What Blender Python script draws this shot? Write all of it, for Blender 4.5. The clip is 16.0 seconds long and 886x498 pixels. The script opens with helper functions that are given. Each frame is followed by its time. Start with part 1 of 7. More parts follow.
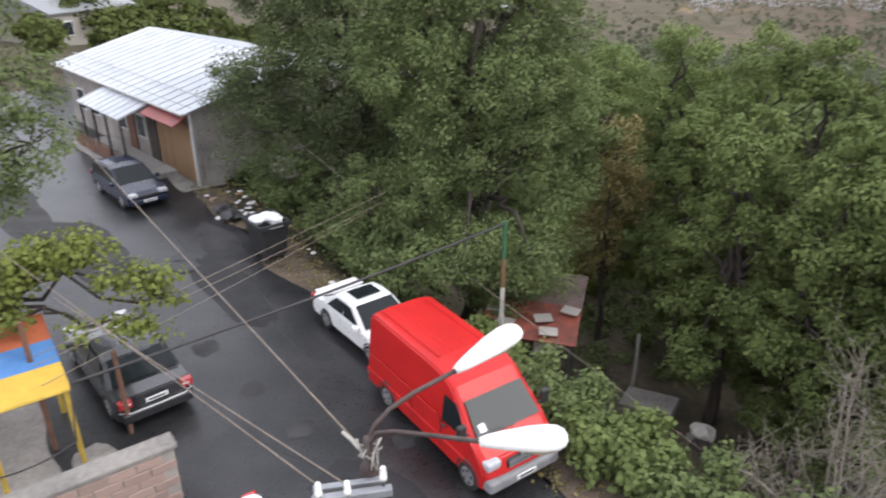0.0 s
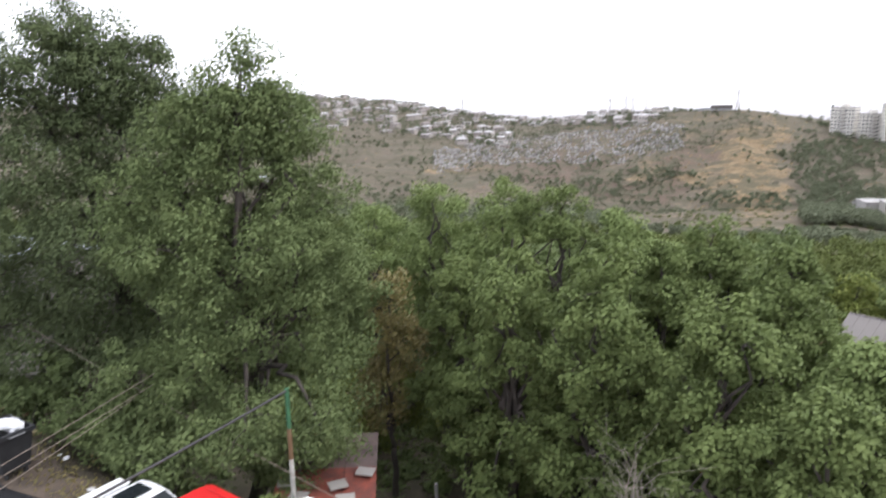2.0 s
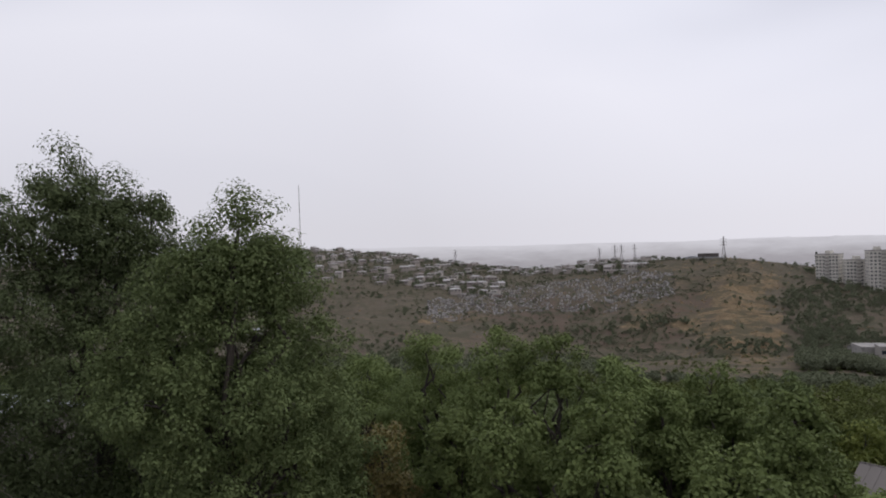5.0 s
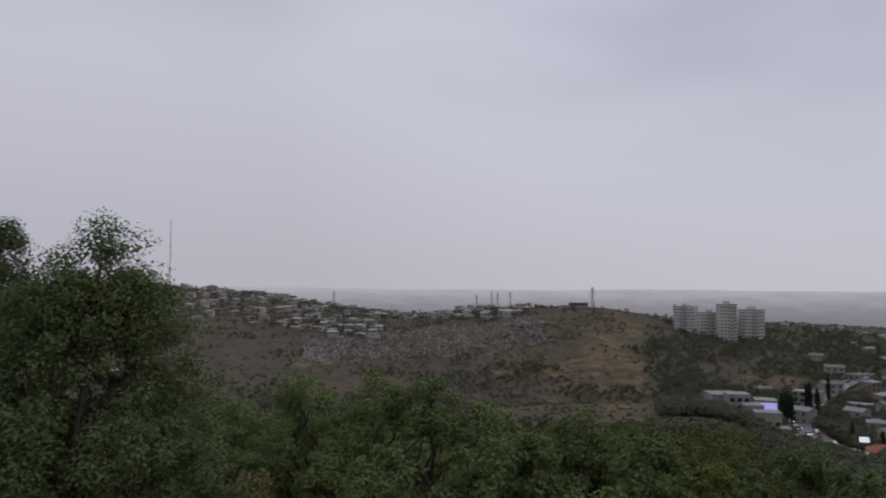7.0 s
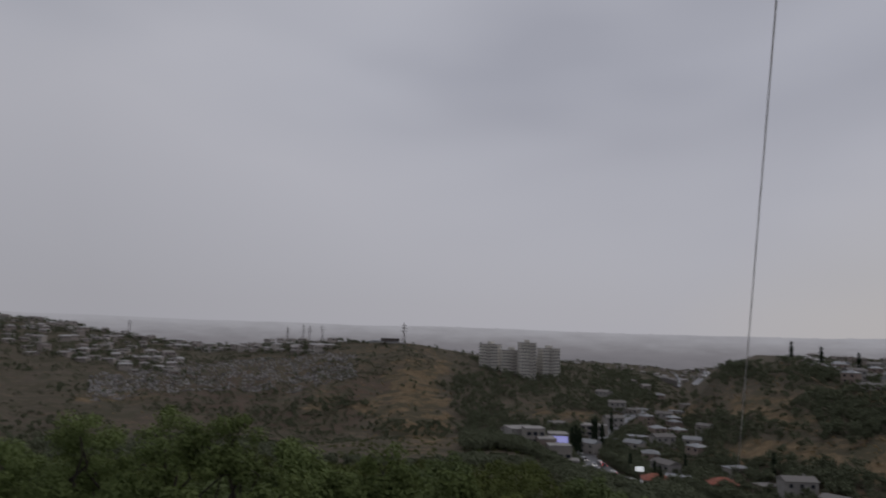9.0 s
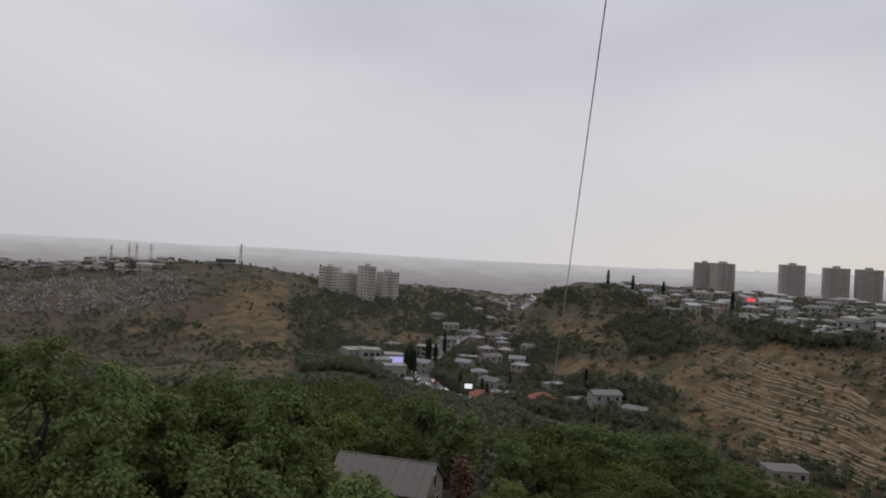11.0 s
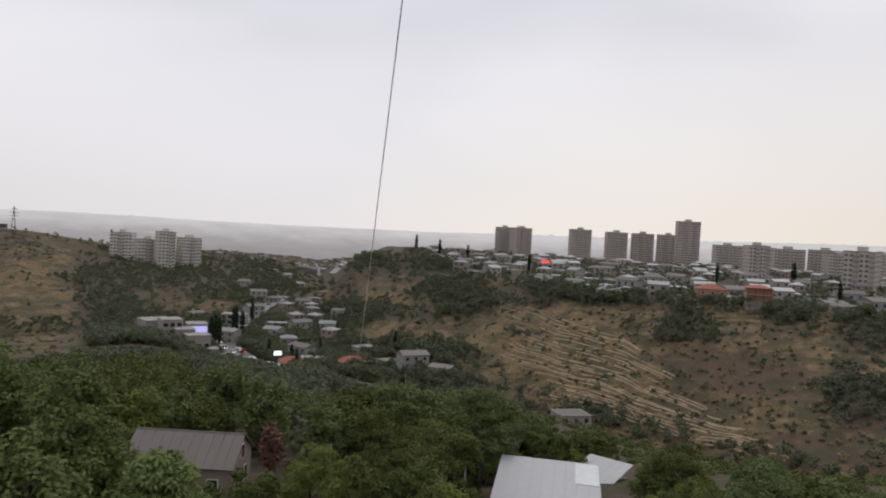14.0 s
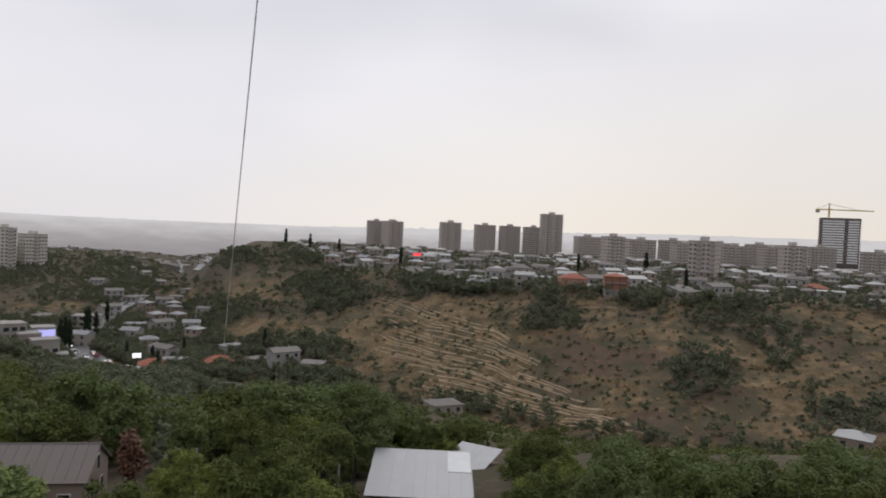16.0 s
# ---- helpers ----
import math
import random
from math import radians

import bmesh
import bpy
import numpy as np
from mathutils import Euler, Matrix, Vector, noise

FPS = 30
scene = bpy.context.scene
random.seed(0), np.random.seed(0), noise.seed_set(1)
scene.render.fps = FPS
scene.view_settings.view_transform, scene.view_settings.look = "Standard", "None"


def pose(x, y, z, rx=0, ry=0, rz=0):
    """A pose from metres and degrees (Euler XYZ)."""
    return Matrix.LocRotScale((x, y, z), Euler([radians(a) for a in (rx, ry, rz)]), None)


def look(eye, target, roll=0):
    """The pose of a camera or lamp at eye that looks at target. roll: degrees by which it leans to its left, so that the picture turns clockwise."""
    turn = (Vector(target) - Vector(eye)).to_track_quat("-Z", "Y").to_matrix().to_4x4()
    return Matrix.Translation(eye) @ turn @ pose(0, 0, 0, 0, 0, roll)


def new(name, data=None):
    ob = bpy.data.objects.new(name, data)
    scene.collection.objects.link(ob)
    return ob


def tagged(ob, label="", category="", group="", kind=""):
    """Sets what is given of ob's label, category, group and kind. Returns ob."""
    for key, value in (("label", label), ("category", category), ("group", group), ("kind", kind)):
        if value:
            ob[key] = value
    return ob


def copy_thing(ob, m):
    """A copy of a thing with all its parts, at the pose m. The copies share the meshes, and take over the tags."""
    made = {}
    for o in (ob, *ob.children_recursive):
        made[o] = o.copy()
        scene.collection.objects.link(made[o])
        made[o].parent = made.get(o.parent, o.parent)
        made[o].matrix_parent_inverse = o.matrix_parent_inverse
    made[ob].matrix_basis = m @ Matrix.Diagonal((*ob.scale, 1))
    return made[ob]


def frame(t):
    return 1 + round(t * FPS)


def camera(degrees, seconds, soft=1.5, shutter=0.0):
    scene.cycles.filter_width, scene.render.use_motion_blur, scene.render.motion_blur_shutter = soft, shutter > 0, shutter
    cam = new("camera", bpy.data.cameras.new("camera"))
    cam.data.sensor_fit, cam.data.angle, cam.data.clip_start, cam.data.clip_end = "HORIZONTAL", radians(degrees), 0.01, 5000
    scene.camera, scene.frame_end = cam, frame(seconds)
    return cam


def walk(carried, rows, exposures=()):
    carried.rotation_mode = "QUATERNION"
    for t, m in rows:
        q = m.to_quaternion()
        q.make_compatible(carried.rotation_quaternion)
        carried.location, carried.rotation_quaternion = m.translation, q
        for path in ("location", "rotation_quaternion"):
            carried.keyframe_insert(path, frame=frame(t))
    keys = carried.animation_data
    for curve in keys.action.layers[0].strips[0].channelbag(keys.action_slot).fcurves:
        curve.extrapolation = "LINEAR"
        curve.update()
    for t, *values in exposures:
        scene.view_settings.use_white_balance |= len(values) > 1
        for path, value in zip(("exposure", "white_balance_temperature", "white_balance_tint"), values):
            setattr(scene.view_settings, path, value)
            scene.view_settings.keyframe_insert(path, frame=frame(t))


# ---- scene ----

# The camera stands on a balcony 11 m above the road and only turns.
EYE = Vector((0.0, 0.0, 11.0))
cam = camera(64.25, 16.0, soft=1.9, shutter=0.45)
TURNS = [
    (0.0, 65.03, -0.06, 0.38),
    (0.5, 66.91, -1.71, -5.37),
    (1.0, 70.82, 0.08, -11.43),
    (1.5, 73.98, 1.52, -15.14),
    (2.0, 77.77, 0.97, -18.85),
    (2.5, 82.53, 1.08, -20.89),
    (3.0, 84.78, 1.04, -20.62),
    (3.5, 85.88, 1.74, -19.68),
    (6.0, 92.15, 0.76, -20.57),
    (6.5, 92.84, 0.22, -24.75),
    (7.0, 93.28, -0.22, -29.17),
    (7.5, 94.73, -0.73, -32.27),
    (8.0, 96.35, -1.14, -36.22),
    (8.5, 97.32, -1.63, -39.50),
    (9.0, 96.33, -1.80, -44.22),
    (9.5, 94.61, -2.29, -49.83),
    (10.0, 93.19, -3.01, -53.54),
    (12.5, 88.03, -2.67, -61.53),
    (13.0, 88.54, -2.67, -65.39),
    (13.5, 88.51, -2.79, -69.37),
    (14.0, 88.71, -3.12, -72.41),
    (14.5, 88.96, -2.89, -75.10),
    (15.0, 89.18, -2.60, -77.94),
    (15.5, 89.01, -2.72, -80.54),
    (16.0, 88.70, -2.67, -82.82),
]


def sway(t):
    """The few centimetres by which the eye leans to its right as it turns."""
    s = float(np.interp(t, [0, 8, 9, 10, 12.5, 14.5, 16], [-0.045, -0.045, -0.042, -0.03, 0.0, 0.027, 0.06]))
    return EYE.x + 0.37 * s, EYE.y - 0.93 * s, EYE.z


walk(cam, [(t, pose(*sway(t), rx, ry, rz)) for t, rx, ry, rz in TURNS],
     exposures=[(0.0, 1.55, 6350, 10), (1.0, 2.02, 6080, 11), (1.5, 2.02, 6100, 11), (2.5, 1.12, 6300, 10), (3.0, 0.6, 6320, 10), (3.5, 0.38, 6400, 11),
                (6.0, -0.1, 6250, 13), (7.0, -0.45, 6150, 14), (9.0, -0.88, 6300, 12), (10.0, -0.6, 6400, 11),
                (12.5, 0.05, 6700, 10), (14.5, 0.1, 6650, 10), (16.0, 0.12, 6650, 10)])

# ---- light: an overcast sky with slow cloud, a little warmer low in the west ----
world = bpy.data.worlds.new("overcast")
scene.world = world
world.use_nodes = True
wt = world.node_tree
for n in list(wt.nodes):
    wt.nodes.remove(n)


def node(tree, kind, inputs=None, data_type="", operation="", attribute_name=""):
    n = tree.nodes.new(kind)
    if data_type:
        n.data_type = data_type
    if operation:
        n.operation = operation
    if attribute_name:
        n.attribute_name = attribute_name
    for k, v in (inputs or {}).items():
        if isinstance(v, bpy.types.NodeSocket):
            tree.links.new(v, n.inputs[k])
        else:
            n.inputs[k].default_value = v
    return n


def ramp(tree, fac, stops):
    r = node(tree, "ShaderNodeValToRGB", {"Fac": fac})
    el = r.color_ramp.elements
    el[0].position, el[0].color = stops[0][0], (*stops[0][1], 1)
    el[1].position, el[1].color = stops[-1][0], (*stops[-1][1], 1)
    for p, c in stops[1:-1]:
        el.new(p).color = (*c, 1)
    return r


SUN_EL, SUN_AZ = radians(46), radians(104)
wc = node(wt, "ShaderNodeTexCoord")
sky = node(wt, "ShaderNodeTexSky")
sky.sky_type, sky.sun_disc, sky.sun_elevation, sky.sun_rotation = "NISHITA", False, SUN_EL, SUN_AZ
sep = node(wt, "ShaderNodeSeparateXYZ", {0: wc.outputs["Generated"]})
flat = node(wt, "ShaderNodeVectorMath", {0: wc.outputs["Generated"], 1: (1.0, 1.0, 2.6)}, operation="MULTIPLY")
cl1 = node(wt, "ShaderNodeTexNoise", {"Vector": flat.outputs[0], "Scale": 1.1, "Detail": 3.0, "Roughness": 0.42, "Distortion": 0.15})
lift = node(wt, "ShaderNodeMapRange", {0: sep.outputs[2], 1: 0.03, 2: 0.34, 3: 0.0, 4: 1.0})
cloud = ramp(wt, cl1.outputs[0], [(0.37, (0.55, 0.557, 0.615)), (0.50, (0.69, 0.695, 0.75)), (0.63, (0.80, 0.795, 0.84))])
low = node(wt, "ShaderNodeVectorMath", {0: wc.outputs["Generated"], 1: (math.sin(SUN_AZ), math.cos(SUN_AZ), -0.55)}, operation="DOT_PRODUCT")
glow = node(wt, "ShaderNodeMapRange", {0: low.outputs["Value"], 1: 0.72, 2: 1.0, 3: 0.0, 4: 1.0})
band = node(wt, "ShaderNodeMix", {0: glow.outputs[0], 6: (0.64, 0.63, 0.665, 1), 7: (0.745, 0.70, 0.65, 1)}, data_type="RGBA")
veil = node(wt, "ShaderNodeMix", {0: lift.outputs[0], 6: band.outputs[2], 7: cloud.outputs[0]}, data_type="RGBA")
thin = node(wt, "ShaderNodeVectorMath", {0: wc.outputs["Generated"], 1: (0.86, 0.45, 0.24)}, operation="DOT_PRODUCT")
light = node(wt, "ShaderNodeMapRange", {0: thin.outputs["Value"], 1: 0.70, 2: 0.99, 3: 0.92, 4: 1.07})
veil2 = node(wt, "ShaderNodeVectorMath", {0: veil.outputs[2], "Scale": light.outputs[0]}, operation="SCALE")
dim = node(wt, "ShaderNodeVectorMath", {0: sky.outputs[0], 1: (0.1, 0.1, 0.1)}, operation="MULTIPLY")
over = node(wt, "ShaderNodeMix", {0: 0.96, 6: dim.outputs[0], 7: veil2.outputs[0]}, data_type="RGBA")
bg = node(wt, "ShaderNodeBackground", {"Color": over.outputs[2], "Strength": 1.08})
wo = node(wt, "ShaderNodeOutputWorld", {0: bg.outputs[0]})
sun = new("sun", bpy.data.lights.new("sun", "SUN"))
sun.data.energy, sun.data.angle, sun.data.color = 0.7, radians(30), (1.0, 0.96, 0.9)
sun.matrix_world = look((0, 0, 0), (-math.sin(SUN_AZ) * math.cos(SUN_EL), -math.cos(SUN_AZ) * math.cos(SUN_EL), -math.sin(SUN_EL)))


# ---- materials ----
def mat(name, c1, c2=None, scale=2.0, rough=0.8, metal=0.0, bump=0.0, fine=12.0, island=0.0, obrand=0.0, stretch=(1, 1, 1),
        coat=0.0, trans=0.0, spec=0.5, contrast=0.12):
    """A surface of two colours that mix at two scales, with fine relief."""
    m = bpy.data.materials.new(name)
    m.use_nodes = True
    t = m.node_tree
    b = t.nodes["Principled BSDF"]
    c2 = c2 or tuple(v * 0.72 for v in c1)
    tc = node(t, "ShaderNodeTexCoord")
    mp = node(t, "ShaderNodeVectorMath", {0: tc.outputs["Object"], 1: stretch}, operation="MULTIPLY")
    n1 = node(t, "ShaderNodeTexNoise", {"Vector": mp.outputs[0], "Scale": scale, "Detail": 6.0, "Roughness": 0.6})
    n2 = node(t, "ShaderNodeTexNoise", {"Vector": mp.outputs[0], "Scale": scale * fine, "Detail": 3.0})
    mixed = node(t, "ShaderNodeMix", {0: 0.35, 2: n1.outputs[0], 3: n2.outputs[0]})
    fac = mixed.outputs[0]
    if island:
        g = node(t, "ShaderNodeNewGeometry")
        fac = node(t, "ShaderNodeMix", {0: island, 2: fac, 3: g.outputs["Random Per Island"]}).outputs[0]
    if obrand:
        o = node(t, "ShaderNodeObjectInfo")
        fac = node(t, "ShaderNodeMix", {0: obrand, 2: fac, 3: o.outputs["Random"]}).outputs[0]
    span = 0.5 if (island or obrand) else contrast
    col = ramp(t, fac, [(0.5 - span, c2), (0.5 + span, c1)])
    t.links.new(col.outputs[0], b.inputs["Base Color"])
    rr = node(t, "ShaderNodeMapRange", {0: n2.outputs[0], 1: 0.3, 2: 0.7, 3: max(0.02, rough - 0.08), 4: min(1.0, rough + 0.08)})
    t.links.new(rr.outputs[0], b.inputs["Roughness"])
    b.inputs["Metallic"].default_value = metal
    b.inputs["Coat Weight"].default_value = coat
    b.inputs["Specular IOR Level"].default_value = spec
    if bump:
        bp = node(t, "ShaderNodeBump", {"Strength": bump, "Distance": 0.05, "Height": mixed.outputs[0]})
        t.links.new(bp.outputs[0], b.inputs["Normal"])
    if trans:
        tr = node(t, "ShaderNodeBsdfTranslucent", {"Color": col.outputs[0]})
        ms = node(t, "ShaderNodeMixShader", {0: trans, 1: b.outputs[0], 2: tr.outputs[0]})
        t.links.new(ms.outputs[0], t.nodes["Material Output"].inputs[0])
    return m


def glass(name, tint, rough=0.05):
    return mat(name, tint, tuple(v * 0.8 for v in tint), scale=1.0, rough=rough, spec=0.2)


def lamp_mat(name, colour, power):
    m = bpy.data.materials.new(name)
    m.use_nodes = True
    b = m.node_tree.nodes["Principled BSDF"]
    b.inputs["Base Color"].default_value = (*colour, 1)
    b.inputs["Emission Color"].default_value = (*colour, 1)
    b.inputs["Emission Strength"].default_value = power
    return m


M_ASPHALT = mat("wet_asphalt", (0.034, 0.033, 0.035), (0.009, 0.0095, 0.0105), scale=0.35, fine=60, rough=0.34, bump=0.15, contrast=0.1, spec=0.42)
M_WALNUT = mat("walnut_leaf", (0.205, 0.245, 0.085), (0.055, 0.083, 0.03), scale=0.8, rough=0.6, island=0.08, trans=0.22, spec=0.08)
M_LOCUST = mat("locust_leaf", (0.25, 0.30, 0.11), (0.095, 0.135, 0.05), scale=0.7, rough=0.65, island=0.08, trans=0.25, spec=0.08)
M_ELM = mat("elm_leaf", (0.21, 0.252, 0.1), (0.057, 0.083, 0.037), scale=0.8, rough=0.65, island=0.08, trans=0.22, spec=0.08)
# left elm's darker green, with the crown's deep shade put into the colour
M_SHADEDELM = mat("shaded_dark_elm_leaf", (0.16, 0.19, 0.086), (0.04, 0.058, 0.03), scale=0.8, rough=0.65, island=0.08, trans=0.15, spec=0.08)
M_YELLOWING = mat("yellowing_leaf", (0.28, 0.22, 0.075), (0.12, 0.115, 0.04), scale=0.5, rough=0.6, island=0.6, trans=0.25)
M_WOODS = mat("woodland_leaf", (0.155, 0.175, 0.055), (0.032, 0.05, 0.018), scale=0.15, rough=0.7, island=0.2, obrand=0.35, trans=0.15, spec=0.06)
M_LIGHTLEAF = mat("fresh_leaf", (0.25, 0.27, 0.07), (0.09, 0.125, 0.035), scale=0.5, rough=0.6, island=0.35, trans=0.3, spec=0.1)
M_CYPRESS = mat("cypress_leaf", (0.035, 0.05, 0.028), (0.015, 0.025, 0.014), scale=0.3, rough=0.8, island=0.4, spec=0.1)
# far leaves greyed and paled: haze over the distance put into their colour
M_HAZED = mat("hazed_leaf", (0.172, 0.187, 0.115), (0.083, 0.095, 0.064), scale=0.06, rough=0.85, island=0.35, spec=0.04, trans=0.15)
# scrub on far slopes: green greyed and blued to stand for haze
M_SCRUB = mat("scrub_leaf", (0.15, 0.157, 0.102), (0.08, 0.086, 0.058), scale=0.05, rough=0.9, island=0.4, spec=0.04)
M_BARK = mat("bark", (0.075, 0.06, 0.05), (0.03, 0.025, 0.021), scale=3, rough=0.95, bump=0.6, stretch=(1, 1, 0.25))
M_DEADWOOD = mat("dead_twig", (0.30, 0.26, 0.22), (0.17, 0.145, 0.12), scale=4, rough=0.95)


# ---- building helpers ----
def link_mesh(name, bm, material, parent=None, label="", smooth=False):
    me = bpy.data.meshes.new(name)
    bm.to_mesh(me)
    bm.free()
    for m in (material if isinstance(material, (list, tuple)) else [material]):
        me.materials.append(m)
    if smooth:
        me.polygons.foreach_set("use_smooth", [True] * len(me.polygons))
    ob = new(name, me)
    if parent is not None:
        ob.parent = parent
    if label:
        ob["label"] = label
    return ob


def part(name, bm, material, parent, label="", smooth=False):
    return link_mesh(name, bm, material, parent, label, smooth)


def thing(name, m, label, category, group="", kind=""):
    ob = new(name)
    ob.matrix_world = m
    ob.empty_display_size = 0.3
    return tagged(ob, label, category, group, kind)


def box(x0, x1, y0, y1, z0, z1, bevel=0.0, seg=1, bm=None):
    bm2 = bmesh.new()
    bmesh.ops.create_cube(bm2, size=1)
    for v in bm2.verts:
        v.co = Vector(((x0 + x1) / 2 + v.co.x * (x1 - x0), (y0 + y1) / 2 + v.co.y * (y1 - y0), (z0 + z1) / 2 + v.co.z * (z1 - z0)))
    if bevel:
        bmesh.ops.bevel(bm2, geom=bm2.edges[:], offset=bevel, segments=seg, affect="EDGES", profile=0.5)
    return merge(bm, bm2)


def merge(bm, other):
    if bm is None:
        return other
    me = bpy.data.meshes.new("tmp")
    other.to_mesh(me)
    other.free()
    bm.from_mesh(me)
    bpy.data.meshes.remove(me)
    return bm


def tube(points, radii, sides=8, bm=None):
    """A tapered round bar along points."""
    bm = bm or bmesh.new()
    pts = [Vector(p) for p in points]
    rings = []
    side = None
    for i, p in enumerate(pts):
        d = (pts[min(i + 1, len(pts) - 1)] - pts[max(i - 1, 0)]).normalized()
        if side is None:
            side = d.cross(Vector((0.31, 0.17, 0.93))).normalized()
        side = (side - d * side.dot(d)).normalized()
        up = d.cross(side)
        r = radii[i] if isinstance(radii, (list, tuple)) else radii
        rings.append([bm.verts.new(p + (side * math.cos(k * 2 * math.pi / sides) + up * math.sin(k * 2 * math.pi / sides)) * r) for k in range(sides)])
    for a, b in zip(rings, rings[1:]):
        for k in range(sides):
            bm.faces.new((a[k], a[(k + 1) % sides], b[(k + 1) % sides], b[k]))
    bm.faces.new(list(reversed(rings[0])))
    bm.faces.new(rings[-1])
    return bm


def prism(profile, y0, y1, bevel=0.0, bm=None):
    """A side outline in x, z drawn out along y."""
    b = bmesh.new()
    f = b.faces.new([b.verts.new((x, y0, z)) for x, z in profile])
    r = bmesh.ops.extrude_face_region(b, geom=[f])
    for v in r["geom"]:
        if isinstance(v, bmesh.types.BMVert):
            v.co.y = y1
    bmesh.ops.recalc_face_normals(b, faces=b.faces[:])
    if bevel:
        bmesh.ops.bevel(b, geom=b.edges[:], offset=bevel, segments=2, affect="EDGES", profile=0.5)
    return merge(bm, b)


def polar(az, d):
    return d * math.sin(radians(az)), d * math.cos(radians(az))


# ---- the lie of the land ----
# The road runs along A; the valley lies on the side of B.
A, B = Vector((-0.6, 0.8, 0)), Vector((0.8, 0.6, 0))
EDGE = 9.6
# bearing: (range and height of the valley floor, range and height of the brow opposite)
LAND = {-20: (300, -35, 1300, 6), 9: (330, -45, 1300, 14), 16: (350, -48, 1250, 0), 20: (360, -50, 1200, -15), 26: (380, -52, 1100, -27),
        31.6: (400, -54, 900, -16), 36.4: (420, -55, 800, -7.6), 41.7: (425, -55, 760, -7.2), 47.7: (430, -54, 800, -20), 56: (430, -53, 900, -30),
        60.6: (420, -53, 1000, -44), 62.5: (415, -53, 1100, -68), 64: (380, -53, 640, -40), 65.5: (350, -52, 620, -13), 70.5: (270, -51, 560, -6),
        75: (262, -50, 430, -14.8), 82: (245, -50, 360, -14.5), 90: (225, -51, 330, -13.5), 99: (206, -49, 320, -13.6), 109: (198, -45, 330, -12.3),
        135: (200, -34, 340, -10)}
BEARINGS = sorted(LAND)
COLS = [[LAND[k][i] for k in BEARINGS] for i in range(4)]


def ease(v):
    v = min(1.0, max(0.0, v))
    return v * v * (3 - 2 * v)


def near_slope(x, y):
    s = 0.8 * x + 0.6 * y - EDGE
    return -3.0 * ease(s / 4.5) - 0.2 * max(0.0, s)


def ground(x, y):
    d, az = math.hypot(x, y), math.degrees(math.atan2(x, y))
    w = ease((az + 32) / 34) * (1 - ease((az - 125) / 18))
    if w <= 0:
        return 0.0
    if d < 80:
        return w * near_slope(x, y)
    z0 = near_slope(*polar(az, 80))
    df, zf, db, zb = (float(np.interp(az, BEARINGS, c)) for c in COLS)
    if d < df:
        u = (d - 80) / (df - 80)
        k = ease((az - 50) / 6) * (1 - ease((az - 74) / 6))      # where the floor of the valley lies broad and flat
        z = z0 + (zf - z0) * (u + k * (min(1.0, u / 0.7) - u))
    elif d < db:
        f = (d - df) / (db - df)
        z = zf + (zb - zf) * (0.75 * f + 0.25 * ease(f))
    else:
        plain = 1 - ease((az - 65.3) / 3)
        za = np.interp(d, [db, db * 1.25, 2300, 4950], [zb, zb - 18, -78, -22])
        zc = np.interp(d, [db, 900, 1250, 2000, 4950], [zb, -13, -17, -55, -80])
        z = float(za * plain + zc * (1 - plain))
    if df < d < db:      # gullies that run down the slopes
        z += (7.0 if az < 62 else 4.0 if az < 72 else 1.2) * math.sin(math.pi * (d - df) / (db - df)) ** 1.5 * (0.3 - abs(noise.noise(Vector((az * 0.32, 0.7 * (d - df) / (db - df), 6.0)))))
    if d > 100:
        k = min(1.0, (d - 100) / 150)
        z += k * 2.2 * (noise.fractal(Vector((x * 0.012, y * 0.012, 0)), 0.7, 2.0, 4)) * (0.4 if d > db else 1)
    return w * z


# Where the far slopes are overgrown, burnt or bare straw: bearing, elevation seen from the balcony, and half-widths, in degrees
BUSHY = [(74.4, -5.3, 4.0, 1.5), (71.2, -9.8, 5.2, 0.9), (84.0, -4.4, 5.5, 0.8), (92.0, -6.2, 3.3, 1.4), (105.6, -5.6, 3.6, 1.3), (109.4, -6.9, 1.9, 1.8), (103.4, -9.6, 2.8, 1.8),
         (113.8, -11.2, 3.0, 1.3), (66.5, -2.8, 2.2, 0.9), (70.5, -2.6, 4.0, 0.6), (64.8, -6.9, 1.6, 1.2), (67.6, -6.6, 2.4, 0.7), (47.5, -5.2, 2.6, 2.6), (53.0, -4.6, 4.2, 1.7),
         (58.2, -4.6, 3.6, 1.8), (50.5, -8.0, 3.0, 0.9), (98.5, -5.2, 1.6, 0.7), (79.0, -7.2, 1.0, 0.7)]
BURNT = [(95.8, -9.2, 5.5, 1.6), (102.0, -13.8, 5.5, 0.9), (105.3, -11.4, 2.8, 1.0), (112.9, -6.4, 1.4, 2.0), (38.0, -4.9, 2.4, 1.2), (34.0, -7.3, 4.5, 1.0), (27.0, -5.6, 6.0, 1.4), (92.0, -12.2, 3.0, 0.6)]
STRAW = [(42.3, -5.6, 2.4, 2.6), (43.0, -7.2, 1.5, 2.0), (36.0, -6.5, 2.4, 0.8), (20.0, -5.8, 2.4, 0.4), (84.5, -9.6, 9.0, 3.4), (68.5, -8.2, 4.0, 0.7), (67.6, -5.0, 1.4, 0.5), (71.0, -5.8, 3.0, 0.4), (75.6, -3.9, 1.8, 0.4),
         (63.0, -5.8, 1.0, 0.6), (101.5, -4.9, 1.8, 0.6), (112.0, -9.0, 3.0, 2.2), (107.5, -10.0, 3.5, 2.6), (54.0, -6.4, 2.0, 0.4), (60.0, -5.2, 1.2, 0.3)]


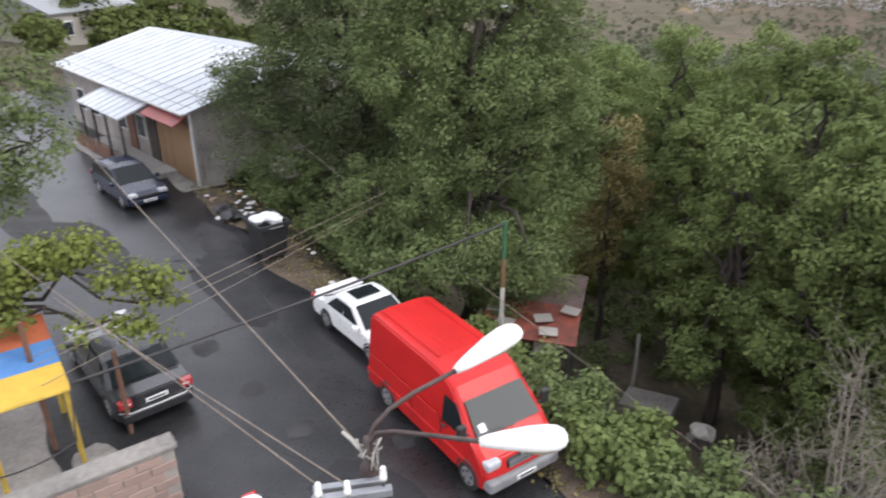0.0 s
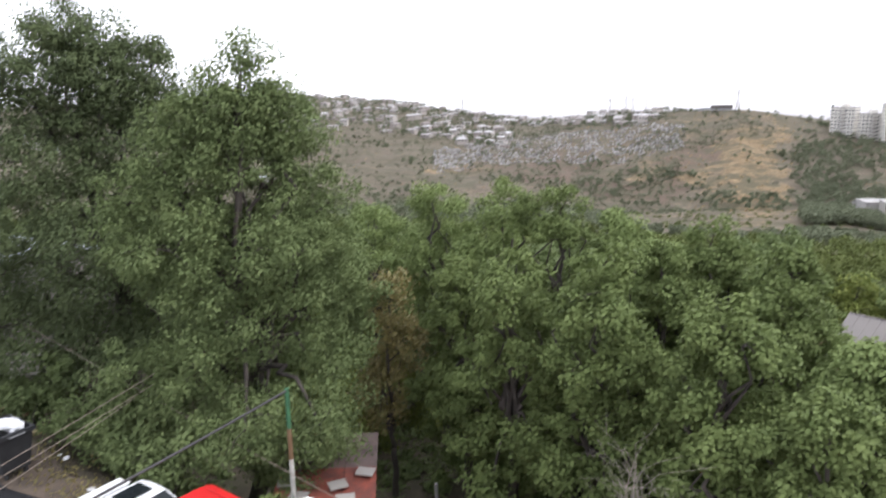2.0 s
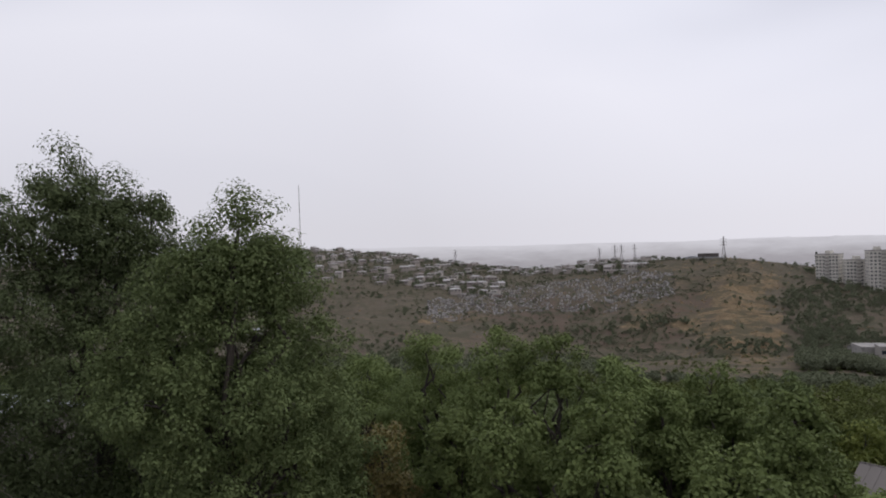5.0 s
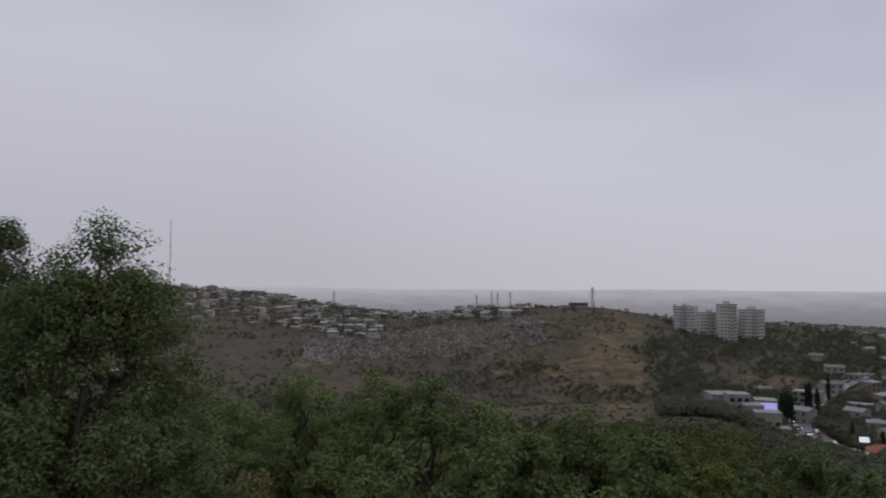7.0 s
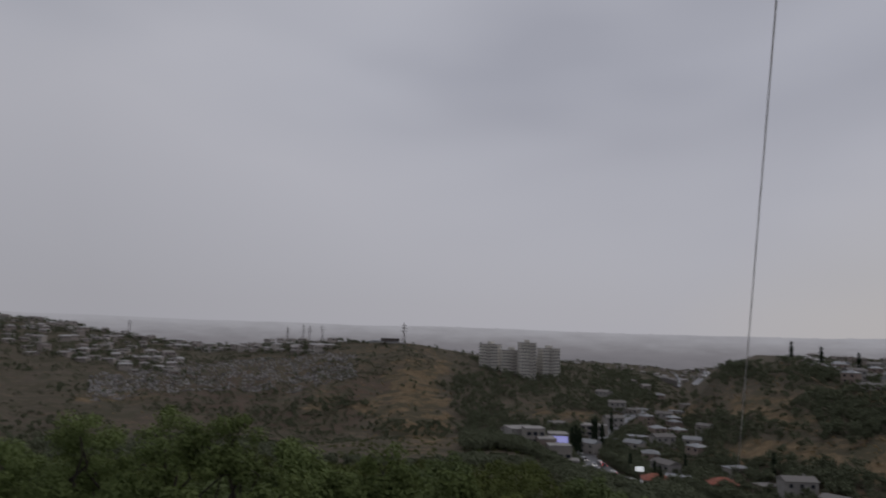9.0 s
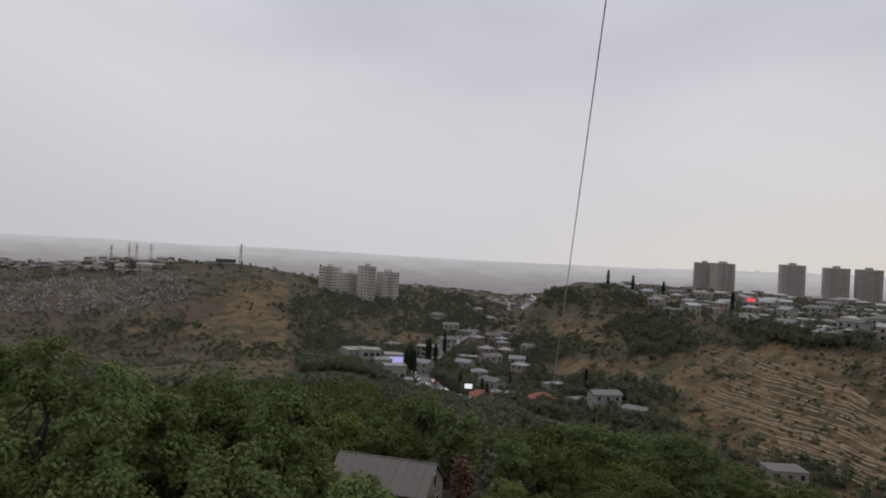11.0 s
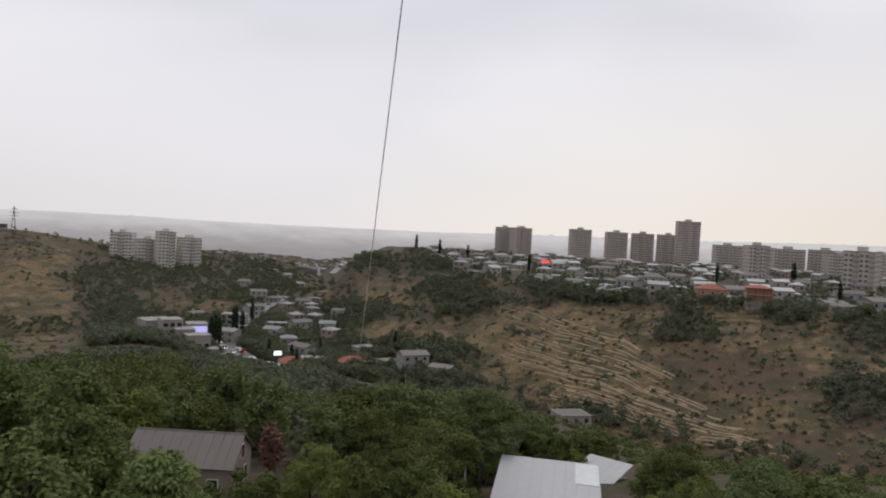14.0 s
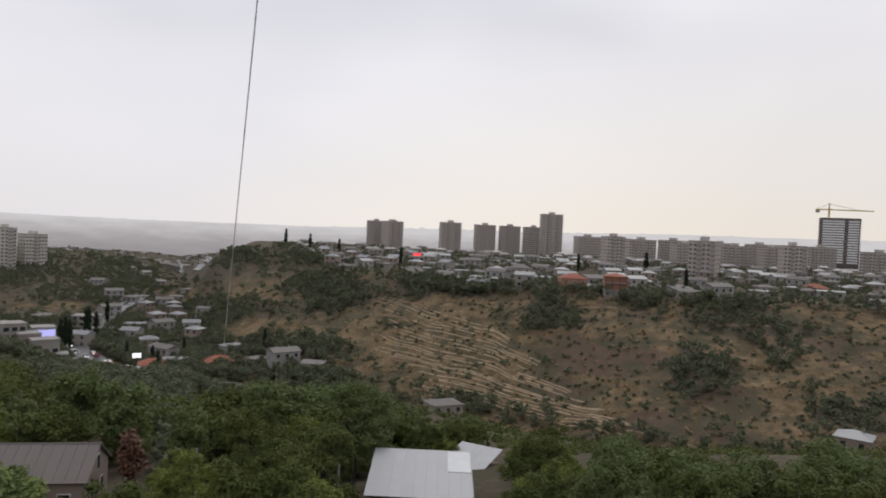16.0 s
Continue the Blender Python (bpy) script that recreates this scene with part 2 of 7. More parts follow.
def cover(patches, az, el):
    """How far the ground at that bearing and elevation belongs to one of the patches, whose borders are ragged."""
    w = Vector((az * 0.55, el * 1.6, 0))
    az += 2.2 * noise.fractal(w, 0.8, 2.0, 3)
    el += 0.8 * noise.fractal(w + Vector((31, 7, 0)), 0.8, 2.0, 3)
    return max(math.exp(-max(0.0, ((az - a) / p) ** 2 + ((el - e) / q) ** 2 - 0.35) * 1.4) for a, e, p, q in patches)


def build_ground():
    azs = [a for a in np.arange(-180, -45, 5)] + [a for a in np.arange(-45, 128, 0.5)] + [a for a in np.arange(128, 180, 4)]
    rads = [3.0]
    while rads[-1] < 4950:
        r = rads[-1]
        rads.append(r + (0.45 if r < 30 else 1.5 if r < 60 else 3.5 if r < 190 else 2.2 if r < 350 else 6 if r < 700 else r * 0.02))
    rads[-1] = 4950
    co, dry, burnt, faces = [(0, 0, 0)], [0.0], [0.0], []
    for r in rads:
        for a in azs:
            x, y = polar(a, r)
            co.append((x, y, ground(x, y)))
            df, _, db, _ = (float(np.interp(a, BEARINGS, c)) for c in COLS)
            f = (r - df) / (db - df)
            dr = bu = 0.0
            if f > (-0.6 if a < 50 else -0.12) and 0 < a < 125:
                el = math.degrees(math.atan2(co[-1][2] - EYE.z, r))
                dr = float(np.interp(a, [20, 36, 47, 60, 66, 74, 80], [0.36, 0.42, 0.44, 0.42, 0.46, 0.56, 0.62]))
                dr += 0.42 * cover(STRAW, a, el) - 0.4 * cover(BUSHY, a, el)
                bu = cover(BURNT, a, el)
                if f > 1:
                    dr = 0.15
            dry.append(dr)
            burnt.append(min(1.0, bu))
    n = len(azs)
    for k in range(n):
        faces.append((0, 1 + (k + 1) % n, 1 + k))
    for i in range(len(rads) - 1):
        p, q = 1 + i * n, 1 + (i + 1) * n
        for k in range(n):
            k2 = (k + 1) % n
            faces.append((p + k, p + k2, q + k2, q + k))
    me = bpy.data.meshes.new("ground")
    me.from_pydata(co, [], faces)
    me.polygons.foreach_set("use_smooth", [True] * len(me.polygons))
    for name, vals in (("dry", dry), ("burnt", burnt)):
        me.attributes.new(name, "FLOAT", "POINT").data.foreach_set("value", vals)
    me.flip_normals()
    me.materials.append(ground_mat())
    return tagged(new("ground", me), "hillside ground of dry grass, scrub and bare earth", "ground", kind="structure")


def ground_mat():
    m = bpy.data.materials.new("hillside")
    m.use_nodes = True
    t = m.node_tree
    b = t.nodes["Principled BSDF"]
    tc = node(t, "ShaderNodeTexCoord")
    big = node(t, "ShaderNodeTexNoise", {"Vector": tc.outputs["Object"], "Scale": 0.02, "Detail": 8.0, "Roughness": 0.65})
    mid = node(t, "ShaderNodeTexNoise", {"Vector": tc.outputs["Object"], "Scale": 0.2, "Detail": 7.0, "Roughness": 0.7})
    fine = node(t, "ShaderNodeTexNoise", {"Vector": tc.outputs["Object"], "Scale": 1.6, "Detail": 7.0, "Roughness": 0.7})
    blend = node(t, "ShaderNodeMix", {0: 0.45, 2: mid.outputs[0], 3: fine.outputs[0]})
    grass = ramp(t, blend.outputs[0], [(0.36, (0.085, 0.063, 0.04)), (0.5, (0.165, 0.118, 0.068)), (0.64, (0.29, 0.215, 0.13))])
    soil = ramp(t, fine.outputs[0], [(0.35, (0.07, 0.056, 0.047)), (0.65, (0.168, 0.124, 0.098))])
    green = ramp(t, mid.outputs[0], [(0.35, (0.062, 0.06, 0.04)), (0.62, (0.13, 0.115, 0.078))])
    ad = node(t, "ShaderNodeAttribute", attribute_name="dry")
    ab = node(t, "ShaderNodeAttribute", attribute_name="burnt")
    both = node(t, "ShaderNodeMix", {0: 0.5, 2: big.outputs[0], 3: mid.outputs[0]})
    f1 = node(t, "ShaderNodeMath", {0: ad.outputs["Fac"], 1: both.outputs[0]}, operation="ADD")
    k1 = node(t, "ShaderNodeMapRange", {0: f1.outputs[0], 1: 0.92, 2: 1.12, 3: 0.0, 4: 1.0})
    f2 = node(t, "ShaderNodeMath", {0: ab.outputs["Fac"], 1: both.outputs[0]}, operation="ADD")
    k2 = node(t, "ShaderNodeMapRange", {0: f2.outputs[0], 1: 0.85, 2: 1.1, 3: 0.0, 4: 0.85})
    under = node(t, "ShaderNodeMix", {0: big.outputs[0], 6: green.outputs[0], 7: soil.outputs[0]}, data_type="RGBA")
    c1 = node(t, "ShaderNodeMix", {0: k1.outputs[0], 6: under.outputs[2], 7: grass.outputs[0]}, data_type="RGBA")
    c2 = node(t, "ShaderNodeMix", {0: k2.outputs[0], 6: c1.outputs[2], 7: (0.105, 0.076, 0.058, 1)}, data_type="RGBA")
    blot = node(t, "ShaderNodeTexNoise", {"Vector": tc.outputs["Object"], "Scale": 0.075, "Detail": 9.0, "Roughness": 0.72})
    k3 = node(t, "ShaderNodeMapRange", {0: blot.outputs[0], 1: 0.46, 2: 0.56, 3: 0.0, 4: 0.85})
    c3 = node(t, "ShaderNodeMix", {0: k3.outputs[0], 6: c2.outputs[2], 7: (0.075, 0.07, 0.045, 1)}, data_type="RGBA")
    t.links.new(c3.outputs[2], b.inputs["Base Color"])
    b.inputs["Roughness"].default_value = 0.95
    b.inputs["Specular IOR Level"].default_value = 0.1
    bp = node(t, "ShaderNodeBump", {"Strength": 0.6, "Distance": 0.4, "Height": fine.outputs[0]})
    t.links.new(bp.outputs[0], b.inputs["Normal"])
    return m


build_ground()


def strip(name, a0, a1, b0, b1, z, material, step=1.0, wob=0.0):
    """A band along the road, in the road's own a and b, with edges that wander."""
    bm = bmesh.new()
    rows = []
    na = int((a1 - a0) / step)
    for i in range(na + 1):
        a = a0 + (a1 - a0) * i / na
        row = []
        for j in range(9):
            b = b0 + (b1 - b0) * j / 8
            if j == 8:
                b += wob * noise.noise(Vector((a * 0.35, 1.3, 0)))
            if j == 0:
                b += wob * noise.noise(Vector((a * 0.35, 7.3, 0)))
            p = A * a + B * b
            row.append(bm.verts.new((p.x, p.y, z)))
        rows.append(row)
    for r, q in zip(rows, rows[1:]):
        for j in range(8):
            bm.faces.new((r[j], r[j + 1], q[j + 1], q[j]))
    bmesh.ops.recalc_face_normals(bm, faces=bm.faces[:])
    return link_mesh(name, bm, material)


tagged(strip("road", -14, 58, 0.6, 9.0, 0.03, M_ASPHALT, 0.6, 0.5), "dark wet asphalt road with worn edges", "road", kind="structure")


# ---- trees ----
def leaf_mesh(name, centres, radii, per, size, material, rng, flat=0.75, droop=0.25, aspect=0.42, single=False):
    """Folded leaves in clumps round the centres; all vectors at once."""
    c = np.repeat(np.asarray(centres, float), per, axis=0)
    r = np.repeat(np.asarray(radii, float), per)
    n = len(c)
    d = rng.normal(size=(n, 3))
    d /= np.linalg.norm(d, axis=1)[:, None]
    rr = r * rng.random(n) ** 0.45
    p = c + d * rr[:, None] * np.array([1, 1, flat])
    nn = d * 0.75 + rng.normal(size=(n, 3)) * 0.42
    nn[:, 2] += 0.5
    nn /= np.linalg.norm(nn, axis=1)[:, None]
    ax = rng.normal(size=(n, 3)) + d * 0.5
    ax[:, 2] -= 2.0 * droop
    ax -= nn * (ax * nn).sum(axis=1)[:, None]
    ax /= np.linalg.norm(ax, axis=1)[:, None] + 1e-9
    sd = np.cross(ax, nn)
    L = size * (0.6 + 0.8 * rng.random(n))[:, None]
    v = np.empty((n, 4, 3))
    v[:, 0] = p
    v[:, 1] = p + ax * L * 0.45 + sd * L * aspect + nn * L * 0.1
    v[:, 2] = p + ax * L
    v[:, 3] = p + ax * L * 0.45 - sd * L * aspect + nn * L * 0.1
    if single:      # one three-cornered blade, for foliage far off
        v[:, 1] = p + ax * L * 0.35 + sd * L * aspect * 1.5
        v[:, 2] = p + ax * L * 0.8 - sd * L * aspect * 1.2
        v = v[:, :3]
        tri = np.arange(n * 3).reshape(n, 3)[:, [0, 2, 1]].ravel()
    else:
        idx = np.arange(n * 4).reshape(n, 4)
        tri = np.concatenate([idx[:, [0, 2, 1]], idx[:, [0, 3, 2]]], axis=1).ravel()
    me = bpy.data.meshes.new(name)
    me.vertices.add(v.shape[0] * v.shape[1])
    me.vertices.foreach_set("co", v.ravel())
    me.loops.add(len(tri))
    me.loops.foreach_set("vertex_index", tri)
    me.polygons.add(len(tri) // 3)
    me.polygons.foreach_set("loop_start", np.arange(0, len(tri), 3))
    me.update(calc_edges=True)
    me.validate()
    me.materials.append(material)
    return me


def crown_points(lobes, count, rng, shell=0.5):
    """Clump centres in rounded lobes (x, y, z, rx, ry, rz), more of them outside than inside."""
    vol = np.array([l[3] * l[4] * l[5] for l in lobes]) ** 0.75
    pick = rng.choice(len(lobes), size=count, p=vol / vol.sum())
    lo = np.asarray(lobes, float)[pick]
    d = rng.normal(size=(count, 3))
    d /= np.linalg.norm(d, axis=1)[:, None]
    rad = shell + (1 - shell) * rng.random(count)
    return lo[:, :3] + d * lo[:, 3:] * rad[:, None]


def limb(p, q, r0, r1, rng, bm, n=5, sides=6, bend=0.12):
    p, q = Vector(p), Vector(q)
    L = (q - p).length
    pts = []
    for i in range(n + 1):
        f = i / n
        w = Vector(rng.normal(size=3)) * L * bend * math.sin(math.pi * f) * 0.5
        pts.append(p.lerp(q, f) + w + Vector((0, 0, L * 0.08 * math.sin(math.pi * f))))
    return tube(pts, [r0 + (r1 - r0) * i / n for i in range(n + 1)], sides, bm)


def tree_parts(height_of_fork, trunk_r, lobes, clumps, clump_r, per, size, leaf, seed, limbs=26, twigs=90, droop=0.25, aspect=0.42, shell=0.5, bark=None):
    rng = np.random.default_rng(seed)
    bm = bmesh.new()
    cen = crown_points(lobes, clumps, rng, shell)
    lob = np.asarray(lobes, float)
    mid = lob[:, :3].mean(axis=0)
    top = lob[np.argmax(lob[:, 2]), :3]
    fork = Vector((0, 0, height_of_fork))
    limb((0, 0, -0.6), fork, trunk_r * 1.25, trunk_r * 0.85, rng, bm, 5, 9, 0.05)
    limb(fork, top, trunk_r * 0.85, trunk_r * 0.18, rng, bm, 7, 8, 0.08)
    ends = [Vector(l[:3]) for l in lobes]
    for e in ends:
        f = 0.1 + 0.5 * rng.random()
        limb(fork.lerp(Vector(top), f * 0.6), e, trunk_r * 0.5, trunk_r * 0.12, rng, bm, 6, 6, 0.15)
    for i in range(twigs):
        c = Vector(cen[int(rng.integers(clumps))])
        near = min(ends + [fork], key=lambda e: (e - c).length)
        limb(near, c, trunk_r * 0.13, trunk_r * 0.03, rng, bm, 4, 4, 0.18)
    trunk = bpy.data.meshes.new("trunk")
    bm.to_mesh(trunk)
    bm.free()
    trunk.polygons.foreach_set("use_smooth", [True] * len(trunk.polygons))
    trunk.materials.append(bark or M_BARK)
    rad = clump_r * (0.6 + 0.8 * rng.random(clumps))
    crown = leaf_mesh("crown", cen, rad, per, size, leaf, rng, droop=droop, aspect=aspect)
    return trunk, crown


def plant(kind, meshes, x, y, z, label, category, group="", turn=0.0, scale=1.0):
    m = pose(x, y, z, 0, 0, turn) @ Matrix.Scale(scale, 4)
    ob = thing(kind, m, label, category, group)
    for nm, me in zip(("trunk", "crown"), meshes):
        new(nm, me).parent = ob
    return ob


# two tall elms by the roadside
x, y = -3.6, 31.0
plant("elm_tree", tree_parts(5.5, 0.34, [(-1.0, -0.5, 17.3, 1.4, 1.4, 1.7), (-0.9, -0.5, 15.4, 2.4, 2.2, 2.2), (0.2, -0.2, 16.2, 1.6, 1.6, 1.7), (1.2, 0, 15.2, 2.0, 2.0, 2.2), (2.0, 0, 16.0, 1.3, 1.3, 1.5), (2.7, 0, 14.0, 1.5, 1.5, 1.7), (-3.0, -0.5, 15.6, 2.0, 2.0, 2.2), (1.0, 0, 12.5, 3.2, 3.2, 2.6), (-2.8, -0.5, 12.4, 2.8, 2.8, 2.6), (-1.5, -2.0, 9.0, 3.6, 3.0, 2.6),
      (2.6, -1.5, 8.5, 3.0, 3.0, 2.6), (-3.5, -2.0, 6.5, 2.4, 2.4, 2.0), (-4.6, -2.2, 8.6, 1.8, 1.8, 1.4), (-1.0, -2.6, 5.6, 2.4, 2.0, 1.8), (1.6, -2.2, 5.6, 2.2, 1.8, 1.8)], 720, 0.7, 230, 0.115, M_SHADEDELM, 11, droop=0.45, aspect=0.3, shell=0.35), x, y, ground(x, y),
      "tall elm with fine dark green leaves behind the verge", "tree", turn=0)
x, y = 0.9, 24.5
plant("elm_tree", tree_parts(4.5, 0.28, [(0.5, 0, 15.9, 1.2, 1.2, 1.6), (1.5, 0, 15.0, 1.3, 1.3, 1.4), (-0.7, 0, 15.0, 1.3, 1.3, 1.4), (0.4, 0, 14.4, 1.7, 1.7, 1.5), (3.1, 0.3, 11.5, 1.5, 1.5, 1.4), (-3.2, 0, 12.0, 1.4, 1.4, 1.4), (3.6, 0.3, 8.0, 1.6, 1.6, 1.9), (0.3, 0, 14.8, 1.7, 1.6, 1.7), (1.6, 0.1, 13.8, 1.8, 1.6, 1.7), (-1.2, 0, 13.8, 1.8, 1.6, 1.7), (0.2, 0, 12.4, 2.4, 2.2, 1.9), (2.0, 0.3, 12.6, 1.4, 1.4, 1.6), (-2.2, 0, 13.2, 1.4, 1.4, 1.4), (0.8, 0.2, 10.4, 3.0, 2.6, 2.4), (-2.2, 0, 10.6, 2.2, 2.0, 2.0), (3.0, 0.3, 9.6, 1.7, 1.7, 2.0), (2.0, 0.4, 7.5, 2.6, 2.4, 2.6), (-1.8, -1.0, 6.6, 2.8, 2.4, 2.4),
      (-0.6, -2.2, 8.4, 2.2, 1.4, 2.0), (1.6, -1.9, 10.2, 2.0, 1.4, 2.0), (-2.0, -1.7, 10.6, 1.7, 1.3, 1.6), (2.6, -1.6, 6.4, 1.8, 1.4, 1.8), (0.4, -2.4, 5.0, 2.8, 2.0, 1.9), (-3.6, -0.4, 4.6, 1.9, 1.9, 1.6), (1.2, -3.8, 3.6, 1.6, 1.5, 1.1), (-0.2, -3.8, 5.8, 1.6, 1.5, 1.4), (1.8, -4.2, 5.4, 1.4, 1.4, 1.2)], 780, 0.62, 220, 0.11, M_ELM, 12, droop=0.5, aspect=0.3, shell=0.35), x, y, ground(x, y),
      "spreading elm whose low boughs hang over the parked van", "tree", turn=0)
# walnuts on the slope
def dome(h, r, rng, rings):
    """Lobes of a rounded crown: one on top, then rings of them below."""
    lobes = [(0.0, 0.0, h - 0.6 * r, 0.62 * r, 0.62 * r, 0.6 * r)]
    for drop, out, n in rings:
        t0 = rng.random() * 6.28
        for i in range(n):
            t = t0 + 6.28 * i / n + rng.normal() * 0.2
            o = r * out * (0.75 + 0.45 * rng.random())
            q = r * (0.42 + 0.2 * rng.random())
            lobes.append((o * math.cos(t), o * math.sin(t), h - r * (drop + 0.35 * rng.normal()), q, q, q * 0.85))
    return lobes


def walnut(az, el, d, width, seed, label, leaf):
    x, y = polar(az, d)
    z = ground(x, y)
    h, r = EYE.z + d * math.tan(radians(el)) - z, d * math.tan(radians(width / 2))
    rng = np.random.default_rng(seed)
    rings = [(1.15, 0.55, 4), (1.95, 0.8, 5), (2.9, 0.8, 5)] + ([(3.9, 0.85, 6)] if h > 5.2 * r else [])
    plant("walnut_tree", tree_parts(h * 0.35, 0.1 + 0.05 * r, dome(h, r, rng, rings), 200, 0.17 * r + 0.14, 190, 0.125, leaf, seed, limbs=15, twigs=60, aspect=0.34, shell=0.6), x, y, z, label, "tree", "walnuts on the slope")


for k, (az, el, d, width, kind) in enumerate((
        (13.0, -8.0, 38, 7.0, 1), (18.6, -6.9, 33, 7.5, 0), (23.4, -6.6, 30, 7.5, 1), (28.2, -6.9, 27, 7.5, 0), (33.0, -9.1, 26, 6.5, 1), (39.8, -9.6, 25, 6.4, 0),
        (45.5, -11.0, 22, 7.2, 1), (36.2, -11.6, 23, 6.0, 0), (51.6, -17.2, 19, 6.5, 1), (24.5, -12.0, 22, 9.0, 0), (31.5, -13.0, 20, 9.0, 1), (41.5, -15.5, 18, 9.5, 0), (20.5, -12.5, 25, 6.5, 1), (49.0, -21.5, 16, 9.0, 0), (22.5, -20.5, 27, 8.0, 0), (30.0, -24.5, 22.5, 8.0, 1), (36.5, -23.0, 20, 10.0, 0), (42.0, -24.0, 16.5, 9.0, 1), (51.6, -17.4, 27, 4.0, 0))):
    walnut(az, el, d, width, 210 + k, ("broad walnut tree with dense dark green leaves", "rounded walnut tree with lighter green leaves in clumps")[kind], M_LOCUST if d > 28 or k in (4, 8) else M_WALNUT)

# the wood that covers the near slope
RNG = np.random.default_rng(5)
KINDS, FINE = [], []   # the second for trees close by
for k in range(5):
    h = (8, 7, 9.5, 6.5, 8.5)[k]
    r = (3.2, 2.8, 2.8, 3.0, 3.4)[k]
    lobes = dome(h, r, RNG, [(1.0, 0.6, 4), (1.7, 0.75, 5)])
    leafy = (M_WOODS, M_WALNUT, M_ELM, M_LIGHTLEAF, M_WOODS)[k]
    KINDS.append(tree_parts(h * 0.3, 0.16, lobes, 80, 0.75, 75, 0.33, leafy, 40 + k, twigs=20, shell=0.55))
    FINE.append(tree_parts(h * 0.3, 0.16, lobes, 110, 0.66, 170, 0.18, leafy, 40 + k, twigs=30, shell=0.55))
CLEAR = []   # (x, y, radius) kept free of trees


def free(x, y):
    return all(math.hypot(x - cx, y - cy) > cr for cx, cy, cr in CLEAR)

# ---- houses across the valley ----
M_TUFF = mat("tuff_plaster", (0.33, 0.27, 0.23), (0.22, 0.17, 0.145), scale=0.6, rough=0.9, bump=0.2, obrand=0.5)
M_PALE = mat("pale_render", (0.40, 0.37, 0.335), (0.22, 0.2, 0.18), scale=0.5, rough=0.9, obrand=0.5)
M_PINK = mat("pink_tuff", (0.42, 0.24, 0.16), (0.30, 0.17, 0.12), scale=0.8, rough=0.9)
M_GREYROOF = mat("asbestos_sheet", (0.23, 0.215, 0.2), (0.11, 0.1, 0.095), scale=0.5, rough=0.85, obrand=0.45)
M_TIN = mat("galvanised_sheet", (0.34, 0.35, 0.36), (0.17, 0.175, 0.18), scale=0.4, rough=0.55, metal=0.2, obrand=0.6)
M_REDROOF = mat("red_tile_roof", (0.36, 0.12, 0.075), (0.22, 0.08, 0.055), scale=0.8, rough=0.85)
M_WINDOW = glass("window_glass", (0.03, 0.035, 0.045), 0.12)
M_FRAME = mat("white_frame", (0.7, 0.7, 0.68), scale=3, rough=0.5)
M_CONC = mat("concrete", (0.36, 0.34, 0.32), (0.22, 0.21, 0.2), scale=0.3, rough=0.9, bump=0.2)


def roof_bm(w, d, h, z, rise, over, hip):
    bm = bmesh.new()
    W, D = w / 2 + over, d / 2 + over
    rl = W - D * 0.95 if hip and W > D else (W if not hip else W * 0.15)
    vs = [bm.verts.new(p) for p in ((-W, -D, z), (W, -D, z), (W, D, z), (-W, D, z), (-rl, 0, z + rise), (rl, 0, z + rise))]
    for f in ((0, 1, 5, 4), (1, 2, 5), (2, 3, 4, 5), (3, 0, 4), (3, 2, 1, 0)):
        bm.faces.new([vs[i] for i in f])
    low = [bm.verts.new(v.co - Vector((0, 0, 0.14))) for v in vs[:4]]
    for i in range(4):
        bm.faces.new((vs[i], low[i], low[(i + 1) % 4], vs[(i + 1) % 4]))
    bmesh.ops.recalc_face_normals(bm, faces=bm.faces[:])
    return bm


def house(m, w, d, floors, wall, roof, rise, label, hip=False, group="hillside houses", name="house", panes=True):
    """A house with its wall, roof, windows that have frame and pane, and a door."""
    h = 2.9 * floors + 0.3
    ob = thing(name, m, label, "house", group)
    part("wall", box(-w / 2, w / 2, -d / 2, d / 2, -3.0, h, 0.03), wall, ob)
    r = part("roof", roof_bm(w, d, h, h + 0.02, rise, 0.35, hip), roof, ob)
    if rise > 1.0:
        part("chimney", box(w * 0.2, w * 0.2 + 0.5, 0.4, 0.9, h + rise * 0.3, h + rise + 0.5, 0.04), wall, r)
    n = max(2, int(w // 3.2))
    for f in range(floors):
        for i in range(n):
            x = -w / 2 + w * (i + 0.5) / n
            if f == 0 and i == n // 2:
                part("door", box(x - 0.5, x + 0.5, -d / 2 - 0.06, -d / 2 + 0.02, 0.1, 2.2, 0.02), M_BARK, ob)
                continue
            z = 2.9 * f + 0.95
            if not panes:
                part("window", box(x - 0.6, x + 0.6, -d / 2 - 0.05, -d / 2 + 0.02, z, z + 1.35, 0.03), M_WINDOW, ob)
                continue
            fr = part("window", box(x - 0.65, x + 0.65, -d / 2 - 0.05, -d / 2 + 0.02, z, z + 1.4, 0.03), M_FRAME, ob)
            part("pane", box(x - 0.55, x + 0.55, -d / 2 - 0.07, -d / 2 - 0.045, z + 0.1, z + 1.3), M_WINDOW, fr)
    return ob


def facing(az, d, turn=0.0, z=None):
    """The pose of something that fronts the camera's side of the valley."""
    x, y = polar(az, d)
    return pose(x, y, ground(x, y) if z is None else z, 0, 0, -az + turn)


WALLS = [M_TUFF, M_PALE, M_PALE, M_CONC]
ROOFS = [(M_GREYROOF, "grey sheet roof"), (M_TIN, "bright tin roof"), (M_GREYROOF, "patched grey roof"), (M_TIN, "pale tin roof")]
HOUSES = []
hr = random.Random(31)


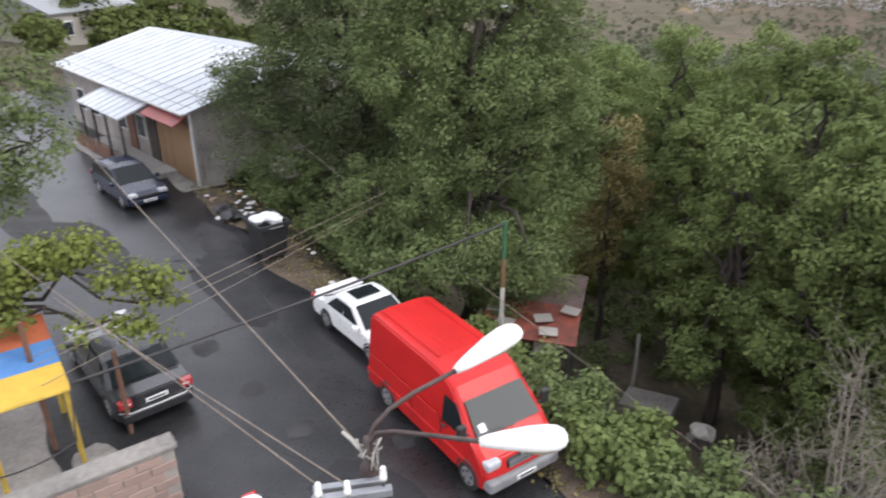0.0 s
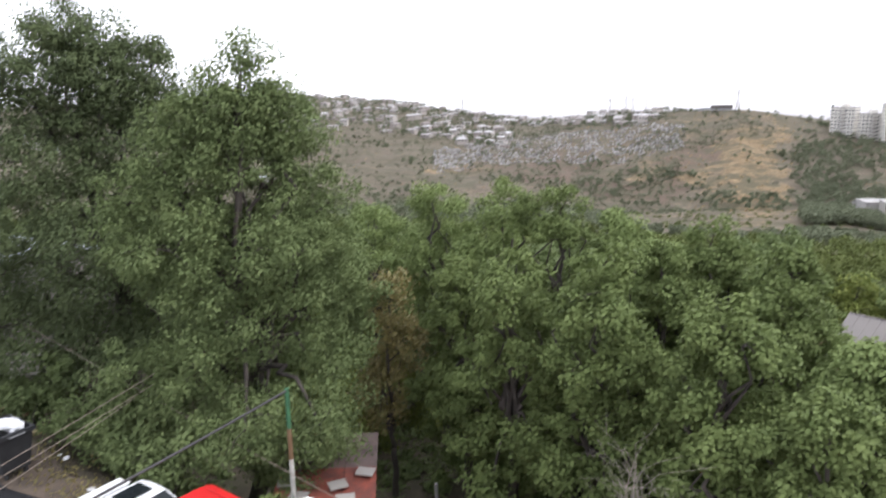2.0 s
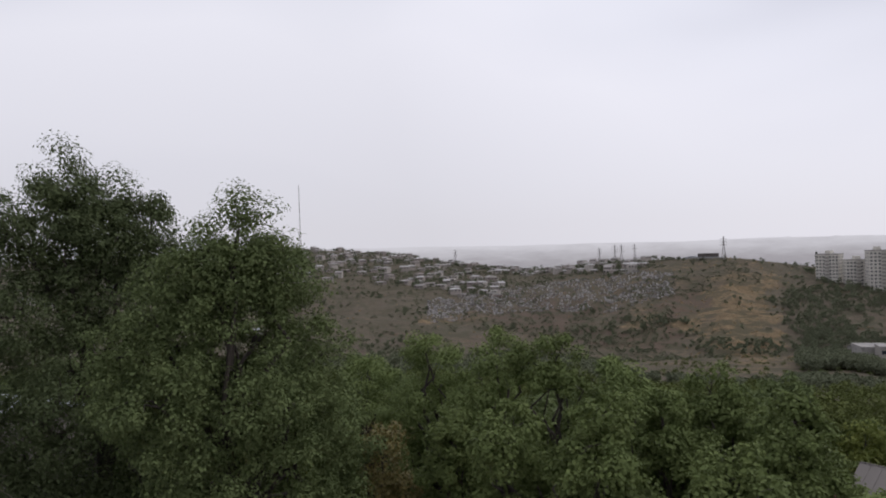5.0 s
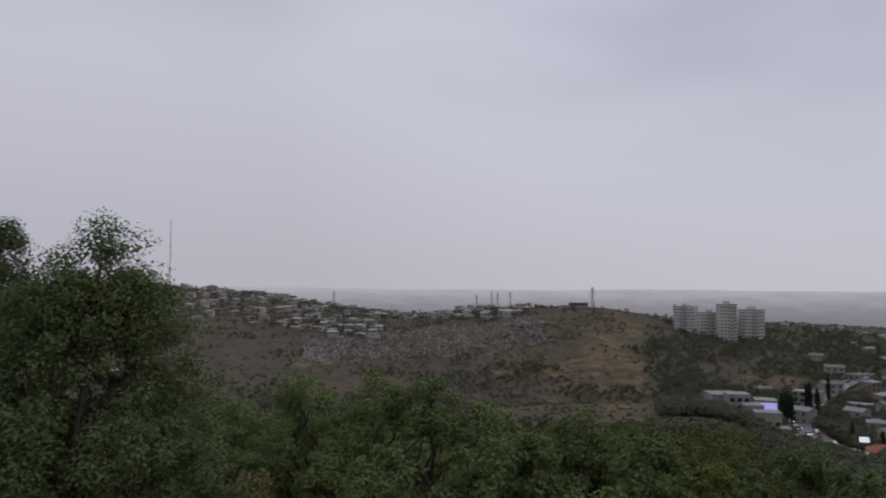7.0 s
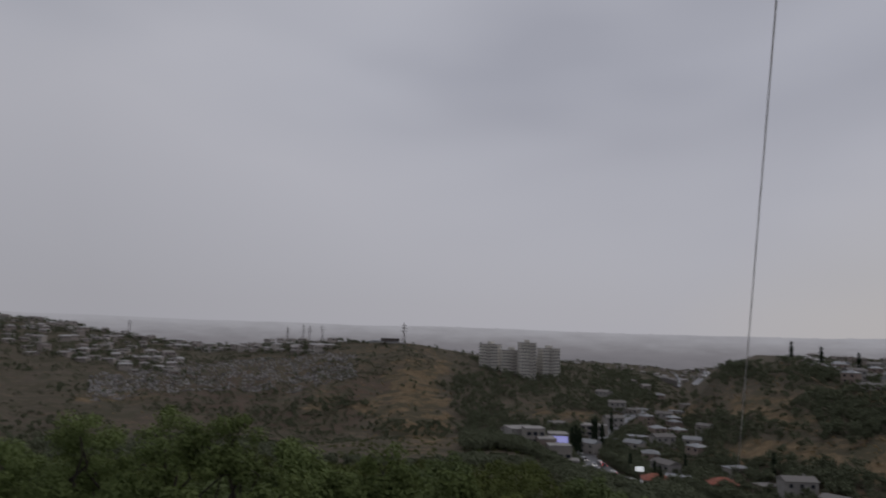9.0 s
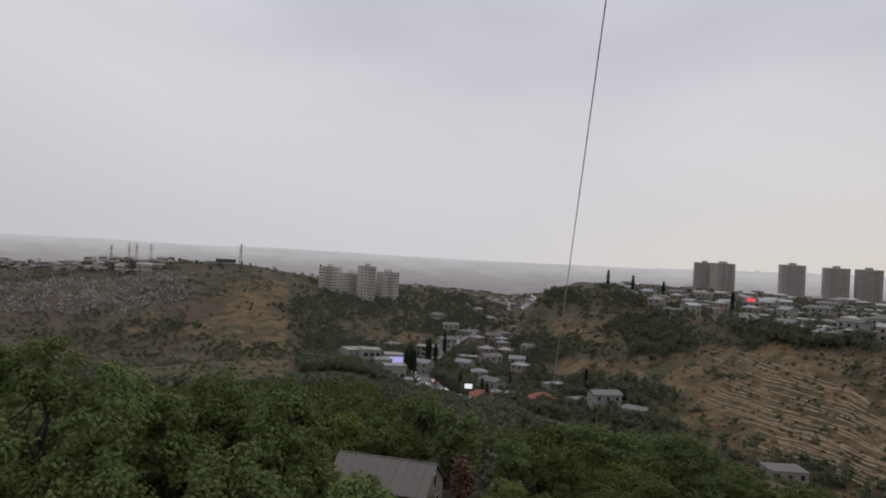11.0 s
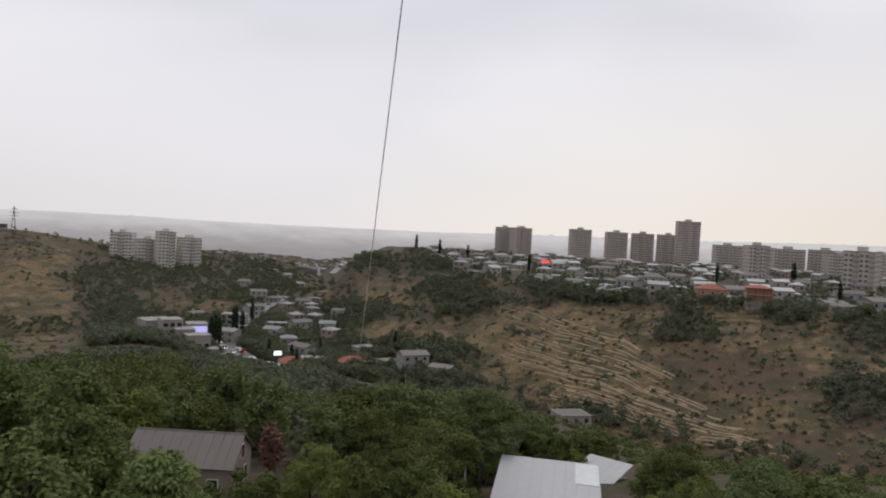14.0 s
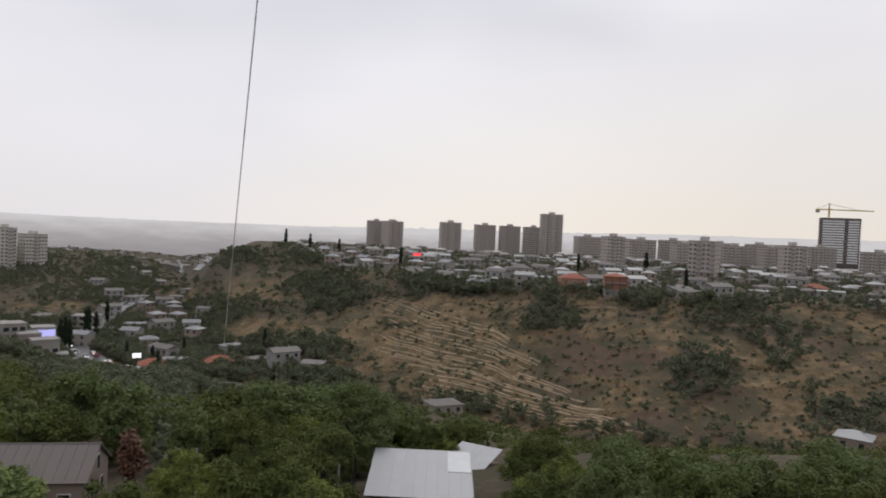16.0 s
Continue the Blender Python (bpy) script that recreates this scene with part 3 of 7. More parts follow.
def model(k):
    wall, (roof, words) = WALLS[k % 4], ROOFS[(k * 3 + k // 4) % 4]
    fl = 1 + (k % 3 == 1)
    ob = house(pose(0, 0, 0), 8 + 1.3 * (k % 4), 6.5 + (k % 3), fl, wall, roof, (0.5, 1.5, 1.0)[k % 3],
               f"{('one' if fl == 1 else 'two')}-storey house with a {words}", hip=k % 2 == 0, panes=False)
    return ob


MODELS = [model(k) for k in range(8)]
LOTS = []


def settle(az, d):
    x, y = polar(az, d)
    if all(math.hypot(x - p, y - q) > 10.5 for p, q in HOUSES):
        HOUSES.append((x, y))
        LOTS.append((d, az, hr.randrange(8), hr.uniform(-50, 50)))


for i in range(420):      # town on the plateau across the valley
    az = hr.uniform(71, 118)
    db = float(np.interp(az, BEARINGS, COLS[2]))
    settle(az, db + 6 + hr.random() ** 1.3 * 520)
for i in range(330):      # town on the hill under the mast
    az = hr.uniform(4, 36)
    df, db = (float(np.interp(az, BEARINGS, COLS[i])) for i in (0, 2))
    settle(az, db - hr.random() * (db - df) * (0.6 if az < 24 else 0.2))
for az, d in ((56, 395), (57.5, 430), (59.5, 440), (61, 450), (62.5, 470), (63.5, 420), (60.2, 520), (64.5, 455), (66.5, 350), (68.5, 315), (70.5, 300), (73, 290), (74.5, 285),
              (61.5, 560), (62.4, 640), (58, 560), (83.5, 232), (84.6, 238), (85.5, 228), (113.8, 205), (115.5, 205), (57, 620), (53.5, 470), (50, 420), (63.8, 395),
              (60.5, 372), (61.6, 345), (62.6, 330), (59.3, 400)):
    settle(az, d)
for i in range(70):      # far quarters in the gap
    settle(hr.uniform(52, 67), hr.uniform(1250, 1850))
for i in range(60):      # the quarter behind the shed and the elms
    settle(hr.uniform(-26, 5), hr.uniform(420, 1290))
for i in range(12):      # roofs strung out along the valley towards the gap
    settle(hr.uniform(57, 63.5), hr.uniform(420, 850))
M_FARWALL = mat("far_house_walls", (0.44, 0.41, 0.375), (0.23, 0.19, 0.17), scale=0.4, rough=0.9, island=0.7)
M_FARROOF = mat("far_house_roofs", (0.46, 0.455, 0.45), (0.15, 0.12, 0.105), scale=0.4, rough=0.7, island=0.8)


def far_town(lots):
    """The houses too far off to tell apart: walls, ridged roofs and windows."""
    co, fa, kind = [], [], []

    def solid(m, pts, quads, mi):
        n = len(co)
        co.extend(tuple(m @ Vector(p)) for p in pts)
        fa.extend([tuple(n + i for i in q) for q in quads])
        kind.extend([mi] * len(quads))
    cube = ((0, 1, 5, 4), (1, 2, 6, 5), (2, 3, 7, 6), (3, 0, 4, 7), (4, 5, 6, 7))
    for d, az, k, turn in lots:
        m = facing(az, d, turn)
        w, e, h = (8 + 1.3 * (k % 4)) / 2, (6.5 + k % 3) / 2, 3.2 + 2.9 * (k % 3 == 1)
        solid(m, [(x, y, z) for z in (-3, h) for x, y in ((-w, -e), (w, -e), (w, e), (-w, e))], cube, 0)
        W, E, r = w + 0.35, e + 0.35, (0.5, 1.5, 1.0)[k % 3]
        g = W * (0.5 if k % 2 else 0.95)
        solid(m, [(-W, -E, h), (W, -E, h), (W, E, h), (-W, E, h), (-g, 0, h + r), (g, 0, h + r)], ((0, 1, 5, 4), (1, 2, 5), (2, 3, 4, 5), (3, 0, 4), (3, 2, 1, 0)), 1)
        for i in (-1, 0, 1):
            x = i * w * 0.62
            solid(m, [(x + u, -e + v, z) for z in (h - 2.0, h - 0.7) for u, v in ((-0.55, -0.06), (0.55, -0.06), (0.55, 0.02), (-0.55, 0.02))], cube, 2)
    me = bpy.data.meshes.new("distant_houses")
    me.from_pydata(co, [], fa)
    for m in (M_FARWALL, M_FARROOF, M_WINDOW):
        me.materials.append(m)
    me.polygons.foreach_set("material_index", kind)
    tagged(new("distant_houses", me), "small pale houses of the far town with grey roofs", "houses", kind="stuff")


LOTS.sort()
USED = set()
for d, az, k, turn in LOTS[:270]:
    if k not in USED:
        USED.add(k)
        MODELS[k].matrix_world = facing(az, d, turn)
    else:
        copy_thing(MODELS[k], facing(az, d, turn))
far_town(LOTS[270:])

# ---- apartment blocks ----
# M_PANEL and M_FARGLASS are paled: the distance's haze is put into them
M_PANEL = mat("panel_block", (0.52, 0.465, 0.42), (0.40, 0.35, 0.315), scale=0.08, rough=0.9, obrand=0.35)
M_PALEPANEL = mat("pale_panel", (0.62, 0.59, 0.53), (0.5, 0.47, 0.42), scale=0.08, rough=0.9)
M_FARGLASS = glass("hazed_glazing", (0.13, 0.135, 0.145), 0.3)
M_DARKPANEL = mat("dark_band", (0.12, 0.10, 0.095), (0.075, 0.065, 0.06), scale=0.2, rough=0.7)


def block(m, w, d, floors, wall, label, strips=0, name="apartment_block", group="apartment blocks"):
    """A tall block: wall, parapet, stair tower, and by storey its windows and balconies."""
    fh = 3.0
    h = floors * fh + 1.0
    ob = thing(name, m, label, "apartment block", group)
    body = part("wall", box(-w / 2, w / 2, -d / 2, d / 2, -14, h, 0.05), wall, ob)
    part("parapet", box(-w / 2 - 0.15, w / 2 + 0.15, -d / 2 - 0.15, d / 2 + 0.15, h, h + 0.9, 0.05), M_CONC, ob)
    part("stair_tower", box(-w * 0.12, w * 0.12, -d * 0.3, d * 0.3, h + 0.9, h + 3.6, 0.05), wall, ob)
    n = int(w // 2.6)
    for f in range(floors):
        z = f * fh + 1.2
        wb = None
        for side in (-1, 1):
            for i in range(n):
                if strips and i % strips == strips - 1:
                    continue
                x = -w / 2 + w * (i + 0.5) / n
                y = side * (d / 2 + 0.03)
                wb = box(x - 0.85, x + 0.85, y - 0.06, y + 0.06, z, z + 1.5, bm=wb)
        k = int(d // 4)
        for side in (-1, 1):
            for i in range(k):
                y = -d / 2 + d * (i + 0.5) / k
                wb = box(side * (w / 2 + 0.03) - 0.06, side * (w / 2 + 0.03) + 0.06, y - 0.7, y + 0.7, z, z + 1.5, bm=wb)
        tagged(part("glazing", wb, M_FARGLASS, ob), kind="stuff")
        bb = None
        if strips:
            for i in range(strips - 1, n, strips):
                x = -w / 2 + w * (i + 0.5) / n
                for side in (-1, 1):
                    y = side * (d / 2 + 0.6)
                    bb = box(x - 1.5, x + 1.5, y - 0.6, y + 0.6, z - 0.4, z + 0.75, bm=bb)
                    bb = box(x - 1.5, x + 1.5, y - 0.55, y + 0.55, z + 2.3, z + 2.5, bm=bb)
            tagged(part("balcony_front", bb, M_CONC, ob), kind="stuff")
    return ob


# on the plateau: a tall slab, tower blocks in a row, long nine-storey slabs
block(facing(91.5, 935, 10, -11), 27, 20, 17, M_PANEL, "tallest brown concrete tower block of the estate", 4)
tower = block(facing(83.4, 960, 12, -12), 27, 18, 12, M_PANEL, "brown twelve-storey tower block with balconies", 4)
for az, d, turn in ((86.2, 975, 12), (88.2, 985, 12), (90.1, 990, 8), (77.4, 1060, 5), (78.7, 1040, 35)):
    copy_thing(tower, facing(az, d, turn, -13))
slab = block(facing(96.4, 640, 25, -14), 17, 13, 9, M_PANEL, "nine-storey brown panel block above the low houses", 3)
for az, d, turn in ((103.2, 500, -15), (109.2, 620, 20)):
    copy_thing(slab, facing(az, d, turn, -15))
long_slab = block(facing(98.5, 800, 18, -15), 30, 14, 9, M_PANEL, "long nine-storey panel block with balconies", 3)
for az, d, turn in ((94.4, 880, 20), (100.9, 850, -18), (101.9, 780, 30), (105.3, 820, 12), (107.0, 930, -25), (111.0, 900, 18), (114.6, 800, -12), (117.5, 760, 6), (96.9, 980, 0), (104.3, 1000, -8), (108.0, 800, 35)):
    copy_thing(long_slab, facing(az, d, turn, -17 if d < 850 else -14))
# the pale group on the hill spur
pale = block(facing(51.0, 690, 15, -39), 15, 13, 12, M_PALEPANEL, "pale twelve-storey tower block on the spur", 4)
pale2 = block(facing(49.75, 705, 15, -38), 19, 12, 9, M_PALEPANEL, "pale nine-storey block beside the tower", 4)
copy_thing(pale2, facing(48.1, 715, -20, -33))
copy_thing(pale2, facing(52.7, 705, 30, -35))

# ---- woods on the near slope ----
for az, d, r in ((55.5, 75, 13), (57.5, 60, 3), (59, 50, 3), (82, 59, 6.5), (82, 49, 4), (79, 40, 3), (85, 40, 3), (86.3, 74, 4), (113, 60, 9), (115, 70, 7), (66, 60, 2), (75, 57, 2), (73, 245, 4), (70, 262, 4), (67, 280, 4), (64.5, 291, 5), (62, 303, 7), (60, 311, 10), (58.6, 322, 10), (57.7, 334, 10), (56.8, 348, 10), (56, 362, 10), (55.7, 380, 9)):
    CLEAR.append((*polar(az, d), r))
for x, y in HOUSES:
    CLEAR.append((x, y, 6))
def hides(x, y, h):
    """Whether a plant of that height would stand before one of the near houses."""
    az, d = math.degrees(math.atan2(x, y)), math.hypot(x, y)
    el = math.degrees(math.atan2(ground(x, y) + h - EYE.z, d))
    m = math.degrees(0.42 * h / d)
    return (49.2 - m < az < 58.6 + m and d < 74 and el > -19.4) or (77.6 - m < az < 87.6 + m and d < 60 and el > -19.6) or (84.2 - m < az < 88.2 + m and d < 76 and el > -17.3)


far_wood, planted = [], []
for i in range(14000):
    az = RNG.uniform(-30, 122)
    df = float(np.interp(az, BEARINGS, COLS[0]))
    d = 30 + (RNG.random() ** 0.8) * (df - 12)
    if d > 400 and az < 52:
        continue
    x, y = polar(az, d)
    s = 0.8 * x + 0.6 * y
    if s < 16 or not free(x, y) or (az < -10 and d < 46):
        continue
    if noise.noise(Vector((x * 0.03, y * 0.03, 1.7))) < (-0.9 if d < 170 else -0.35):
        continue
    s = float(RNG.uniform(0.7, 1.3)) * (0.9 if d < 60 else 1.0)
    top = np.interp(az, [8, 20, 30, 35, 42, 46, 50, 54, 56, 58, 60, 62, 66, 70, 74, 78, 82, 86.5, 89, 96, 114], [-8.0, -7.6, -8.6, -9.8, -10.0, -9.4, -9.4, -9.8, -10.6, -11.5, -12.2, -12.4, -12.5, -13.0, -13.4, -13.3, -14.7, -14.9, -15.2, -15.8, -14.4])
    while s > (0.45 if d < 200 else 0.28) and math.degrees(math.atan2(ground(x, y) + 7.8 * s - EYE.z, d)) > top:
        s *= 0.8
    if s <= (0.45 if d < 200 else 0.28):
        continue
    if hides(x, y, 7.8 * s):
        continue
    CLEAR.append((x, y, 4.3 * s if d < 140 else 3.6 * s))
    planted.append((d, x, y, s))
    if len(planted) >= 1500:
        break
planted.sort()
for k, (d, x, y, s) in enumerate(planted):
    if k < 300:
        plant("slope_tree", (FINE if d < 78 else KINDS)[int(RNG.integers(5))], x, y, ground(x, y), "leafy green tree in the wood on the slope", "tree", "trees of the near slope", float(RNG.uniform(0, 360)), s)
    else:
        far_wood.append((x, y, ground(x, y), s))


def wood_mass(name, trees, material, label, size=0.62, per=34, lumps=11):
    """Crowns too far off to tell apart, clump by clump."""
    rng = np.random.default_rng(len(trees))
    c, r = [], []
    for x, y, z, s in trees:
        for _ in range(lumps):
            u = rng.normal(size=3)
            u = u / np.linalg.norm(u) * np.array([1.9, 1.9, 1.7]) * s
            c.append((x + u[0], y + u[1], z + 4.2 * s + u[2]))
            r.append(s * rng.uniform(0.8, 1.6))
    me = leaf_mesh(name, c, r, per, size, material, rng, single=size > 0.5)
    return tagged(new(name, me), label, "trees", kind="stuff")


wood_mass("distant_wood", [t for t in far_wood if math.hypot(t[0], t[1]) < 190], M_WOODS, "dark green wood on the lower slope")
# from 190 m on, crowns take the leaf with haze in its colour
wood_mass("distant_wood", [t for t in far_wood if math.hypot(t[0], t[1]) >= 190], M_HAZED, "valley-bottom wood with leaves greyed by painted haze")


# ---- scrub and small trees on the far slopes ----
def scrub(name, spots, material, label, size, per=26):
    c = np.array([(x, y, ground(x, y) + 0.5 * s) for x, y, s in spots])
    r = np.array([s for *_, s in spots])
    rng = np.random.default_rng(len(spots))
    me = leaf_mesh(name, c, r, per, size, material, rng, flat=0.6, single=size > 0.5)
    return tagged(new(name, me), label, "scrub", kind="stuff")


spots, gold = [], []
for i in range(15000):
    az = RNG.uniform(2, 119)
    df, db = (float(np.interp(az, BEARINGS, COLS[i])) for i in (0, 2))
    f = RNG.uniform(-0.1, 1.15)
    x, y = polar(az, df + (db - df) * f)
    v = noise.noise(Vector((x * 0.011, y * 0.011, 5.0))) + 0.5 * noise.noise(Vector((x * 0.04, y * 0.04, 2.0)))
    el = math.degrees(math.atan2(ground(x, y) - EYE.z, math.hypot(x, y)))
    green = cover(BUSHY, az, el)
    lim = (0.42 if az > 62 else 0.22) - 0.75 * green + 0.3 * cover(STRAW, az, el)
    if az < 37.5:
        lim = -0.25 if f > 0.35 else -0.4
        if 18 < az and abs(f - np.interp(az, [18, 26, 34, 37], [0.24, 0.45, 0.56, 0.6])) < 0.12:
            lim = 0.25
    if v > lim:
        spots.append((x, y, float(RNG.uniform(0.7, 2.6)) * (1.1 if az < 66 else 0.6)))
    elif az > 70 and RNG.random() < 0.22:
        spots.append((x, y, float(0.25 + 0.8 * RNG.random() ** 2)))
    elif RNG.random() < 0.25:
        gold.append((x, y, float(RNG.uniform(0.5, 1.2))))
low, far_low = [], []
for i in range(7000):
    az = RNG.uniform(-14, 120)
    df = float(np.interp(az, BEARINGS, COLS[0]))
    d = 28 + RNG.random() ** 0.7 * (df * 0.98 - 28)
    x, y = polar(az, d)
    if 0.8 * x + 0.6 * y < 16 or any(math.hypot(x - cx, y - cy) < 9 and cr > 5.5 for cx, cy, cr in CLEAR[:60]) :
        continue
    s = float(RNG.uniform(0.5, 1.1)) * (1.0 if d < 110 else 1.6)
    if hides(x, y, 1.5 * s):
        continue
    (low if d < 110 else far_low).append((x, y, s))
scrub("slope_bushes", low[:420], M_WOODS, "low green bushes between the trees", 0.26, 70)
scrub("valley_bushes", far_low[:2400], M_WOODS, "green bushes over the valley sides", 0.6, 30)
scrub("hillside_scrub", spots, M_SCRUB, "dark green bushes scattered over the far slopes", 0.75, 34)
M_DRYTUFT = mat("dry_tuft", (0.34, 0.25, 0.12), (0.17, 0.12, 0.06), scale=0.1, rough=0.95, island=0.7)
scrub("dry_grass_tufts", gold, M_DRYTUFT, "tufts of tall dry grass on the slopes", 0.7, 14)

# ---- parked vehicles ----
M_RED = mat("red_paint", (0.50, 0.014, 0.013), (0.40, 0.011, 0.011), scale=1.2, rough=0.42, coat=0.12, spec=0.3)
M_WHITE = mat("white_paint", (0.80, 0.80, 0.80), (0.70, 0.70, 0.70), scale=1.0, rough=0.3, coat=0.5)
M_BLACK = mat("black_paint", (0.02, 0.02, 0.023), (0.012, 0.012, 0.014), scale=1.0, rough=0.2, spec=0.5, coat=0.6)
M_BLUE = mat("dark_blue_paint", (0.014, 0.018, 0.04), (0.008, 0.011, 0.025), scale=1.0, rough=0.25, spec=0.4, coat=0.3)
M_GLASS = glass("car_glass", (0.014, 0.018, 0.02), 0.06)
M_RUBBER = mat("rubber", (0.025, 0.025, 0.025), (0.015, 0.015, 0.015), scale=6, rough=0.8)
M_ALLOY = mat("alloy", (0.55, 0.55, 0.56), (0.4, 0.4, 0.41), scale=5, rough=0.35, metal=0.7)
M_GREYPLASTIC = mat("grey_plastic", (0.22, 0.22, 0.225), (0.15, 0.15, 0.155), scale=4, rough=0.6)
M_BLACKPLASTIC = mat("black_plastic", (0.03, 0.03, 0.032), (0.018, 0.018, 0.02), scale=4, rough=0.5)
M_LENS = mat("clear_lens", (0.45, 0.46, 0.48), (0.33, 0.33, 0.35), scale=6, rough=0.12, coat=1.0)
M_TAIL = mat("red_lens", (0.42, 0.02, 0.02), (0.28, 0.01, 0.01), scale=8, rough=0.15, coat=1.0)
M_PLATE = mat("plate", (0.75, 0.75, 0.74), (0.65, 0.65, 0.64), scale=9, rough=0.5)
M_INK = mat("dark_ink", (0.05, 0.05, 0.06), scale=9, rough=0.7)


def slab4(c, t=0.012, bm=None):
    """A thin pane on four corners, raised along its own normal."""
    c = [Vector(p) for p in c]
    n = (c[1] - c[0]).cross(c[3] - c[0]).normalized() * t
    b = bmesh.new()
    lo, hi = [b.verts.new(p - n * 0.5) for p in c], [b.verts.new(p + n) for p in c]
    b.faces.new(hi)
    b.faces.new(list(reversed(lo)))
    for i in range(4):
        b.faces.new((lo[i], lo[(i + 1) % 4], hi[(i + 1) % 4], hi[i]))
    bmesh.ops.recalc_face_normals(b, faces=b.faces[:])
    return merge(bm, b)


def loft_body(profile, w, belt, roof, taper, nose=0.06):
    """A car body from its side outline: rounded in plan, leaning in above the belt."""
    bm = bmesh.new()
    xs = [p[0] for p in profile]
    xc = (min(xs) + max(xs)) / 2
    half = (max(xs) - min(xs)) / 2
    rings = []
    for k, (yk, sx, sz) in enumerate(((-1, 1 - nose * 1.6, 0.93), (-0.985, 1 - nose, 0.97), (-0.86, 1 - nose * 0.4, 0.99), (-0.45, 1 - nose * 0.1, 1.0), (0.45, 1 - nose * 0.1, 1.0), (0.86, 1 - nose * 0.4, 0.99), (0.985, 1 - nose, 0.97), (1, 1 - nose * 1.6, 0.93))):
        ring = []
        for x, z in profile:
            lean = 1 - taper * max(0.0, z - belt) / (roof - belt)
            end = abs(x - xc) / half
            ring.append(bm.verts.new((xc + (x - xc) * (1 + (sx - 1) * end), yk * w / 2 * lean, z if z < 0.5 * belt else z * (sz if abs(yk) < 0.99 or z > belt else 1.0))))
        rings.append(ring)
    n = len(profile)
    for a, b in zip(rings, rings[1:]):
        for i in range(n):
            bm.faces.new((a[i], b[i], b[(i + 1) % n], a[(i + 1) % n]))
    bm.faces.new(rings[0])
    bm.faces.new(list(reversed(rings[-1])))
    bmesh.ops.recalc_face_normals(bm, faces=bm.faces[:])
    bmesh.ops.bevel(bm, geom=[e for e in bm.edges if e.calc_face_angle(0) > 0.45], offset=0.035, segments=2, affect="EDGES")
    return bm


def wheel(parent, x, y, r, wid, mrim):
    s = 1 if y > 0 else -1
    ty = part("wheel", tube([(x, y - wid / 2, r), (x, y - wid * 0.4, r), (x, y + wid * 0.4, r), (x, y + wid / 2, r)], [r * 0.93, r, r, r * 0.93], 22), M_RUBBER, parent, smooth=False)
    part("rim", tube([(x, y + s * wid * 0.3, r), (x, y + s * wid * 0.52, r), (x, y + s * wid * 0.56, r)], [r * 0.66, r * 0.64, r * 0.3], 16), mrim, ty)
    for k in range(5):
        a = k * 2 * math.pi / 5 + 0.3
        part("spoke_gap", tube([(x + math.cos(a) * r * 0.42, y + s * wid * 0.5, r + math.sin(a) * r * 0.42), (x + math.cos(a) * r * 0.42, y + s * wid * 0.575, r + math.sin(a) * r * 0.42)], r * 0.13, 6), M_BLACKPLASTIC, ty)


def plate(parent, x, z, w=0.52):
    s = 1 if x > 0 else -1
    p = part("number_plate", box(min(x, x + s * 0.02), max(x, x + s * 0.02), -w / 2, w / 2, z, z + 0.115, 0.004), M_PLATE, parent)
    part("bar", box(min(x + s * 0.018, x + s * 0.026), max(x + s * 0.018, x + s * 0.026), -w * 0.38, w * 0.38, z + 0.035, z + 0.08), M_INK, p)


def arch(x, r, y):
    return tube([(x + math.cos(a) * r, y, r * 0.9 + math.sin(a) * r) for a in np.linspace(0.05, math.pi - 0.05, 12)], 0.035, 6)


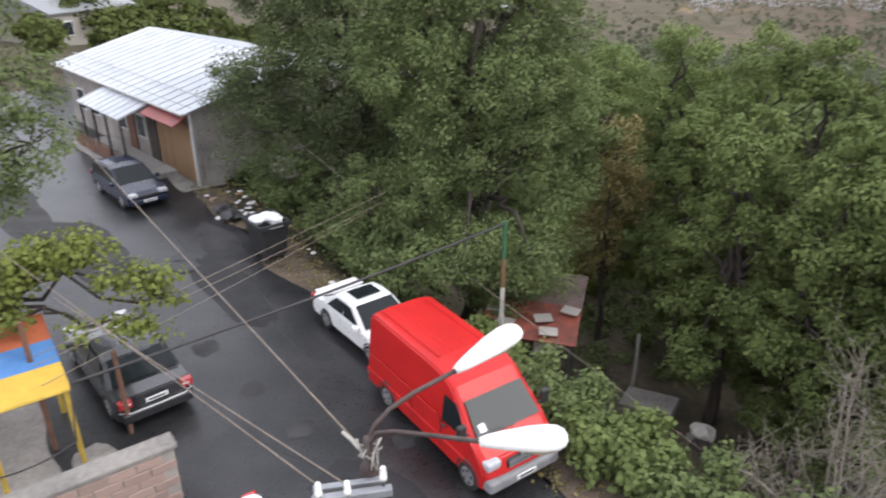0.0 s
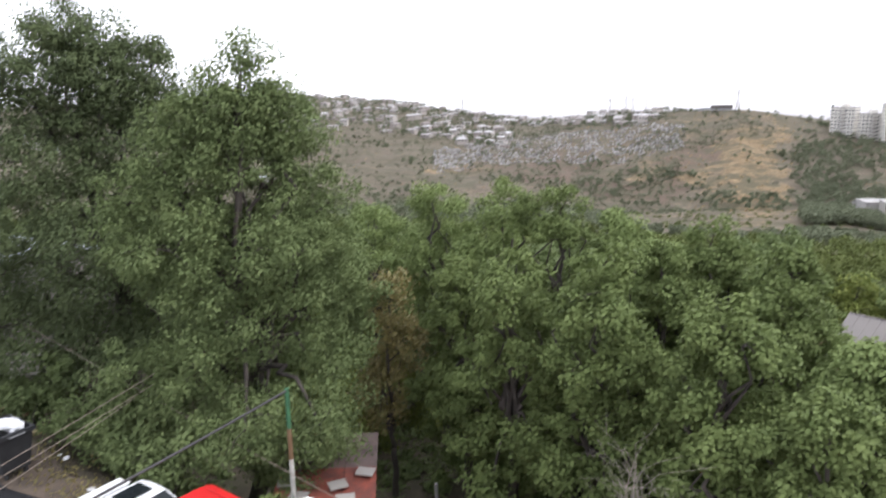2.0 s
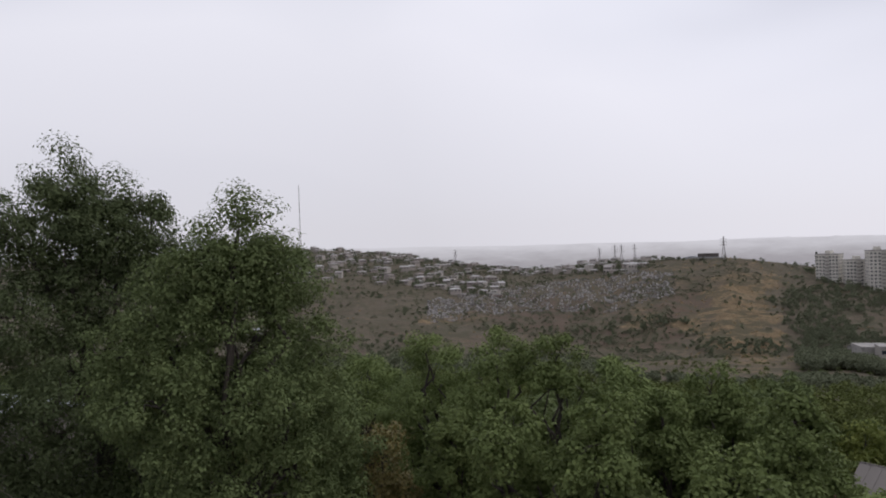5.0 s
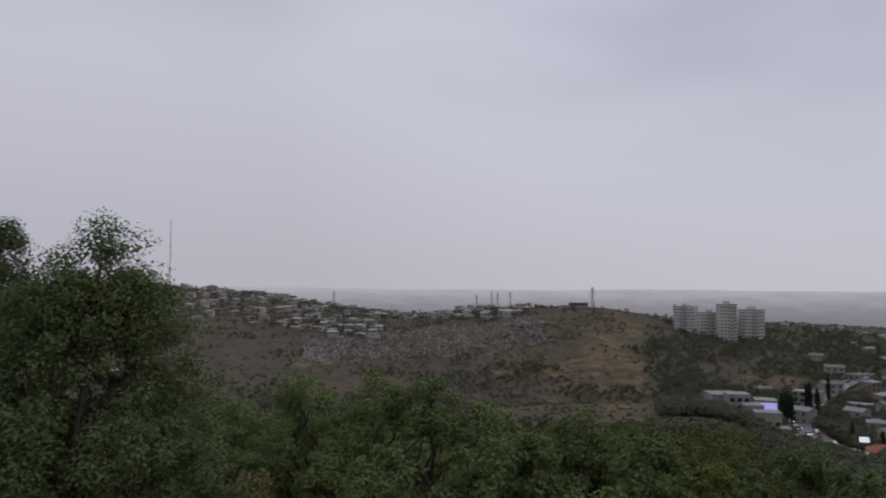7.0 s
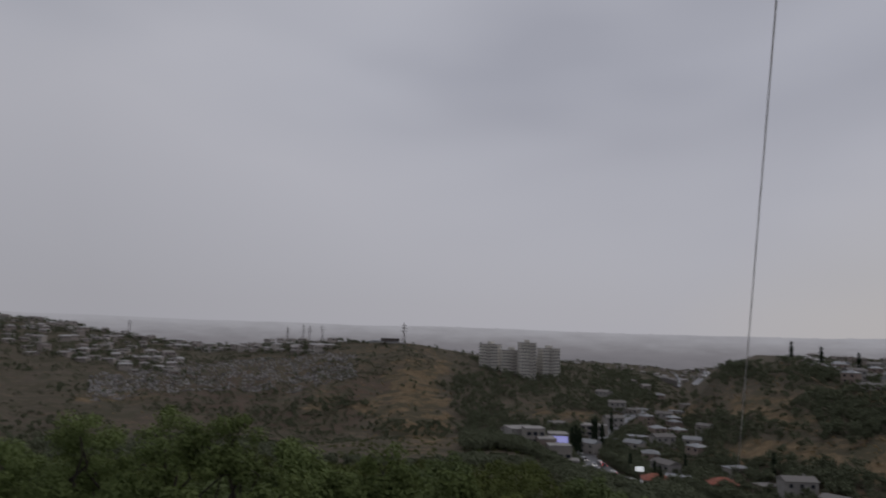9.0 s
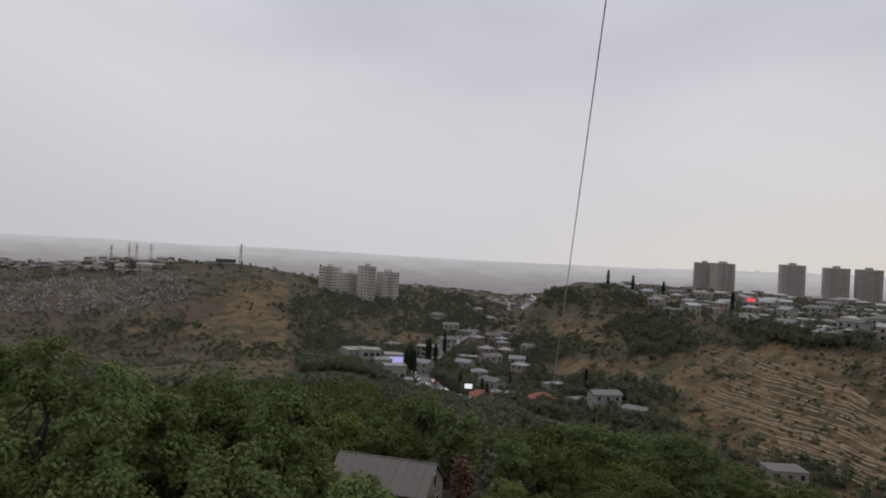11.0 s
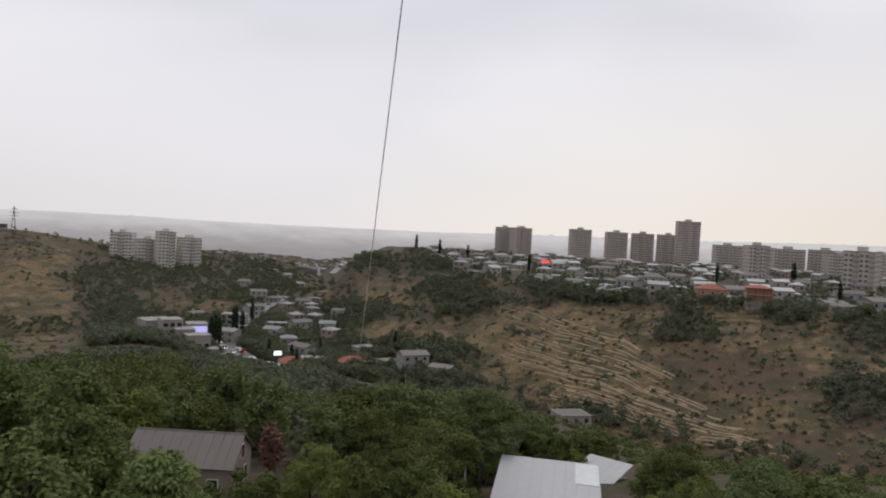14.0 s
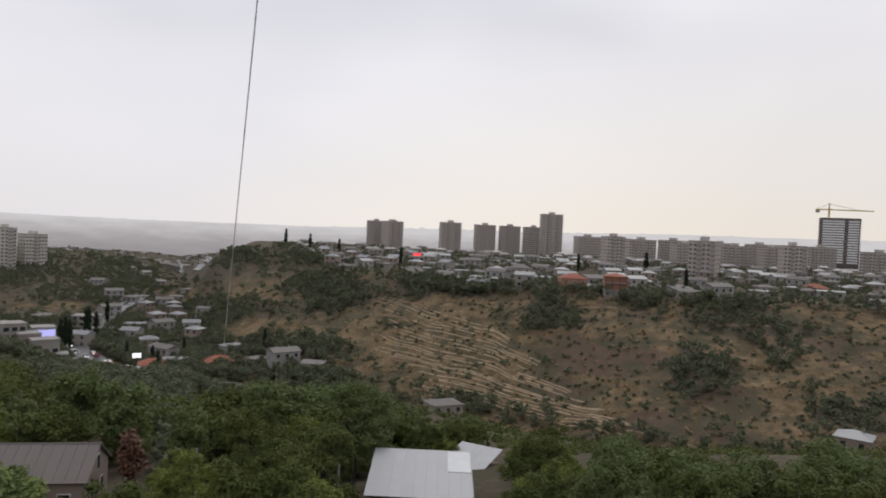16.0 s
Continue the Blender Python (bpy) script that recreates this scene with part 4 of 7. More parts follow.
def saloon(m, paint, label, L=4.4, W=1.74, H=1.44, sunroof=False, spoiler=False, wagon=False, rails=False, roofm=None, group=""):
    """A car with x ahead: body, glass all round, lamps, wheels, mirrors."""
    ob = thing("car", m, label, "car", group)
    f, r = L / 2, -L / 2
    be = 0.86
    if wagon:
        prof = [(f, 0.25), (f + 0.02, 0.62), (f - 0.25, 0.76), (f - 1.1, be + 0.06), (f - 1.95, H - 0.06), (f - 2.4, H), (r + 1.0, H - 0.01), (r + 0.45, H - 0.08), (r + 0.06, be + 0.08), (r, 0.6), (r + 0.04, 0.28)]
        top = (f - 1.08, f - 1.93, r + 0.47, r + 0.08)
    else:
        prof = [(f, 0.25), (f + 0.02, 0.58), (f - 0.22, 0.74), (f - 1.2, be + 0.02), (f - 1.95, H - 0.06), (f - 2.4, H), (r + 1.6, H - 0.02), (r + 1.25, H - 0.09), (r + 0.62, be + 0.08), (r + 0.05, be + 0.05), (r, 0.6), (r + 0.04, 0.28)]
        top = (f - 1.18, f - 1.93, r + 1.27, r + 0.64)
    tap = 0.2
    part("body", loft_body(prof, W, be, H, tap), paint, ob)

    def yy(z):
        return W / 2 * (1 - tap * max(0.0, z - be) / (H - be))
    zt = H - 0.09
    yb, yt = yy(be) * 0.86, yy(zt) * 0.86
    part("windscreen", slab4([(top[0] - 0.02, -yb, be + 0.05), (top[0] - 0.02, yb, be + 0.05), (top[1], yt, zt), (top[1], -yt, zt)], 0.02), M_GLASS, ob)
    zr = be + (0.16 if wagon else 0.11)
    part("rear_window", slab4([(top[3] - 0.02, yb, zr), (top[3] - 0.02, -yb, zr), (top[2] - 0.02, -yt, zt - 0.03), (top[2] - 0.02, yt, zt - 0.03)], 0.02), M_GLASS, ob)
    x0, x1 = top[0] - 0.3, top[3] + 0.3
    t0, t1 = top[1] - 0.12, top[2] + 0.12
    for s in (-1, 1):
        for q0, q1 in ((0.0, 0.44), (0.48, 0.96)):
            lo = [x0 + (x1 - x0) * q for q in (q0, q1)]
            hi = [t0 + (t1 - t0) * q for q in (q0, q1)]
            c = [(lo[0], s * (yy(be + 0.06) - 0.004), be + 0.06), (lo[1], s * (yy(be + 0.06) - 0.004), be + 0.06), (hi[1], s * (yy(zt - 0.04) - 0.004), zt - 0.04), (hi[0], s * (yy(zt - 0.04) - 0.004), zt - 0.04)]
            if s > 0:
                c.reverse()
            part("side_window", slab4(c, 0.012), M_GLASS, ob)
            d = part("door_handle", box(lo[1] + 0.12, lo[1] + 0.3, s * W / 2 * 0.985 - 0.015, s * W / 2 * 0.985 + 0.015, be - 0.16, be - 0.12, 0.008), paint, ob)
        mir = part("mirror", box(x0 - 0.02, x0 + 0.16, s * (W / 2 + 0.1) - 0.09, s * (W / 2 + 0.1) + 0.09, be + 0.02, be + 0.17, 0.04, 2), paint, ob)
        part("headlight", box(f - 0.3, f + 0.0, s * W * 0.36 - 0.19, s * W * 0.36 + 0.19, 0.58, 0.75, 0.05, 2), M_LENS, ob)
        tl = part("tail_light", box(r - 0.005, r + 0.18, s * W * 0.4 - 0.17, s * W * 0.4 + 0.13, 0.66, 0.88, 0.04, 2), M_TAIL, ob)
        part("reverse_lamp", box(r - 0.015, r + 0.05, s * W * 0.38 - 0.1, s * W * 0.38 + 0.06, 0.75, 0.79, 0.01), M_LENS, tl)
    part("front_bumper", box(f - 0.12, f + 0.06, -W * 0.45, W * 0.45, 0.26, 0.5, 0.05, 2), paint, ob)
    part("grille", box(f - 0.02, f + 0.045, -W * 0.2, W * 0.2, 0.55, 0.68, 0.02), M_BLACKPLASTIC, ob)
    rb = part("rear_bumper", box(r - 0.06, r + 0.12, -W * 0.46, W * 0.46, 0.28, 0.55, 0.05, 2), paint, ob)
    part("chrome_strip", tube([(r + 0.1, -W * 0.47, 0.56), (r - 0.05, -W * 0.36, 0.56), (r - 0.07, 0, 0.56), (r - 0.05, W * 0.36, 0.56), (r + 0.1, W * 0.47, 0.56)], 0.018, 6), M_ALLOY, rb)
    plate(ob, f + 0.06, 0.36)
    plate(ob, r - 0.02, 0.68)
    for x in (f - 0.85, r + 0.9):
        for s in (-1, 1):
            part("wheel_arch", arch(x, 0.34, s * (W / 2 - 0.02)), M_BLACKPLASTIC, ob)
            wheel(ob, x, s * (W / 2 - 0.1), 0.31, 0.2, M_ALLOY)
    if sunroof:
        part("sunroof", box(f - 2.75, f - 2.15, -0.42, 0.42, H - 0.02, H + 0.012, 0.01), M_GLASS, ob)
    if roofm:
        part("roof_panel", box(top[2] + 0.1, top[1] - 0.3, -W * 0.36, W * 0.36, H - 0.03, H + 0.012, 0.01), roofm, ob)
    if spoiler:
        sp = part("spoiler", box(r + 0.02, r + 0.3, -W * 0.42, W * 0.42, be + 0.05, be + 0.085, 0.015, 2), paint, ob)
        for s in (-1, 1):
            part("strut", box(r + 0.1, r + 0.2, s * W * 0.36 - 0.03, s * W * 0.36 + 0.03, be + 0.01, be + 0.06), paint, sp)
    if rails:
        for s in (-1, 1):
            part("roof_rail", tube([(f - 2.2, s * W * 0.36, H), (f - 2.3, s * W * 0.37, H + 0.06), (r + 0.9, s * W * 0.37, H + 0.06), (r + 0.75, s * W * 0.36, H - 0.02)], 0.02, 6), M_ALLOY, ob)
    return ob


def van(m):
    """The high-roofed panel van, x ahead."""
    ob = thing("panel_van", m, "bright red high-roof panel van parked half on the verge", "van")
    W, H = 1.98, 2.3
    f, r = 2.72, -2.65
    n = f - 0.38
    prof = [(n - 0.02, 0.3), (n + 0.02, 0.7), (n - 0.1, 0.98), (f - 0.85, 1.25), (f - 1.5, 1.88), (f - 1.72, 2.1), (f - 2.05, 2.25), (f - 2.6, H), (r + 0.25, H), (r + 0.04, H - 0.15), (r, 0.5), (r + 0.02, 0.32)]
    part("body", loft_body(prof, W, 1.25, H, 0.13, 0.045), M_RED, ob)
    part("windscreen", slab4([(f - 0.88, -0.84, 1.28), (f - 0.88, 0.84, 1.28), (f - 1.47, 0.76, 1.85), (f - 1.47, -0.76, 1.85)], 0.03), M_GLASS, ob)
    part("sticker", slab4([(f - 0.95, -0.72, 1.35), (f - 0.95, -0.55, 1.35), (f - 1.08, -0.56, 1.475), (f - 1.08, -0.72, 1.475)], 0.045), M_PLATE, ob)
    for s in (-1, 1):
        def yy(z):
            return s * (W / 2 * (1 - 0.13 * max(0.0, z - 1.25) / (H - 1.25)) + 0.0)
        c = [(f - 1.02, yy(1.3), 1.24), (f - 1.95, yy(1.25), 1.2), (f - 1.95, yy(1.82), 1.82), (f - 1.52, yy(1.82), 1.82)]
        if s > 0:
            c.reverse()
        part("side_window", slab4(c, 0.015), M_GLASS, ob)
        mir = part("mirror", box(f - 1.12, f - 0.98, s * 1.13 - 0.11, s * 1.13 + 0.11, 1.32, 1.68, 0.05, 2), M_BLACKPLASTIC, ob)
        part("arm", tube([(f - 1.06, s * 0.93, 1.36), (f - 1.06, s * 1.08, 1.42)], 0.03, 6), M_BLACKPLASTIC, mir)
        part("headlight", box(n - 0.3, n + 0.005, s * 0.74 - 0.2, s * 0.74 + 0.17, 0.8, 1.0, 0.06, 2), M_LENS, ob)
        part("door_rail", box(r + 0.4, f - 2.2, s * 0.985 - 0.015, s * 0.985 + 0.015, 1.2, 1.24, 0.008), M_RED, ob)
        part("door_seam", box(f - 2.02, f - 2.0, s * 0.99 - 0.006, s * 0.99 + 0.006, 0.45, 1.25), M_BLACKPLASTIC, ob)
        part("door_seam", box(f - 3.2, f - 3.18, s * 0.99 - 0.006, s * 0.99 + 0.006, 0.45, 1.25), M_BLACKPLASTIC, ob)
        part("side_moulding", box(r + 0.1, f - 1.1, s * 0.985 - 0.02, s * 0.985 + 0.02, 0.62, 0.72, 0.012), M_RED, ob)
        part("door_handle", box(f - 1.95, f - 1.8, s * 0.985 - 0.025, s * 0.985 + 0.025, 1.05, 1.1, 0.01), M_BLACKPLASTIC, ob)
    part("front_bumper", box(n - 0.25, n + 0.12, -0.95, 0.95, 0.3, 0.6, 0.08, 3), M_GREYPLASTIC, ob)
    part("rear_bumper", box(r - 0.1, r + 0.1, -0.9, 0.9, 0.35, 0.55, 0.04, 2), M_GREYPLASTIC, ob)
    g = part("grille", box(n - 0.1, n + 0.04, -0.42, 0.42, 0.72, 0.9, 0.03), M_BLACKPLASTIC, ob)
    for k in range(3):
        part("slat", box(n + 0.035, n + 0.05, -0.4, 0.4, 0.75 + k * 0.05, 0.765 + k * 0.05), M_GREYPLASTIC, g)
    part("badge", tube([(n - 0.04, 0, 0.95), (n + 0.02, 0, 0.94)], 0.07, 14), M_ALLOY, ob)
    plate(ob, n + 0.12, 0.42)
    for k in range(4):
        part("roof_rib", box(r + 0.35, f - 2.6, -0.6 + k * 0.4 - 0.03, -0.6 + k * 0.4 + 0.03, H - 0.01, H + 0.012, 0.008), M_RED, ob)
    for s in (-1, 1):
        part("wiper", tube([(f - 0.85, s * 0.1, 1.29), (f - 0.93, s * 0.1 - 0.55, 1.37)], 0.012, 5), M_BLACKPLASTIC, ob)
    for x in (1.72, -1.6):
        for s in (-1, 1):
            part("wheel_arch", arch(x, 0.38, s * (W / 2 - 0.02)), M_BLACKPLASTIC, ob)
            wheel(ob, x, s * (W / 2 - 0.11), 0.34, 0.22, M_ALLOY)
    return ob


ROADZ = 0.035
van(pose(0.25, 13.5, ROADZ, 0, 0, -54.8))
saloon(pose(-2.2, 17.6, ROADZ, 0, 0, -51.5) @ Matrix.Scale(0.95, 4), M_WHITE, "white saloon with a glass sunroof parked behind the van", L=4.25, H=1.4, sunroof=True, spoiler=True)
saloon(pose(-13.9, 29.05, ROADZ, 0, 0, -46), M_BLUE, "dark blue hatchback with silver headlamps in the road", L=4.3, H=1.48, wagon=True)
saloon(pose(-8.45, 15.5, ROADZ, 0, 0, 131), M_BLACK, "black saloon with a bright chrome tail strip", L=4.75, W=1.82, H=1.45)
saloon(pose(-3.1, 8.3, ROADZ, 0, 0, -53), M_WHITE, "white saloon parked under the street lamp")

# ---- the shed with the tin roof ----
M_OLDWALL = mat("old_plaster", (0.34, 0.31, 0.29), (0.19, 0.17, 0.155), scale=0.8, rough=0.92, bump=0.4)
M_SHEDTIN = mat("shed_tin", (0.50, 0.52, 0.55), (0.38, 0.40, 0.43), scale=0.6, rough=0.5, metal=0.1)
M_SEAM = mat("seam_tin", (0.46, 0.48, 0.51), (0.36, 0.38, 0.41), scale=1, rough=0.55)
M_OCHRE = mat("ochre_boards", (0.24, 0.145, 0.07), (0.15, 0.09, 0.05), scale=1.5, rough=0.8, stretch=(4, 4, 0.5), obrand=0.4)
M_RUST = mat("rusty_paint", (0.18, 0.085, 0.05), (0.09, 0.05, 0.035), scale=3, rough=0.85, bump=0.3)
M_REDTIN = mat("faded_red_tin", (0.28, 0.075, 0.07), (0.18, 0.055, 0.05), scale=2, rough=0.55)
M_DARK = mat("dark_timber", (0.06, 0.045, 0.04), (0.03, 0.025, 0.02), scale=3, rough=0.9)
M_PIPE = mat("grey_pipe", (0.5, 0.5, 0.5), (0.35, 0.35, 0.35), scale=4, rough=0.5)


def shed():
    # x runs from the near corner along the road front, y away from the road
    ob = thing("shed", pose(-11.2, 30.3, 0, 0, 0, 134.3), "long plastered shed with a ribbed tin roof", "shed")
    # local y points to the road, so the shed lies on the negative side
    L, D, E, R = 16.0, 11.0, 3.65, 4.95
    part("wall", box(0, L, -0.25, 0, 0, E - 0.05, 0.02), M_OLDWALL, ob)
    part("wall", box(0, L, -D, -D + 0.25, 0, E - 0.05, 0.02), M_OLDWALL, ob)
    for x in (0.0, L - 0.25):
        bm = bmesh.new()
        pr = [(-0.26, 0), (-D + 0.26, 0), (-D + 0.26, E - 0.1), (-D / 2, R - 0.12), (-0.26, E - 0.1)]
        a, b = [bm.verts.new((x, y, z)) for y, z in pr], [bm.verts.new((x + 0.25, y, z)) for y, z in pr]
        bm.faces.new(a)
        bm.faces.new(list(reversed(b)))
        for i in range(5):
            bm.faces.new((a[i], b[i], b[(i + 1) % 5], a[(i + 1) % 5]))
        bmesh.ops.recalc_face_normals(bm, faces=bm.faces[:])
        part("gable_wall", bm, M_OLDWALL, ob)
    # ribbed sheets, each lying on the rafters with a raised seam
    for s in (0, 1):
        n = 20
        for i in range(n):
            x0, x1 = -0.4 + (L + 0.8) * i / n, -0.4 + (L + 0.8) * (i + 1) / n
            ye, yr = (0.5, -D / 2) if s == 0 else (-D - 0.5, -D / 2)
            sh = part("roof_sheet", slab4([(x0, ye, E - 0.2), (x1, ye, E - 0.2), (x1, yr, R), (x0, yr, R)] if s == 0 else [(x1, ye, E - 0.2), (x0, ye, E - 0.2), (x0, yr, R), (x1, yr, R)], 0.02), M_SHEDTIN, ob)
            part("seam", tube([(x0, ye, E - 0.17), (x0, yr, R + 0.03)], 0.03, 5), M_SEAM, sh)
    part("roof_joint", tube([(0, -0.75, E + 0.28), (L + 0.3, -0.75, E + 0.28)], 0.03, 5), M_PIPE, ob)
    part("gutter", tube([(-0.3, 0.55, E - 0.22), (L + 0.3, 0.55, E - 0.22)], 0.07, 7), M_PIPE, ob)
    part("downpipe", tube([(-0.1, 0.12, E - 0.2), (-0.1, 0.12, 0.1)], 0.07, 8), M_PIPE, ob, "pale grey downpipe at the corner")
    part("downpipe", tube([(L - 0.2, 0.3, E - 0.2), (L - 0.2, 0.1, E - 0.7), (L - 0.2, 0.1, 1.8)], 0.06, 8), M_PIPE, ob)
    # red porch roof over ochre boarding by the near corner
    part("porch_roof", slab4([(-0.1, 0.95, 2.95), (3.3, 0.95, 2.95), (3.3, 0.02, 3.4), (-0.1, 0.02, 3.4)], 0.05), M_REDTIN, ob, "faded red porch roof")
    for i in range(9):
        part("board", box(0.15 + i * 0.4, 0.53 + i * 0.4, 0.03, 0.09, 0.15, 2.85, 0.01), M_OCHRE, ob)
    part("doorway", box(3.95, 5.0, 0.02, 0.07, 0.2, 2.5, 0.01), M_DARK, ob)
    # tin canopy on posts with a rusty railing below
    can = part("canopy", slab4([(3.5, 1.9, 2.75), (8.7, 1.9, 2.75), (8.7, 0.02, 3.4), (3.5, 0.02, 3.4)], 0.04), M_SHEDTIN, ob, "light tin canopy")
    for i in range(9):
        part("rib", tube([(3.5 + i * 0.65, 1.9, 2.79), (3.5 + i * 0.65, 0.05, 3.43)], 0.025, 5), M_SHEDTIN, can)
    for x in (3.6, 5.4, 7.0, 8.6):
        part("post", box(x - 0.05, x + 0.05, 1.75, 1.85, 0, 2.76, 0.01), M_DARK, ob)
    part("platform", box(2.2, 10.5, 0.02, 2.0, -0.1, 0.28, 0.03), M_CONC, ob)
    for x0, x1 in ((2.4, 4.6), (5.2, 6.9), (7.1, 8.5), (8.7, 10.0)):
        pn = part("railing_panel", box(x0, x1, 1.92, 1.96, 0.35, 1.05, 0.01), M_RUST, ob)
        part("top_rail", tube([(x0, 1.94, 1.12), (x1, 1.94, 1.12)], 0.03, 6), M_DARK, pn)
    for x in (5.8, 8.2, 12.0, 14.0):
        w = part("window", box(x - 0.5, x + 0.5, 0.01, 0.06, 1.1, 2.3, 0.02), M_FRAME, ob)
        part("pane", box(x - 0.42, x + 0.42, 0.05, 0.075, 1.18, 2.22), M_WINDOW, w)
    part("door", box(6.6, 7.5, 0.02, 0.08, 0.28, 2.3, 0.01), M_RUST, ob)


shed()
# bare strip in front of the shed and the littered verge
M_DIRT = mat("verge_dirt", (0.12, 0.088, 0.062), (0.05, 0.038, 0.03), scale=0.9, rough=0.95, bump=0.5)
M_CEMENT = mat("pale_cement", (0.25, 0.232, 0.21), (0.14, 0.128, 0.118), scale=0.7, rough=0.9, bump=0.2)
tagged(strip("pavement", 30.5, 48, 8.2, 10.4, 0.06, M_CEMENT, 1.0, 0.3), "cracked cement apron before the shed", "pavement", kind="structure")
tagged(strip("verge", 4, 30.3, 8.6, 9.8, 0.045, M_DIRT, 0.5, 0.7), "brown earth verge with dead leaves and litter", "verge", kind="structure")

# ---- litter, bin and rubbish ----
M_BAG = mat("white_plastic_bag", (0.78, 0.78, 0.77), (0.55, 0.55, 0.56), scale=3, rough=0.5)
M_CARD = mat("cardboard", (0.36, 0.25, 0.15), (0.24, 0.16, 0.1), scale=3, rough=0.9)


def crumple(r, seed, squash=0.6):
    bm = bmesh.new()
    bmesh.ops.create_icosphere(bm, subdivisions=2, radius=r)
    for v in bm.verts:
        k = 1 + 0.45 * noise.noise(v.co * (2.2 / r) + Vector((seed, 0, 0)))
        v.co = Vector((v.co.x * k, v.co.y * k, v.co.z * k * squash))
    return bm


def bin_():
    ob = thing("rubbish_container", pose(-6.35, 22.8, 0.04, 0, 0, -50) @ Matrix.Diagonal((1.1, 1.1, 1.35, 1)), "black wheeled rubbish container heaped with white bags", "rubbish bin")
    bm = bmesh.new()
    rings = []
    for z, w, d in ((0.18, 0.46, 0.36), (1.0, 0.6, 0.47), (1.02, 0.67, 0.53), (1.12, 0.67, 0.53), (1.12, 0.58, 0.45), (0.9, 0.56, 0.43)):
        rings.append([bm.verts.new(p) for p in ((-w, -d, z), (w, -d, z), (w, d, z), (-w, d, z))])
    for a, b in zip(rings, rings[1:]):
        for i in range(4):
            bm.faces.new((a[i], a[(i + 1) % 4], b[(i + 1) % 4], b[i]))
    bm.faces.new(list(reversed(rings[0])))
    bm.faces.new(rings[-1])
    part("body", bm, M_BLACKPLASTIC, ob)
    for x in (-0.36, 0.36):
        for y in (-0.26, 0.26):
            part("wheel", tube([(x, y - 0.03, 0.09), (x, y + 0.03, 0.09)], 0.09, 12), M_RUBBER, ob)
    for s in (-1, 1):
        part("handle", tube([(s * 0.67, -0.2, 1.07), (s * 0.75, -0.2, 1.07), (s * 0.75, 0.2, 1.07), (s * 0.67, 0.2, 1.07)], 0.018, 6), M_GREYPLASTIC, ob)


bin_()
rb = random.Random(8)
for k, (dx, dy, r) in enumerate(((-0.3, -0.05, 0.3), (0.15, 0.1, 0.32), (0.38, -0.12, 0.24), (-0.05, 0.2, 0.26))):
    b = link_mesh("rubbish_bag", crumple(r, k * 3.1), M_BAG)
    b.matrix_world = pose(-6.35 + dx, 22.8 + dy, 1.55, 0, 0, 40 * k)
    tagged(b, "crumpled white plastic bag on the container", "bag", "bags of rubbish")
for k in range(70):
    if k < 34:
        a, b = rb.uniform(25.5, 29.5), rb.uniform(8.4, 11.0)
    else:
        a, b = rb.uniform(12, 29), rb.uniform(8.9, 10.4)
    r = rb.uniform(0.05, 0.14) if k < 34 else rb.uniform(0.04, 0.11)
    p = A * a + B * b
    o = link_mesh("rubbish_bag" if k % 3 else "cardboard_scrap", crumple(r, k * 1.7, 0.45) if k % 3 else box(-r, r, -r * 0.7, r * 0.7, -0.02, 0.05, 0.01), M_BAG if k % 3 else M_CARD)
    o.matrix_world = pose(p.x, p.y, max(ground(p.x, p.y), 0.04) + r * 0.2, rb.uniform(-8, 8), rb.uniform(-8, 8), rb.uniform(0, 360))
    tagged(o, "white plastic litter on the verge" if k % 3 else "torn brown cardboard on the verge", "litter", "litter on the verge")
for k in range(2):
    o = link_mesh("rubbish_sack", crumple(0.42, 20 + k), M_BLACKPLASTIC)
    p = A * (26.2 + 0.8 * k) + B * 8.8
    o.matrix_world = pose(p.x, p.y, 0.25, 0, 0, 70 * k)
    tagged(o, "full black rubbish sack dumped on the verge", "bag", "bags of rubbish")
o = link_mesh("wall_fragment", box(-0.75, 0.75, -0.15, 0.15, -0.4, 1.35, 0.04), M_PALE)
o.matrix_world = pose(-7.3, 30.4, 0, 0, 0, -25)
tagged(o, "whitewashed remnant of a wall among bushes", "wall")
for k, (a, b) in enumerate(((24.0, 6.2), (23.1, 5.9))):
    p = A * a + B * b
    o = link_mesh("rag", crumple(0.5, 30 + k, 0.06), M_BLACKPLASTIC)
    o.matrix_world = pose(p.x, p.y, 0.05, 0, 0, 60 * k)
    tagged(o, "flat dark rag lying on the asphalt", "litter", "litter on the verge")

# fallen leaves and scraps strewn along the verge
dead = []
for _ in range(420):
    a, b = rb.uniform(4, 31), 8.7 + abs(rb.gauss(0, 0.9))
    p = A * a + B * b
    dead.append((p.x, p.y, 0.1))
lm = leaf_mesh("fallen_leaves", [(x, y, max(ground(x, y), 0.045) + 0.03) for x, y, r in dead], [0.4] * len(dead), 7, 0.09, M_YELLOWING, np.random.default_rng(4), flat=0.03, droop=0.0, aspect=0.45)
tagged(new("fallen_leaves", lm), "brown and yellow fallen leaves on the verge", "leaves", kind="stuff")

